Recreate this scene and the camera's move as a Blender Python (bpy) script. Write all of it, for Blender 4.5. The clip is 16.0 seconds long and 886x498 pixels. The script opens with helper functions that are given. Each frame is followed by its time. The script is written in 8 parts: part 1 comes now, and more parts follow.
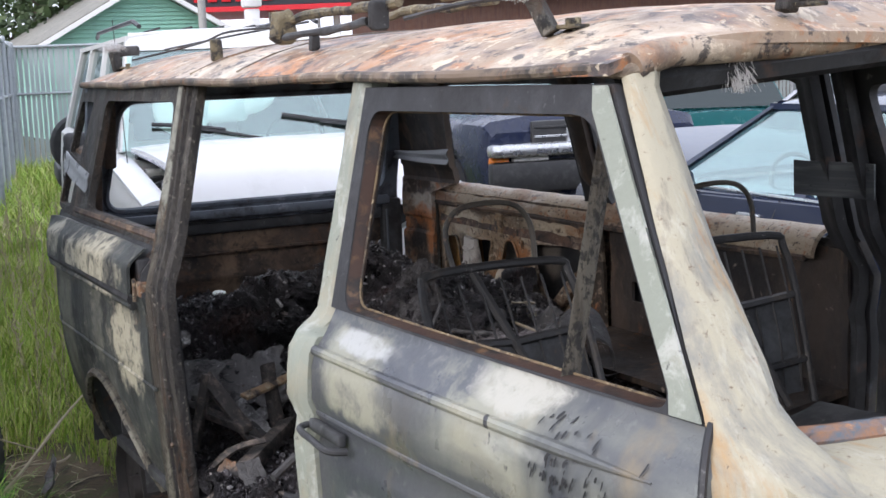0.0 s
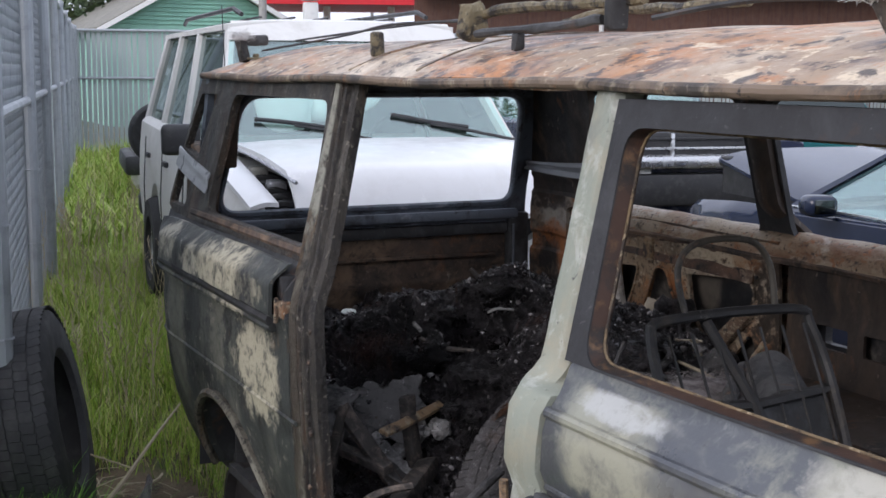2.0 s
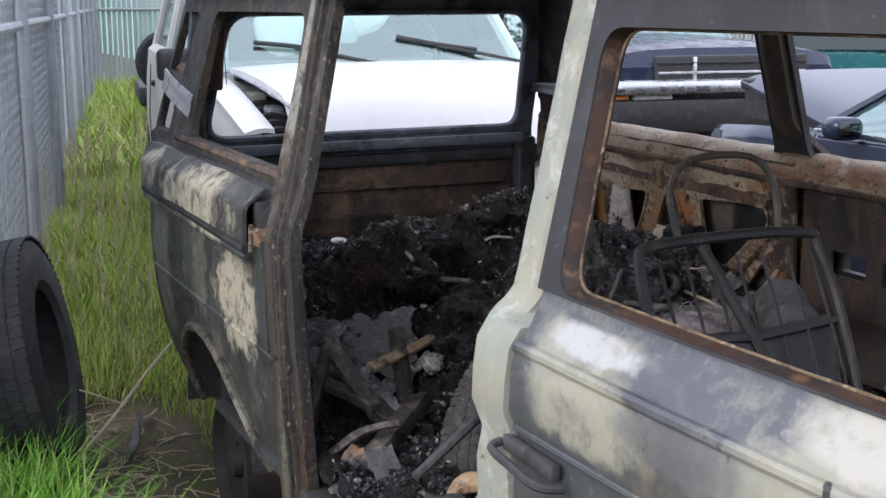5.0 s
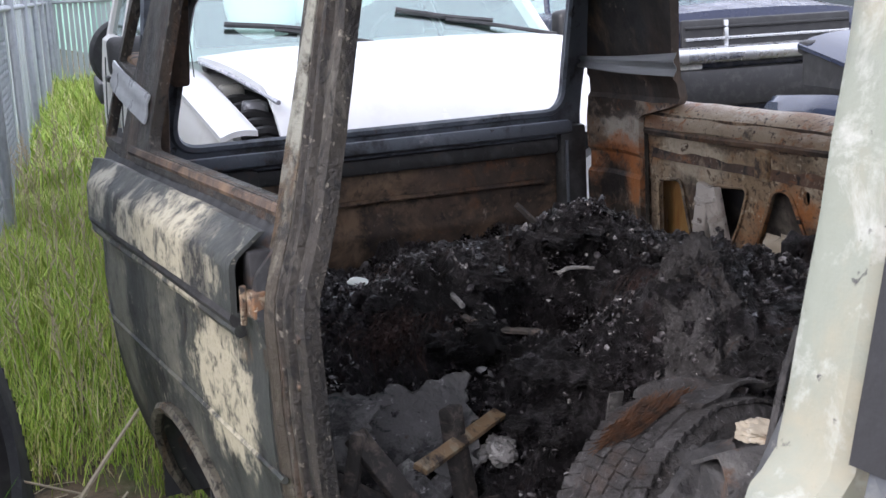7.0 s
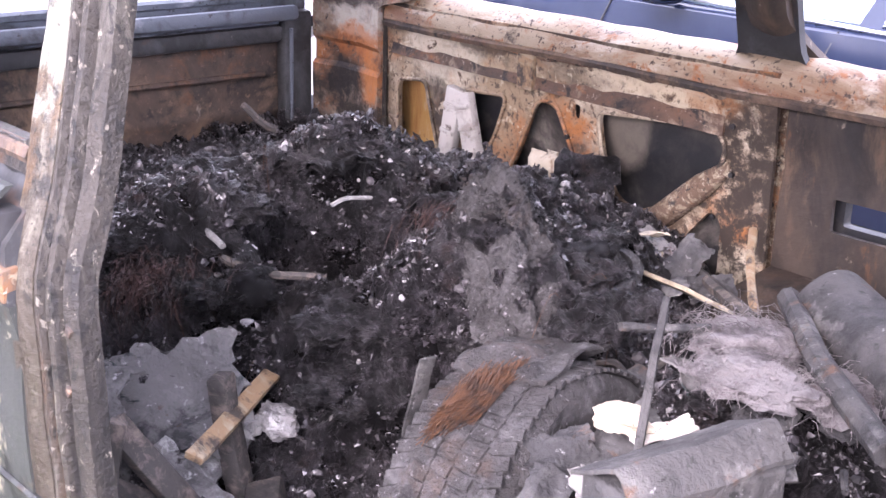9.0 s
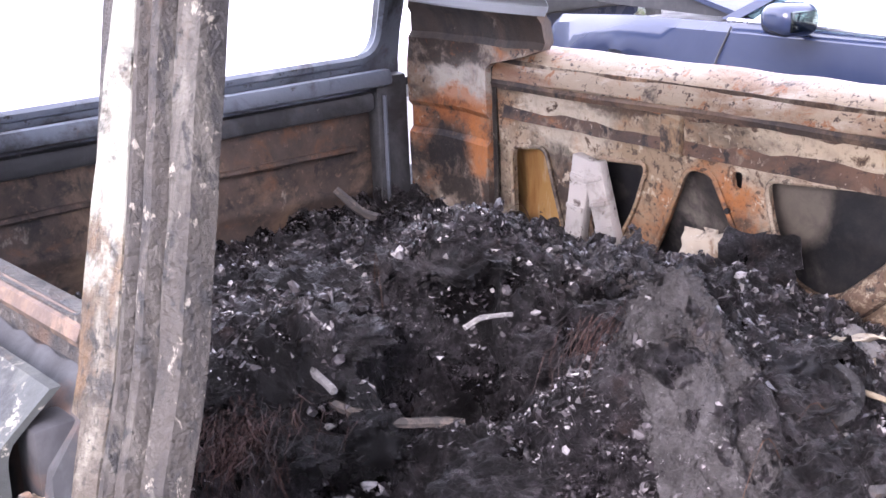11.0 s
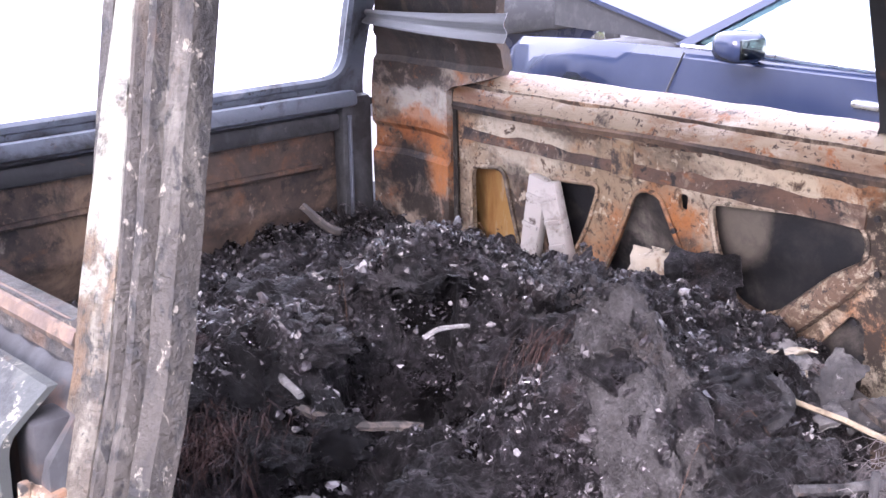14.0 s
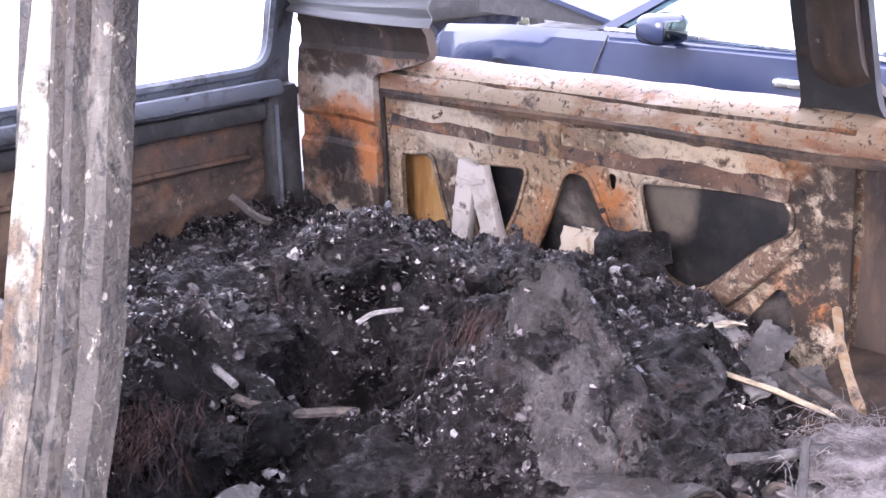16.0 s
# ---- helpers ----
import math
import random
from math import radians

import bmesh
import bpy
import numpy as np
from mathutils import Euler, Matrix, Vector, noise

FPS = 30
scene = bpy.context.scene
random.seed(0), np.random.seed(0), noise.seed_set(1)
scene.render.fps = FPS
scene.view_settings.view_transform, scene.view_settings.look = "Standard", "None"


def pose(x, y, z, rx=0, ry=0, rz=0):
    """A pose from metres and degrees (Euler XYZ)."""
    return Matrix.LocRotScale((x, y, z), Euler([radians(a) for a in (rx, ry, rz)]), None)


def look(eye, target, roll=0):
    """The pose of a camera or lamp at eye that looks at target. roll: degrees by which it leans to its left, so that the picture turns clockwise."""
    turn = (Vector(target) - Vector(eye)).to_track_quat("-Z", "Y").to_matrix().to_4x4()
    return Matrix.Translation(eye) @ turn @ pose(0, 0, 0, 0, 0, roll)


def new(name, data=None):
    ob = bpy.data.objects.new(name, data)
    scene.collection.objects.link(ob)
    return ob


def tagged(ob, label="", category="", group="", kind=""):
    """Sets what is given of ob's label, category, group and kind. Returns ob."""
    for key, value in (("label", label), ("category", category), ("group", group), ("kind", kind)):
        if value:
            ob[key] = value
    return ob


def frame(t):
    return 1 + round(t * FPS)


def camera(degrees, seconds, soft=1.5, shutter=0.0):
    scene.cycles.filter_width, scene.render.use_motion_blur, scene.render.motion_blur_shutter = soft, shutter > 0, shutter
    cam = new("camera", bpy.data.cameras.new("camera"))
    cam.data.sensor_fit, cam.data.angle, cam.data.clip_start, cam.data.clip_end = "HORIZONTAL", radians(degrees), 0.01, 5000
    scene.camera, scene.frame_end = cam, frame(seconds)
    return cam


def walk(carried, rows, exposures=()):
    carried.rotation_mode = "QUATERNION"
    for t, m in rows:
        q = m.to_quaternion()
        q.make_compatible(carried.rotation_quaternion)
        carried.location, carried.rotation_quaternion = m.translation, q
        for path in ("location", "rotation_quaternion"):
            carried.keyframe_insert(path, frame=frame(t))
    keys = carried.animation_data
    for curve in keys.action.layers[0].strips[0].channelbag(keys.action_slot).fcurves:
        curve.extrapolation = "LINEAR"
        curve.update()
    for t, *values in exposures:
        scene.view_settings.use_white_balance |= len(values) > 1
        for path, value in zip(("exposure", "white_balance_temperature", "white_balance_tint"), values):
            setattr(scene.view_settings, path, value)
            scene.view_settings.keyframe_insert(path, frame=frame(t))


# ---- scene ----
cam = camera(37.9, 16.0, shutter=0.15)
PATH = [
    (0, (5.73, -1.061, 1.778), (3.975, -0.142, 1.501), -2.3),
    (0.5, (5.557, -1.005, 1.792), (3.858, 0.02, 1.542), -1.8),
    (1, (5.321, -1.138, 1.774), (3.688, 0.0, 1.583), 0.6),
    (1.5, (5.153, -1.18, 1.797), (3.493, -0.102, 1.51), -0.1),
    (2, (5.104, -1.209, 1.794), (3.325, -0.338, 1.519), 0.3),
    (2.5, (5.078, -1.202, 1.774), (3.302, -0.347, 1.434), 1.1),
    (3, (5.075, -1.2, 1.77), (3.308, -0.33, 1.423), 1.2),
    (3.5, (5.069, -1.201, 1.771), (3.303, -0.333, 1.416), 1.4),
    (5.8, (4.645, -0.901, 1.691), (2.857, -0.094, 1.3), -1.0),
    (6, (4.467, -0.898, 1.683), (2.717, -0.004, 1.307), 0.0),
    (6.5, (4.151, -0.863, 1.706), (2.447, 0.109, 1.317), 0.4),
    (7, (3.853, -0.701, 1.671), (2.089, 0.148, 1.263), -2.9),
    (7.5, (3.639, -0.611, 1.683), (2.03, 0.425, 1.103), -1.0),
    (8, (3.416, -0.69, 1.726), (1.892, 0.477, 1.166), 0.6),
    (8.5, (3.304, -0.717, 1.708), (1.898, 0.552, 1.065), 2.6),
    (9, (3.265, -0.711, 1.728), (1.88, 0.585, 1.094), 1.8),
    (9.5, (3.129, -0.6, 1.715), (1.697, 0.623, 1.043), 0.1),
    (10, (2.985, -0.473, 1.7), (1.524, 0.765, 1.122), -1.3),
    (10.2, (2.927, -0.44, 1.709), (1.45, 0.771, 1.117), -2.0),
    (12.5, (2.693, -0.456, 1.716), (1.244, 0.8, 1.149), -2.8),
    (13, (2.871, -0.445, 1.72), (1.359, 0.715, 1.113), -5.6),
    (13.5, (2.886, -0.509, 1.754), (1.434, 0.745, 1.189), -1.8),
    (14, (2.867, -0.532, 1.756), (1.434, 0.744, 1.189), -1.0),
    (14.5, (2.844, -0.54, 1.748), (1.445, 0.763, 1.159), -0.9),
    (15, (2.859, -0.535, 1.742), (1.467, 0.773, 1.146), -1.4),
    (15.5, (2.862, -0.526, 1.745), (1.512, 0.825, 1.151), -1.5),
    (16, (2.871, -0.535, 1.743), (1.514, 0.814, 1.161), -1.8),
]
EXPOSURES = [(0, 0.7, 6400, 17), (0.5, 0.54, 6400, 17), (1.0, 0.35, 6400, 17), (1.5, 0.24, 6350, 18), (2.5, 0.28, 6400, 17), (3.5, 0.52, 6400, 18), (6.0, 0.80, 6400, 18), (7.0, 1.02, 6450, 19), (7.5, 1.36, 6400, 20), (8.0, 2.28, 6380, 30), (9.0, 2.91, 6350, 34), (9.5, 3.08, 6350, 35), (10.0, 3.03, 6330, 33), (12.5, 2.64, 6270, 31), (13.0, 2.88, 6250, 33), (16.0, 2.94, 6200, 33)]
walk(cam, [(t, look(e, g, r)) for t, e, g, r in PATH], EXPOSURES)

# ---------------------------------------------------------------- light
LOT = radians(-9.7)          # heading of the parked row behind the van
world = bpy.data.worlds.new("overcast_sky")
scene.world = world
world.use_nodes = True
wn = world.node_tree
wn.nodes.clear()
sky = wn.nodes.new("ShaderNodeTexSky")
sky.sky_type = "NISHITA"
sky.sun_disc = False
sky.sun_elevation, sky.sun_rotation = radians(29), radians(156)
sky.air_density, sky.dust_density, sky.ozone_density = 1.2, 5.0, 1.0
veil = wn.nodes.new("ShaderNodeMix")
veil.data_type = "RGBA"
veil.inputs[0].default_value = 0.86
veil.inputs[7].default_value = (8.4, 9.2, 10.4, 1)
sky_bg = wn.nodes.new("ShaderNodeBackground")
sky_bg.inputs[1].default_value = 0.12
sky_out = wn.nodes.new("ShaderNodeOutputWorld")
wn.links.new(sky.outputs[0], veil.inputs[6])
wn.links.new(veil.outputs[2], sky_bg.inputs[0])
wn.links.new(sky_bg.outputs[0], sky_out.inputs[0])
sun = new("sun", bpy.data.lights.new("sun", "SUN"))
sun.data.energy, sun.data.angle, sun.data.color = 1.35, radians(35), (1.0, 0.98, 0.95)
sun.matrix_world = look((2.0, -4.5, 2.75), (0, 0, 0))

# ---------------------------------------------------------------- material kit


def ink(nt, kind, **kw):
    n = nt.nodes.new(kind)
    for k, v in kw.items():
        n.inputs[k].default_value = v
    return n


def grain(nt, co, scale, detail=6.0, rough=0.6, stretch=(1, 1, 1), warp=0.0):
    m = nt.nodes.new("ShaderNodeMapping")
    m.inputs["Scale"].default_value = stretch
    nt.links.new(co, m.inputs[0])
    n = nt.nodes.new("ShaderNodeTexNoise")
    n.inputs["Scale"].default_value, n.inputs["Detail"].default_value, n.inputs["Roughness"].default_value = scale, detail, rough
    n.inputs["Distortion"].default_value = warp
    nt.links.new(m.outputs[0], n.inputs["Vector"])
    return n.outputs[0]


def between(nt, value, lo, hi):
    r = nt.nodes.new("ShaderNodeMapRange")
    r.inputs[1].default_value, r.inputs[2].default_value = lo, hi
    nt.links.new(value, r.inputs[0])
    return r.outputs[0]


def blend(nt, fac, a, b):
    m = nt.nodes.new("ShaderNodeMix")
    m.data_type = "RGBA"
    if isinstance(fac, float):
        m.inputs[0].default_value = fac
    else:
        nt.links.new(fac, m.inputs[0])
    for sock, c in ((m.inputs[6], a), (m.inputs[7], b)):
        if isinstance(c, tuple):
            sock.default_value = (*c, 1)
        else:
            nt.links.new(c, sock)
    return m.outputs[2]


def spot(nt, co, x, z, rx, rz, strength, ragged=1.1):
    """Ragged elliptical mark on an upright panel."""
    m = nt.nodes.new("ShaderNodeMapping")
    m.inputs["Location"].default_value = (-x / rx, 0, -z / rz)
    m.inputs["Scale"].default_value = (1 / rx, 0, 1 / rz)
    nt.links.new(co, m.inputs[0])
    g = nt.nodes.new("ShaderNodeTexGradient")
    g.gradient_type = "SPHERICAL"
    nt.links.new(m.outputs[0], g.inputs[0])
    k = nt.nodes.new("ShaderNodeMath")
    k.operation = "MULTIPLY_ADD"
    nt.links.new(grain(nt, co, 17.0, 10.0, 0.74, (1, 1, 1), 0.3), k.inputs[0])
    k.inputs[1].default_value = ragged
    cap = nt.nodes.new("ShaderNodeMath")
    cap.operation = "MINIMUM"
    nt.links.new(g.outputs[1], cap.inputs[0])
    cap.inputs[1].default_value = 0.45
    nt.links.new(cap.outputs[0], k.inputs[2])
    r = between(nt, k.outputs[0], 0.19 + 0.5 * ragged, 0.47 + 0.5 * ragged)
    r.node.inputs[4].default_value = strength
    return r


def material(name, base, layers=(), rough=0.8, metal=0.0, bump=0.3, bump_scale=60.0, bump_depth=0.004, rough_vary=0.15, island=None, piece=None, flaky=0.69, marks=()):
    """Base colour under stains: each layer is (colour, scale, lo, hi[, stretch[, strength]]). island / piece: colour
    spread of loose bits or pieces.
    marks: burn marks, bare spots and painted highlights or shade of their own shape, (colour, (x, z), (width, height),
    strength[, raggedness])."""
    mt = bpy.data.materials.new(name)
    mt.use_nodes = True
    nt = mt.node_tree
    bs = nt.nodes["Principled BSDF"]
    co = nt.nodes.new("ShaderNodeTexCoord").outputs["Object"]
    col = base
    if island:
        g = nt.nodes.new("ShaderNodeNewGeometry")
        r = nt.nodes.new("ShaderNodeValToRGB")
        for i, (p, c) in enumerate(island):
            e = r.color_ramp.elements[i] if i < 2 else r.color_ramp.elements.new(p)
            e.position, e.color = p, (*c, 1)
        nt.links.new(g.outputs["Random Per Island"], r.inputs[0])
        col = r.outputs[0]
    if piece:
        oi = nt.nodes.new("ShaderNodeObjectInfo")
        col = blend(nt, oi.outputs["Random"], base, piece)
    for i, layer in enumerate(layers):
        c, scale, lo, hi = layer[:4]
        stretch = layer[4] if len(layer) > 4 else (1, 1, 1)
        off = nt.nodes.new("ShaderNodeMapping")
        off.inputs["Location"].default_value = (3.1 * i + 1.7, 5.3 * i, 1.9 * i)
        nt.links.new(co, off.inputs[0])
        f = between(nt, grain(nt, off.outputs[0], scale, 9.0, flaky, stretch, 0.35 if flaky > 0.6 else 0.0), lo, hi)
        if len(layer) > 5:
            k = nt.nodes.new("ShaderNodeMath")
            k.operation = "MULTIPLY"
            nt.links.new(f, k.inputs[0])
            k.inputs[1].default_value = layer[5]
            f = k.outputs[0]
        col = blend(nt, f, col, c)
    for c, (x, z), (rx, rz), *how in marks:
        col = blend(nt, spot(nt, co, x, z, rx, rz, *how), col, c)
    if isinstance(col, tuple):
        col = blend(nt, grain(nt, co, bump_scale * 0.3), col, tuple(0.8 * v for v in col))
    nt.links.new(col, bs.inputs["Base Color"])
    rr = nt.nodes.new("ShaderNodeMapRange")
    rr.inputs[1].default_value, rr.inputs[2].default_value = 0.3, 0.7
    rr.inputs[3].default_value, rr.inputs[4].default_value = max(rough - rough_vary, 0.02), min(rough + rough_vary, 1)
    nt.links.new(grain(nt, co, 9.0), rr.inputs[0])
    nt.links.new(rr.outputs[0], bs.inputs["Roughness"])
    bs.inputs["Metallic"].default_value = metal
    if bump:
        b = nt.nodes.new("ShaderNodeBump")
        b.inputs["Strength"].default_value, b.inputs["Distance"].default_value = bump, bump_depth
        nt.links.new(grain(nt, co, bump_scale, 8.0, 0.65), b.inputs["Height"])
        nt.links.new(b.outputs[0], bs.inputs["Normal"])
    return mt


def glass(name, tint, alpha_rough=0.03, clear=0.75):
    mt = bpy.data.materials.new(name)
    mt.use_nodes = True
    nt = mt.node_tree
    nt.nodes.clear()
    out = nt.nodes.new("ShaderNodeOutputMaterial")
    tr = ink(nt, "ShaderNodeBsdfTransparent", Color=(*tint, 1))
    gl = ink(nt, "ShaderNodeBsdfGlossy", Color=(0.84, 0.95, 0.93, 1), Roughness=alpha_rough)
    fr = ink(nt, "ShaderNodeLayerWeight", Blend=0.5)
    pw = nt.nodes.new("ShaderNodeMath")
    pw.operation = "POWER"
    pw.inputs[1].default_value = 4.0
    nt.links.new(fr.outputs["Facing"], pw.inputs[0])
    ad = nt.nodes.new("ShaderNodeMath")
    ad.operation = "MULTIPLY_ADD"
    ad.inputs[1].default_value = clear * 0.9
    ad.inputs[2].default_value = 1 - clear
    mx = nt.nodes.new("ShaderNodeMixShader")
    nt.links.new(pw.outputs[0], ad.inputs[0])
    nt.links.new(ad.outputs[0], mx.inputs[0])
    nt.links.new(tr.outputs[0], mx.inputs[1])
    nt.links.new(gl.outputs[0], mx.inputs[2])
    nt.links.new(mx.outputs[0], out.inputs[0])
    return mt


SOOT, ASH = (0.018, 0.018, 0.02), (0.55, 0.55, 0.53)
RUST, ORANGE, CREAM = (0.16, 0.075, 0.04), (0.42, 0.17, 0.06), (0.62, 0.58, 0.45)
M = {}
M["pale"] = material("scorched_pale_paint", (0.25, 0.272, 0.225), [((0.32, 0.30, 0.225), 4.0, 0.47, 0.64), ((0.15, 0.165, 0.155), 5, 0.54, 0.72, (1, 1, 0.5)), ((0.42, 0.43, 0.39), 12, 0.54, 0.66), ((0.06, 0.06, 0.06), 34, 0.63, 0.68), ((0.16, 0.12, 0.08), 14, 0.62, 0.76)], 0.6, bump_scale=35, bump=0.5)
M["door"] = material("scorched_door_paint", (0.24, 0.25, 0.21), [((0.33, 0.31, 0.225), 1.9, 0.45, 0.60), ((0.052, 0.057, 0.066), 1.7, 0.42, 0.55, (1.4, 1, 0.8)), ((0.075, 0.080, 0.088), 1.6, 0.47, 0.59, (0.55, 1, 3.2), 0.9), ((0.46, 0.46, 0.42), 2.0, 0.57, 0.67, (0.8, 1, 2.2), 0.8), ((0.04, 0.04, 0.043), 18, 0.67, 0.70, (1, 1, 0.5)), ((0.25, 0.20, 0.12), 9, 0.58, 0.72, (1, 1, 0.4), 0.6), ((0.16, 0.165, 0.155), 50, 0.60, 0.70, (1, 1, 1), 0.6)], 0.36, bump_scale=30, bump=0.35, flaky=0.55, marks=[
    ((0.33, 0.325, 0.25), (3.36, 1.12), (0.23, 0.09), 0.85), ((0.075, 0.082, 0.095), (3.60, 1.225), (0.26, 0.075), 0.95), ((0.10, 0.105, 0.11), (3.56, 1.14), (0.18, 0.06), 0.8),
    ((0.060, 0.064, 0.070), (3.110, 0.98), (0.115, 0.50), 1.0), ((0.060, 0.066, 0.075), (3.30, 1.258), (0.34, 0.040), 0.95),
    # sky highlights along the door shoulder, painted as two pale marks
    ((0.40, 0.41, 0.40), (3.31, 1.214), (0.17, 0.030), 0.9), ((0.42, 0.41, 0.36), (3.88, 1.230), (0.18, 0.05), 0.85)])
M["quarter"] = material("blistered_quarter_paint", (0.036, 0.040, 0.038), [((0.105, 0.108, 0.090), 2.6, 0.51, 0.67, (1.8, 1, 0.35)), ((0.020, 0.021, 0.021), 8, 0.53, 0.60, (1, 1, 0.6)), ((0.12, 0.072, 0.038), 7, 0.61, 0.74), ((0.34, 0.32, 0.26), 30, 0.63, 0.67, (1, 1, 0.5))], 0.6, bump_scale=35, bump=0.6, marks=[
    ((0.17, 0.172, 0.132), (0.43, 0.84), (0.17, 0.40), 0.75), ((0.13, 0.13, 0.105), (0.97, 0.93), (0.13, 0.24), 0.8, 2.2), ((0.36, 0.34, 0.27), (0.50, 1.19), (0.14, 0.09), 0.9, 2.2),
    ((0.36, 0.34, 0.27), (0.82, 1.13), (0.12, 0.10), 0.9, 2.2), ((0.37, 0.345, 0.26), (1.22, 1.145), (0.42, 0.15), 1.0, 1.9), ((0.37, 0.345, 0.26), (1.39, 0.89), (0.28, 0.23), 1.0, 1.9),
    ((0.025, 0.026, 0.026), (1.42, 1.12), (0.12, 0.16), 1.0, 2.4)])
M["apillar"] = material("rust_stained_pillar_paint", (0.37, 0.34, 0.25), [((0.17, 0.175, 0.165), 3.0, 0.49, 0.64, (0.8, 2.2, 0.5)), ((0.38, 0.235, 0.10), 4.0, 0.53, 0.66, (0.6, 2.5, 0.4)), ((0.36, 0.15, 0.05), 9, 0.61, 0.71, (0.7, 2, 0.5)), ((0.46, 0.44, 0.36), 8, 0.54, 0.68, (0.7, 2, 0.5)), ((0.13, 0.115, 0.10), 7, 0.60, 0.74, (0.8, 1.5, 0.4)), ((0.16, 0.12, 0.08), 70, 0.60, 0.68)], 0.55, bump_scale=60, bump=0.9)
M["roof"] = material("burnt_rusty_roof_steel", (0.33, 0.24, 0.165), [((0.62, 0.54, 0.43), 1.3, 0.49, 0.64), ((0.45, 0.18, 0.055), 2.6, 0.50, 0.64, (0.6, 1, 1)), ((0.10, 0.074, 0.066), 2.0, 0.50, 0.64, (0.7, 1, 1)), ((0.10, 0.070, 0.062), 6, 0.53, 0.62, (0.7, 1, 1), 0.9), ((0.66, 0.55, 0.40), 11, 0.57, 0.62, (0.6, 1, 1), 0.9), ((0.40, 0.16, 0.055), 14, 0.57, 0.65, (0.7, 1, 1), 0.8), ((0.045, 0.037, 0.036), 20, 0.55, 0.60, (0.6, 1, 1), 0.9), ((0.62, 0.52, 0.38), 40, 0.59, 0.63, (0.6, 1, 1), 0.8)], 0.5, bump_scale=40, bump=0.5)
M["gutter"] = material("burnt_roof_gutter", (0.17, 0.125, 0.09), [((0.05, 0.042, 0.036), 5, 0.46, 0.6), ((0.36, 0.30, 0.22), 9, 0.54, 0.66), ((0.30, 0.13, 0.05), 7, 0.58, 0.68), ((0.03, 0.026, 0.024), 30, 0.58, 0.64)], 0.65)
M["sooty"] = material("sooted_steel_and_sill_shade", (0.028, 0.029, 0.031), [((0.085, 0.09, 0.095), 3.5, 0.5, 0.68), ((0.10, 0.055, 0.035), 6, 0.58, 0.72), ((0.17, 0.17, 0.16), 24, 0.64, 0.72), ((0.012, 0.012, 0.012), 9, 0.55, 0.7)], 0.66, bump_scale=45)
M["cpillar"] = material("charred_pillar_steel", (0.034, 0.029, 0.024), [((0.010, 0.009, 0.009), 16, 0.48, 0.60, (1, 1, 0.10)), ((0.090, 0.084, 0.070), 18, 0.53, 0.66, (1, 1, 0.07)), ((0.070, 0.038, 0.020), 8, 0.54, 0.68, (1, 1, 0.16)), ((0.18, 0.165, 0.135), 70, 0.60, 0.64, (1, 1, 0.6)), ((0.007, 0.007, 0.007), 48, 0.54, 0.60, (1, 1, 0.5))], 0.55, bump_scale=70, bump=1.0, bump_depth=0.008)
M["rustpanel"] = material("rusted_inner_panel", (0.098, 0.068, 0.052), [((0.028, 0.024, 0.022), 3.0, 0.42, 0.64), ((0.21, 0.14, 0.09), 5.0, 0.50, 0.68), ((0.19, 0.085, 0.036), 6.2, 0.56, 0.74), ((0.38, 0.33, 0.27), 4.4, 0.63, 0.72), ((0.02, 0.018, 0.017), 15, 0.54, 0.66), ((0.15, 0.10, 0.07), 50, 0.58, 0.66)], 0.78, bump_scale=50, bump=0.6)
M["rustorange"] = material("orange_rusted_panel", (0.17, 0.115, 0.078), [((0.42, 0.37, 0.30), 4.6, 0.48, 0.66), ((0.40, 0.135, 0.032), 4.2, 0.50, 0.64), ((0.022, 0.02, 0.02), 3.6, 0.48, 0.60), ((0.36, 0.31, 0.25), 30, 0.60, 0.67), ((0.03, 0.025, 0.024), 40, 0.58, 0.63)], 0.72, bump_scale=55, bump=0.7, marks=[
    ((0.42, 0.39, 0.34), (0.31, 1.165), (0.20, 0.08), 0.85), ((0.035, 0.024, 0.018), (0.22, 1.235), (0.30, 0.06), 0.95, 1.8), ((0.36, 0.125, 0.035), (0.29, 1.08), (0.14, 0.09), 0.7, 1.9), ((0.42, 0.15, 0.04), (0.36, 0.985), (0.09, 0.10), 0.75, 1.9),
    ((0.018, 0.016, 0.016), (0.25, 0.955), (0.13, 0.13), 1.0), ((0.03, 0.024, 0.02), (0.36, 0.87), (0.2, 0.07), 0.95, 1.8)])
M["channel"] = material("rusted_window_channel", (0.045, 0.022, 0.014), [((0.014, 0.012, 0.011), 8, 0.48, 0.6), ((0.12, 0.065, 0.03), 14, 0.54, 0.66)], 0.6)
M["brownsoot"] = material("sooted_brown_panel", (0.060, 0.044, 0.034), [((0.018, 0.016, 0.016), 3.4, 0.44, 0.60, (1, 1, 0.5)), ((0.13, 0.088, 0.058), 6, 0.55, 0.70, (1.3, 1, 0.4)), ((0.17, 0.075, 0.03), 8, 0.60, 0.72, (1, 1, 0.5)), ((0.24, 0.20, 0.16), 22, 0.62, 0.70)], 0.7, bump_scale=60, bump=0.7)
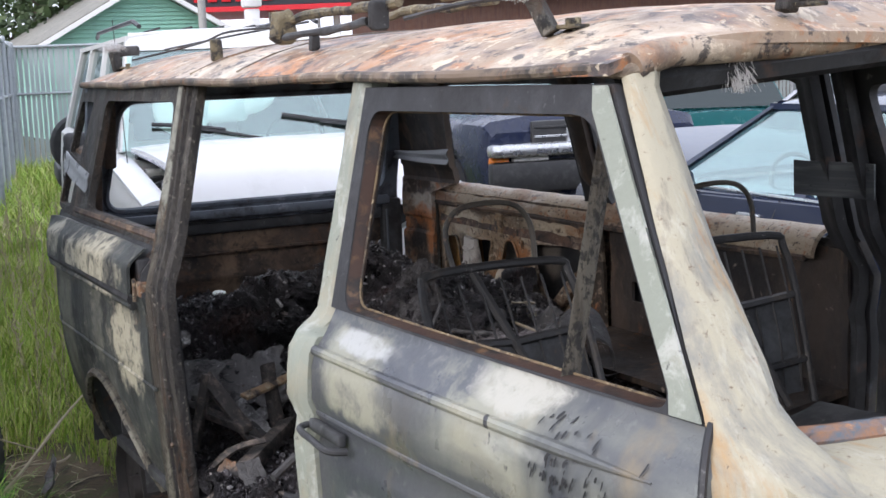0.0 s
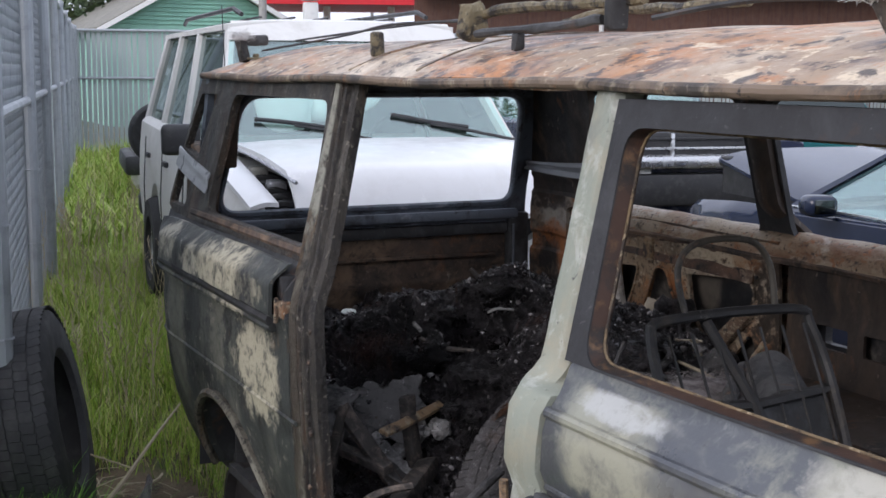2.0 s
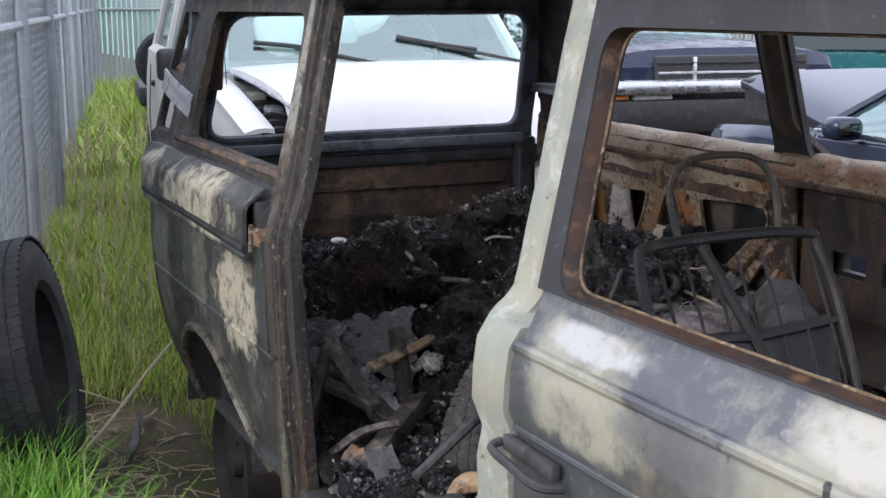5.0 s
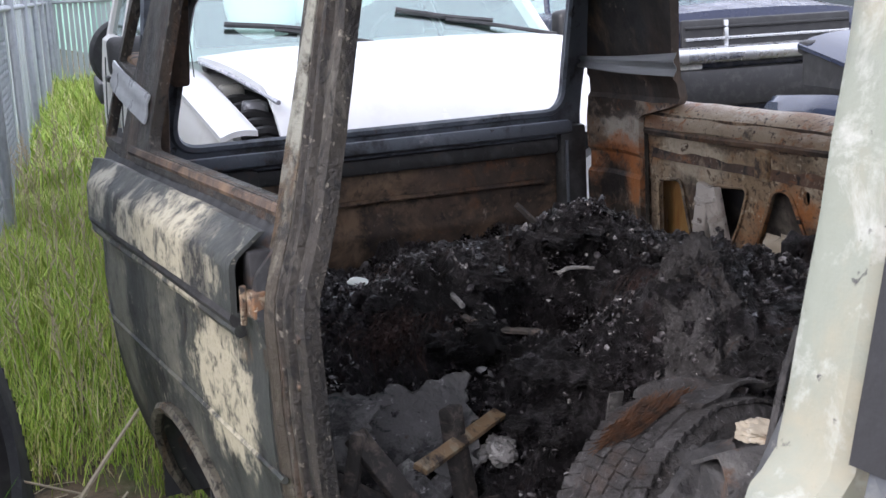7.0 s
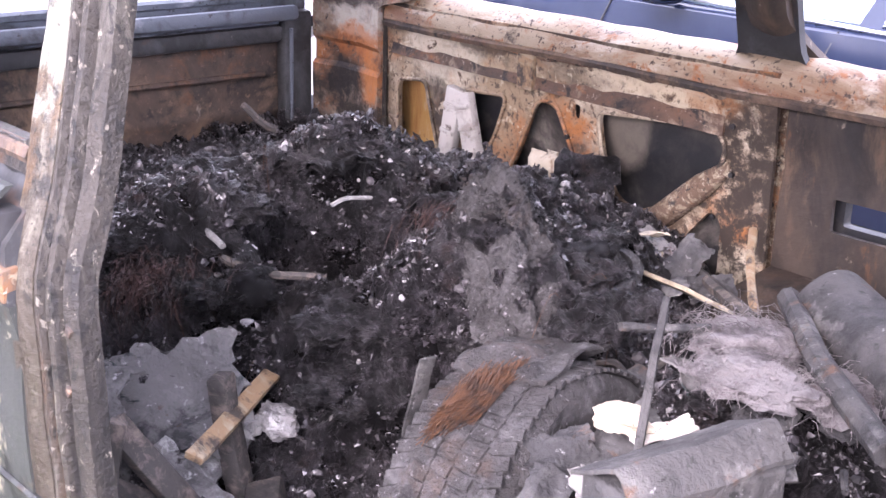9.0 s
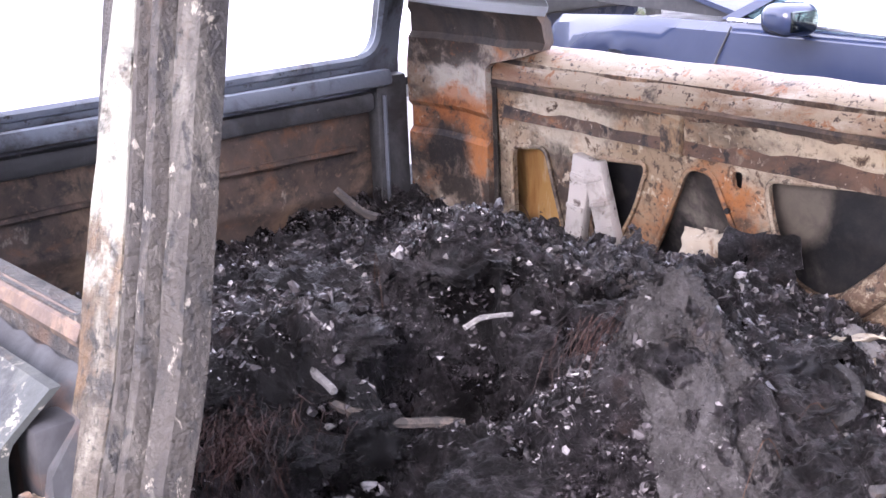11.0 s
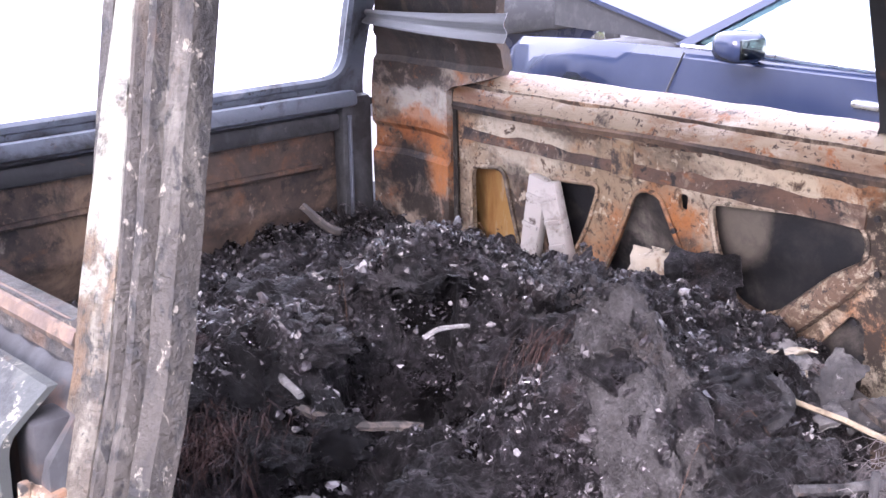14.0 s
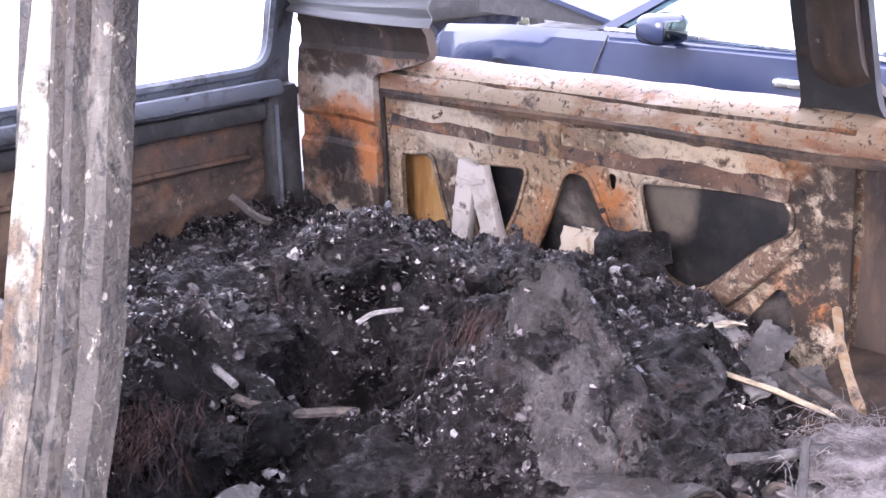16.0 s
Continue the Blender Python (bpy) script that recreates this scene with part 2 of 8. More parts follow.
# pale mark paints sky light at the pillar top; dark mark is char below
M["flange"] = material("peeling_pillar_face", (0.100, 0.091, 0.070), [((0.175, 0.168, 0.135), 5, 0.48, 0.67, (1.5, 1, 0.15)), ((0.036, 0.028, 0.020), 11, 0.49, 0.64, (1, 1, 0.12)), ((0.11, 0.062, 0.026), 7, 0.54, 0.69, (1, 1, 0.2)), ((0.014, 0.013, 0.011), 46, 0.54, 0.59, (1, 1, 0.6)), ((0.018, 0.016, 0.014), 120, 0.55, 0.60, (1, 1, 0.6))], 0.6, bump_scale=80, bump=0.9, bump_depth=0.006, marks=[((0.29, 0.295, 0.25), (1.70, 1.62), (0.50, 0.34), 0.7, 2.2), ((0.035, 0.027, 0.020), (1.70, 0.90), (0.60, 0.42), 0.8, 2.4)])
M["ashchar"] = material("ash_coated_char", (0.060, 0.057, 0.058), [((0.028, 0.026, 0.027), 10, 0.48, 0.62), ((0.11, 0.107, 0.11), 18, 0.50, 0.64), ((0.21, 0.205, 0.21), 90, 0.60, 0.66), ((0.07, 0.045, 0.033), 5, 0.58, 0.72)], 0.92, bump_scale=110, bump=1.0, bump_depth=0.02)
M["inner"] = material("heat_bleached_inner_panel", (0.29, 0.215, 0.14), [((0.58, 0.51, 0.40), 2.2, 0.45, 0.66), ((0.048, 0.035, 0.027), 2.5, 0.45, 0.61), ((0.34, 0.135, 0.042), 4.4, 0.52, 0.68), ((0.022, 0.019, 0.018), 6, 0.54, 0.67, (1, 1, 1), 0.9), ((0.54, 0.47, 0.36), 26, 0.58, 0.62, (1, 1, 1), 0.7), ((0.040, 0.029, 0.022), 42, 0.56, 0.60, (1, 1, 1), 0.8), ((0.05, 0.036, 0.026), 90, 0.58, 0.64, (1, 1, 1), 0.6)], 0.72, bump_scale=50, bump=0.7, marks=[
    ((0.54, 0.48, 0.38), (0.66, 1.12), (0.22, 0.14), 0.8), ((0.060, 0.040, 0.028), (0.80, 1.18), (0.20, 0.07), 0.85, 1.8), ((0.055, 0.034, 0.022), (1.28, 1.200), (0.62, 0.062), 0.95, 1.8),
    ((0.50, 0.42, 0.30), (1.40, 1.150), (0.30, 0.045), 0.8, 2.4), ((0.020, 0.017, 0.016), (0.46, 1.21), (0.10, 0.10), 1.0, 1.5), ((0.065, 0.043, 0.028), (1.70, 1.03), (0.19, 0.32), 0.95, 2.6),
    ((0.075, 0.046, 0.028), (1.48, 0.87), (0.36, 0.13), 0.9, 2.2), ((0.30, 0.13, 0.045), (1.57, 1.14), (0.10, 0.06), 0.55, 2.6), ((0.030, 0.023, 0.018), (1.70, 0.93), (0.22, 0.26), 0.9, 3.0)])
M["sill"] = material("ash_coated_window_sill", (0.37, 0.295, 0.21), [((0.18, 0.085, 0.04), 4, 0.48, 0.62, (0.4, 1, 1)), ((0.56, 0.50, 0.42), 7, 0.53, 0.65, (0.4, 1, 1)), ((0.05, 0.036, 0.028), 12, 0.57, 0.65, (0.6, 1, 1)), ((0.28, 0.11, 0.04), 20, 0.55, 0.63), ((0.06, 0.04, 0.03), 70, 0.57, 0.62)], 0.55, bump_scale=60, bump=0.6)
M["bluegrey"] = material("burnt_bluegrey_frame", (0.12, 0.14, 0.17), [((0.03, 0.032, 0.036), 5, 0.48, 0.62), ((0.34, 0.36, 0.4), 4, 0.57, 0.72), ((0.16, 0.09, 0.06), 8, 0.6, 0.72), ((0.03, 0.03, 0.03), 26, 0.6, 0.65)], 0.55)
# near-black marks paint the cavity shade behind the cut-outs
M["skin"] = material("sooted_and_shaded_outer_skin", (0.060, 0.053, 0.047), [((0.22, 0.20, 0.175), 2.4, 0.53, 0.66), ((0.18, 0.095, 0.036), 4, 0.58, 0.70, (1, 1, 0.5)), ((0.10, 0.115, 0.14), 3.2, 0.60, 0.68), ((0.011, 0.012, 0.015), 2.4, 0.43, 0.53)], 0.6, marks=[((0.008, 0.009, 0.011), (1.42, 0.93), (0.27, 0.17), 1.0, 0.5), ((0.16, 0.14, 0.115), (1.27, 1.03), (0.10, 0.18), 0.8, 0.6), ((0.010, 0.009, 0.009), (0.98, 1.10), (0.16, 0.10), 0.9)])
M["beltrust"] = material("mottled_rust_belt", (0.125, 0.075, 0.05), [((0.035, 0.027, 0.024), 3.6, 0.44, 0.60, (0.6, 1, 1)), ((0.36, 0.29, 0.21), 7, 0.54, 0.68), ((0.30, 0.12, 0.04), 9, 0.54, 0.68), ((0.020, 0.017, 0.016), 26, 0.55, 0.62), ((0.42, 0.36, 0.28), 50, 0.61, 0.66)], 0.74, bump_scale=60, bump=0.8)
M["flaking"] = material("flaking_cream_and_brown_paint", (0.125, 0.082, 0.055), [((0.28, 0.23, 0.165), 44, 0.50, 0.57), ((0.22, 0.10, 0.042), 11, 0.55, 0.66), ((0.03, 0.026, 0.024), 50, 0.55, 0.61), ((0.42, 0.37, 0.29), 60, 0.59, 0.64)], 0.75, bump_scale=60, bump=0.9)
M["skinyellow"] = material("yellow_stained_outer_skin", (0.36, 0.21, 0.07), [((0.55, 0.50, 0.42), 6, 0.5, 0.62, (1, 1, 0.2)), ((0.24, 0.10, 0.03), 9, 0.5, 0.64, (1.4, 1, 0.2)), ((0.03, 0.025, 0.02), 7, 0.6, 0.66)], 0.7)
M["rustline"] = material("pale_rusted_channel_edge", (0.17, 0.12, 0.065), [((0.035, 0.025, 0.019), 14, 0.46, 0.58), ((0.36, 0.29, 0.19), 40, 0.56, 0.65)], 0.7, bump_scale=90, bump=1.0)
M["ashsheet"] = material("pale_ash_coated_sheet", (0.165, 0.16, 0.158), [((0.05, 0.05, 0.052), 9, 0.51, 0.61), ((0.25, 0.245, 0.24), 5, 0.52, 0.66), ((0.025, 0.04, 0.04), 12, 0.60, 0.66), ((0.10, 0.06, 0.04), 14, 0.64, 0.7), ((0.36, 0.35, 0.35), 45, 0.60, 0.66)], 0.85, bump_scale=45, bump=0.9, bump_depth=0.014)
M["fibre"] = material("scorched_red_brown_fibre", (0.04, 0.016, 0.012), [((0.012, 0.009, 0.009), 14, 0.45, 0.6), ((0.11, 0.05, 0.03), 30, 0.6, 0.68)], 0.75)
M["plaster"] = material("white_crumbling_insulation", (0.46, 0.44, 0.41), [((0.30, 0.27, 0.24), 14, 0.5, 0.62), ((0.10, 0.08, 0.07), 30, 0.6, 0.66)], 0.9, bump_scale=60, bump=0.8)
M["wool"] = material("frayed_white_glass_fibre", (0.72, 0.71, 0.70), [((0.45, 0.43, 0.42), 20, 0.5, 0.65)], 0.9)
M["frameblack"] = material("soot_and_gap_shade_black", (0.020, 0.020, 0.022), [((0.055, 0.055, 0.058), 3.5, 0.50, 0.68), ((0.05, 0.03, 0.02), 7, 0.60, 0.72), ((0.10, 0.10, 0.098), 40, 0.63, 0.69)], 0.6, bump_scale=50)
M["rustlip"] = material("orange_and_blue_burnt_lip", (0.25, 0.13, 0.07), [((0.09, 0.12, 0.15), 9, 0.46, 0.58), ((0.40, 0.18, 0.06), 12, 0.54, 0.64), ((0.03, 0.028, 0.028), 20, 0.55, 0.63), ((0.45, 0.40, 0.32), 40, 0.60, 0.66)], 0.6, bump_scale=60, bump=0.8)
# darker copy of the grey tape, for the far pillar
M["tapedark"] = material("dark_wrapping_tape", (0.05, 0.055, 0.06), [((0.17, 0.18, 0.185), 6, 0.5, 0.7, (0.3, 0.3, 4))], 0.35, bump_scale=20)
M["rubber"] = material("weathered_tyre_rubber", (0.028, 0.029, 0.031), [((0.06, 0.06, 0.06), 12, 0.5, 0.7)], 0.75, bump_scale=120, bump_depth=0.002)
M["charrubber"] = material("ash_dusted_charred_rubber", (0.036, 0.035, 0.037), [((0.10, 0.098, 0.10), 7, 0.47, 0.66), ((0.010, 0.010, 0.011), 14, 0.50, 0.62), ((0.18, 0.18, 0.18), 60, 0.60, 0.67)], 0.88, bump_scale=70, bump=1.0, bump_depth=0.018)
M["wire"] = material("rusted_belt_wire", (0.10, 0.045, 0.02), [((0.035, 0.02, 0.014), 30, 0.45, 0.6)], 0.7)
M["rim"] = material("rusted_wheel_steel", (0.016, 0.013, 0.012), [((0.010, 0.009, 0.009), 8, 0.45, 0.6), ((0.06, 0.035, 0.022), 14, 0.6, 0.7)], 0.8)
# last layer: broad near-black patches standing in for deep shade in the heap
M["char"] = material("charred_debris", (0.031, 0.028, 0.031), [((0.084, 0.077, 0.084), 30, 0.48, 0.60), ((0.068, 0.040, 0.032), 6, 0.58, 0.72), ((0.34, 0.33, 0.34), 150, 0.62, 0.655), ((0.115, 0.107, 0.112), 5.0, 0.56, 0.68, (1, 1, 1), 0.8), ((0.008, 0.0072, 0.008), 50, 0.50, 0.58), ((0.006, 0.0055, 0.006), 4.0, 0.49, 0.58, (1, 1, 1.6), 0.9)], 0.36, bump_scale=190, bump=1.0, bump_depth=0.03, rough_vary=0.25)
# palest end of the ramp: ash specks that double as white glints
M["chips"] = material("charred_crumbs", (0.02, 0.02, 0.02), rough=0.34, bump_scale=140, bump_depth=0.002, island=[(0.0, (0.012, 0.011, 0.012)), (0.45, (0.034, 0.030, 0.034)), (0.80, (0.078, 0.072, 0.077)), (0.93, (0.12, 0.115, 0.12)), (1.0, (0.38, 0.37, 0.38))], rough_vary=0.2)
M["ash"] = material("pale_ash", (0.30, 0.29, 0.285), [((0.13, 0.125, 0.125), 12, 0.47, 0.62), ((0.55, 0.54, 0.53), 34, 0.54, 0.62), ((0.05, 0.045, 0.045), 22, 0.60, 0.66)], 0.9, bump_scale=90, bump=0.9, bump_depth=0.014)
M["greysheet"] = material("ash_grey_sheet_metal", (0.068, 0.066, 0.066), [((0.022, 0.022, 0.024), 6, 0.46, 0.60), ((0.15, 0.146, 0.142), 9, 0.55, 0.66), ((0.11, 0.06, 0.035), 11, 0.60, 0.70), ((0.016, 0.016, 0.016), 26, 0.58, 0.64), ((0.24, 0.24, 0.24), 48, 0.63, 0.67)], 0.7, bump_scale=40, bump=0.9, bump_depth=0.012)
M["charwood"] = material("charred_wood", (0.05, 0.045, 0.042), [((0.16, 0.13, 0.11), 30, 0.48, 0.62, (0.2, 1, 1)), ((0.015, 0.015, 0.015), 12, 0.5, 0.65)], 0.8, bump_scale=60, bump=0.7)
M["rawwood"] = material("half_burnt_wood", (0.30, 0.20, 0.115), [((0.05, 0.04, 0.035), 12, 0.5, 0.6), ((0.36, 0.30, 0.21), 40, 0.5, 0.65, (0.2, 1, 1))], 0.75, bump_scale=80, bump=0.6)
M["paper"] = material("scorched_paper", (0.40, 0.355, 0.28), [((0.17, 0.10, 0.055), 12, 0.55, 0.66), ((0.03, 0.025, 0.022), 9, 0.59, 0.68), ((0.50, 0.47, 0.40), 30, 0.58, 0.66)], 0.85, bump_scale=70, bump=0.6)
M["paleplank"] = material("pale_half_burnt_plank", (0.40, 0.355, 0.265), [((0.22, 0.17, 0.11), 14, 0.50, 0.64, (0.3, 1, 1)), ((0.05, 0.042, 0.036), 10, 0.60, 0.70), ((0.52, 0.48, 0.38), 40, 0.56, 0.66, (0.3, 1, 1))], 0.8, bump_scale=70, bump=0.6)
M["fluff"] = material("grey_glass_wool", (0.30, 0.28, 0.285), [((0.12, 0.105, 0.11), 12, 0.45, 0.62), ((0.09, 0.045, 0.035), 9, 0.6, 0.7)], 0.95, bump_scale=110, bump=1.0, bump_depth=0.02)
M["blacktube"] = material("burnt_seat_tube", (0.022, 0.022, 0.023), [((0.07, 0.058, 0.046), 12, 0.54, 0.68), ((0.16, 0.15, 0.14), 50, 0.63, 0.68)], 0.6)
M["hoop"] = material("rust_browned_seat_tube", (0.075, 0.066, 0.052), [((0.024, 0.022, 0.02), 12, 0.48, 0.62), ((0.16, 0.10, 0.06), 20, 0.58, 0.68)], 0.6)
M["tape"] = material("grey_wrapping_tape", (0.24, 0.25, 0.26), [((0.36, 0.38, 0.39), 6, 0.5, 0.7, (0.3, 0.3, 4))], 0.35, bump_scale=20)
M["molten"] = material("melted_aluminium_rack", (0.19, 0.155, 0.09), [((0.03, 0.027, 0.025), 14, 0.48, 0.57), ((0.40, 0.35, 0.22), 24, 0.57, 0.65)], 0.6, bump_scale=60, bump=0.9, bump_depth=0.02)
M["whitecar"] = material("white_car_paint", (0.82, 0.83, 0.84), [((0.7, 0.7, 0.69), 2.5, 0.5, 0.8)], 0.22, bump=0.0, rough_vary=0.06)
M["dirtywhite"] = material("dusty_white_car_paint", (0.66, 0.66, 0.64), [((0.5, 0.49, 0.46), 3, 0.5, 0.75)], 0.4, bump=0.0, rough_vary=0.1)
M["bluecar"] = material("dark_blue_car_paint", (0.016, 0.023, 0.048), [((0.022, 0.030, 0.058), 2, 0.4, 0.7)], 0.12, bump=0.0, rough_vary=0.04)
M["navytruck"] = material("navy_truck_paint", (0.012, 0.018, 0.045), [((0.03, 0.035, 0.05), 4, 0.5, 0.8)], 0.25, bump=0.0)
M["tealcar"] = material("teal_car_paint", (0.01, 0.10, 0.11), [((0.015, 0.13, 0.14), 3, 0.5, 0.8)], 0.2, bump=0.0)
M["silvercar"] = material("silver_car_paint", (0.45, 0.46, 0.50), [((0.38, 0.4, 0.43), 2, 0.5, 0.8)], 0.25, metal=0.3, bump=0.0)
M["blackplastic"] = material("black_plastic", (0.022, 0.023, 0.025), [((0.05, 0.05, 0.05), 20, 0.5, 0.7)], 0.5, bump_scale=150, bump_depth=0.001)
M["cabin"] = material("dark_grey_cabin_trim", (0.07, 0.072, 0.075), [((0.045, 0.045, 0.05), 6, 0.5, 0.7)], 0.8)
M["chrome"] = material("dull_chrome", (0.62, 0.63, 0.64), [((0.4, 0.4, 0.4), 9, 0.55, 0.75)], 0.28, metal=0.9, bump=0.0)
M["amber"] = material("amber_lamp_plastic", (0.75, 0.22, 0.02), [((0.6, 0.15, 0.02), 30, 0.5, 0.6)], 0.25, bump=0.0)
M["clearlamp"] = material("clear_lamp_plastic", (0.55, 0.55, 0.5), [((0.35, 0.35, 0.33), 30, 0.5, 0.6)], 0.2, bump=0.0)
M["airbag"] = material("deployed_airbag_cloth", (0.74, 0.80, 0.77), [((0.6, 0.66, 0.64), 5, 0.5, 0.7)], 0.85)
M["pane"] = glass("car_window_glass", (0.86, 0.96, 0.94), 0.02, 0.80)
M["darkpane"] = glass("tinted_car_window_glass", (0.10, 0.105, 0.11), 0.03, 0.92)
M["galv"] = material("galvanised_fence_pipe", (0.36, 0.39, 0.42), [((0.27, 0.29, 0.31), 8, 0.5, 0.7), ((0.25, 0.2, 0.15), 20, 0.66, 0.75)], 0.5, metal=0.4)
M["slat"] = material("grey_fence_slat", (0.40, 0.46, 0.46), [((0.32, 0.36, 0.36), 4, 0.5, 0.7, (1, 1, 0.3))], 0.6, piece=(0.34, 0.40, 0.41))
M["ground"] = material("dirt_and_turf", (0.085, 0.060, 0.036), [((0.16, 0.115, 0.07), 1.2, 0.46, 0.6), ((0.055, 0.085, 0.02), 2.2, 0.47, 0.60), ((0.035, 0.026, 0.017), 5, 0.52, 0.64), ((0.24, 0.19, 0.125), 22, 0.62, 0.7)], 0.95, bump_scale=40, bump=0.9, bump_depth=0.02)
M["grass"] = material("meadow_grass", (0.1, 0.18, 0.03), rough=0.6, bump=0.0, island=[(0.0, (0.17, 0.30, 0.03)), (0.4, (0.31, 0.47, 0.055)), (0.74, (0.43, 0.52, 0.10)), (0.90, (0.52, 0.47, 0.20)), (1.0, (0.58, 0.49, 0.30))])
M["freshgrass"] = material("fresh_grass", (0.1, 0.3, 0.03), rough=0.5, bump=0.0, island=[(0.0, (0.06, 0.20, 0.015)), (0.5, (0.14, 0.38, 0.03)), (0.9, (0.26, 0.50, 0.06)), (1.0, (0.45, 0.48, 0.16))])
M["dry"] = material("dry_stalk", (0.42, 0.36, 0.25), [((0.3, 0.24, 0.16), 20, 0.5, 0.65)], 0.8)
M["mint"] = material("mint_clapboard_paint", (0.30, 0.58, 0.47), [((0.26, 0.5, 0.42), 3, 0.5, 0.7)], 0.7)
M["trimwhite"] = material("white_trim_paint", (0.75, 0.76, 0.75), [((0.6, 0.6, 0.6), 6, 0.55, 0.7)], 0.6)
M["shingle"] = material("grey_shingle_roof", (0.22, 0.215, 0.19), [((0.14, 0.14, 0.125), 9, 0.48, 0.65), ((0.28, 0.27, 0.23), 2, 0.5, 0.7)], 0.9, bump_scale=30)
M["brownwall"] = material("brown_board_wall", (0.10, 0.05, 0.035), [((0.07, 0.035, 0.03), 6, 0.45, 0.65, (4, 4, 0.2))], 0.8)
M["greenfascia"] = material("green_fascia_paint", (0.16, 0.27, 0.23), [((0.12, 0.2, 0.18), 8, 0.5, 0.7)], 0.6)
M["greywood"] = material("weathered_grey_boards", (0.24, 0.23, 0.23), [((0.14, 0.13, 0.13), 14, 0.45, 0.65, (2, 2, 0.15))], 0.85, piece=(0.30, 0.29, 0.29))
M["redroof"] = material("red_metal_roof", (0.40, 0.07, 0.06), [((0.3, 0.05, 0.05), 5, 0.5, 0.7)], 0.5)
M["canopyred"] = material("red_canopy_panel", (0.62, 0.02, 0.03), [((0.5, 0.02, 0.03), 2, 0.5, 0.7)], 0.4, bump=0.0)
M["canopyblack"] = material("black_canopy_panel", (0.02, 0.022, 0.03), [((0.04, 0.04, 0.05), 2, 0.5, 0.7)], 0.4, bump=0.0)
M["concrete"] = material("grey_concrete", (0.33, 0.33, 0.32), [((0.24, 0.24, 0.23), 4, 0.5, 0.7)], 0.85)
M["bark"] = material("tree_bark", (0.09, 0.07, 0.05), [((0.05, 0.04, 0.03), 12, 0.45, 0.6)], 0.9)
M["leaf"] = material("tree_leaf", (0.04, 0.07, 0.025), rough=0.6, bump=0.0, island=[(0.0, (0.03, 0.055, 0.02)), (0.6, (0.05, 0.09, 0.03)), (1.0, (0.09, 0.13, 0.05))])

# ---------------------------------------------------------------- mesh kit


def part(name, bm, mat, parent=None, label="", smooth=True):
    """One mesh object from a bmesh, under a thing or a part."""
    me = bpy.data.meshes.new(name)
    bmesh.ops.recalc_face_normals(bm, faces=bm.faces)
    for f in bm.faces:
        f.smooth = smooth
    if smooth:
        for e in bm.edges:
            if len(e.link_faces) == 2 and e.calc_face_angle(0) > 0.6:
                e.smooth = False
    bm.to_mesh(me)
    bm.free()
    me.materials.append(M[mat] if isinstance(mat, str) else mat)
    ob = new(name, me)
    if parent is not None:
        ob.parent = parent
        ob.matrix_parent_inverse = parent.matrix_basis.inverted() if parent.type == "EMPTY" and parent.get("placed") else Matrix()
    if label:
        ob["label"] = label
    return ob


GROUPS = {"front_seat": "front seats of the van", "rack_foot": "rack feet on the roof", "rubble_scrap": "scraps in the rubble", "rubble_stick": "sticks in the rubble", "rubble_lump": "lumps in the rubble", "charred_post": "charred timbers in the doorway", "charred_clump": "charred clumps of the heap", "charred_crust": "charred crusts of the heap", "scorched_paper": "scorched papers", "ash_sheet": "ash-coated sheets", "glass_wool": "glass wool tufts", "slatted_fence": "lot fence runs", "tree": "trees beyond the lot"}


def thing(name, label, category, group="", at=(0, 0, 0)):
    ob = new(name)
    ob.empty_display_size = 0.05
    return tagged(ob, label, category, group or GROUPS.get(name, ""))


def stuff(name, bm, mat, label, category, smooth=False):
    return tagged(part(name, bm, mat, None, "", smooth), label, category, kind="stuff")


def lerp(a, b, t):
    return a + (b - a) * t


def step(a, b, x):
    t = min(max((x - a) / (b - a), 0), 1)
    return t * t * (3 - 2 * t)


def along(rows, x):
    """Value of a piecewise line through rows of (x, v)."""
    if x <= rows[0][0]:
        return rows[0][1]
    for (a, va), (b, vb) in zip(rows, rows[1:]):
        if x <= b:
            return lerp(va, vb, (x - a) / (b - a))
    return rows[-1][1]


def inside(p, poly):
    x, y = p
    hit = False
    for (x0, y0), (x1, y1) in zip(poly, poly[1:] + poly[:1]):
        if (y0 > y) != (y1 > y) and x < (x1 - x0) * (y - y0) / (y1 - y0) + x0:
            hit = not hit
    return hit


def rounded(corners, r=0.04, n=4):
    """A polygon with rounded corners."""
    out = []
    k = len(corners)
    for i in range(k):
        a, b, c = (Vector(corners[(i + j - 1) % k]) for j in range(3))
        ra = min(r, (a - b).length * 0.45, (c - b).length * 0.45)
        p, q = b + (a - b).normalized() * ra, b + (c - b).normalized() * ra
        for j in range(n + 1):
            t = j / n
            w = p * (1 - t) ** 2 + b * 2 * t * (1 - t) + q * t * t
            out.append((w.x, w.y))
    return out


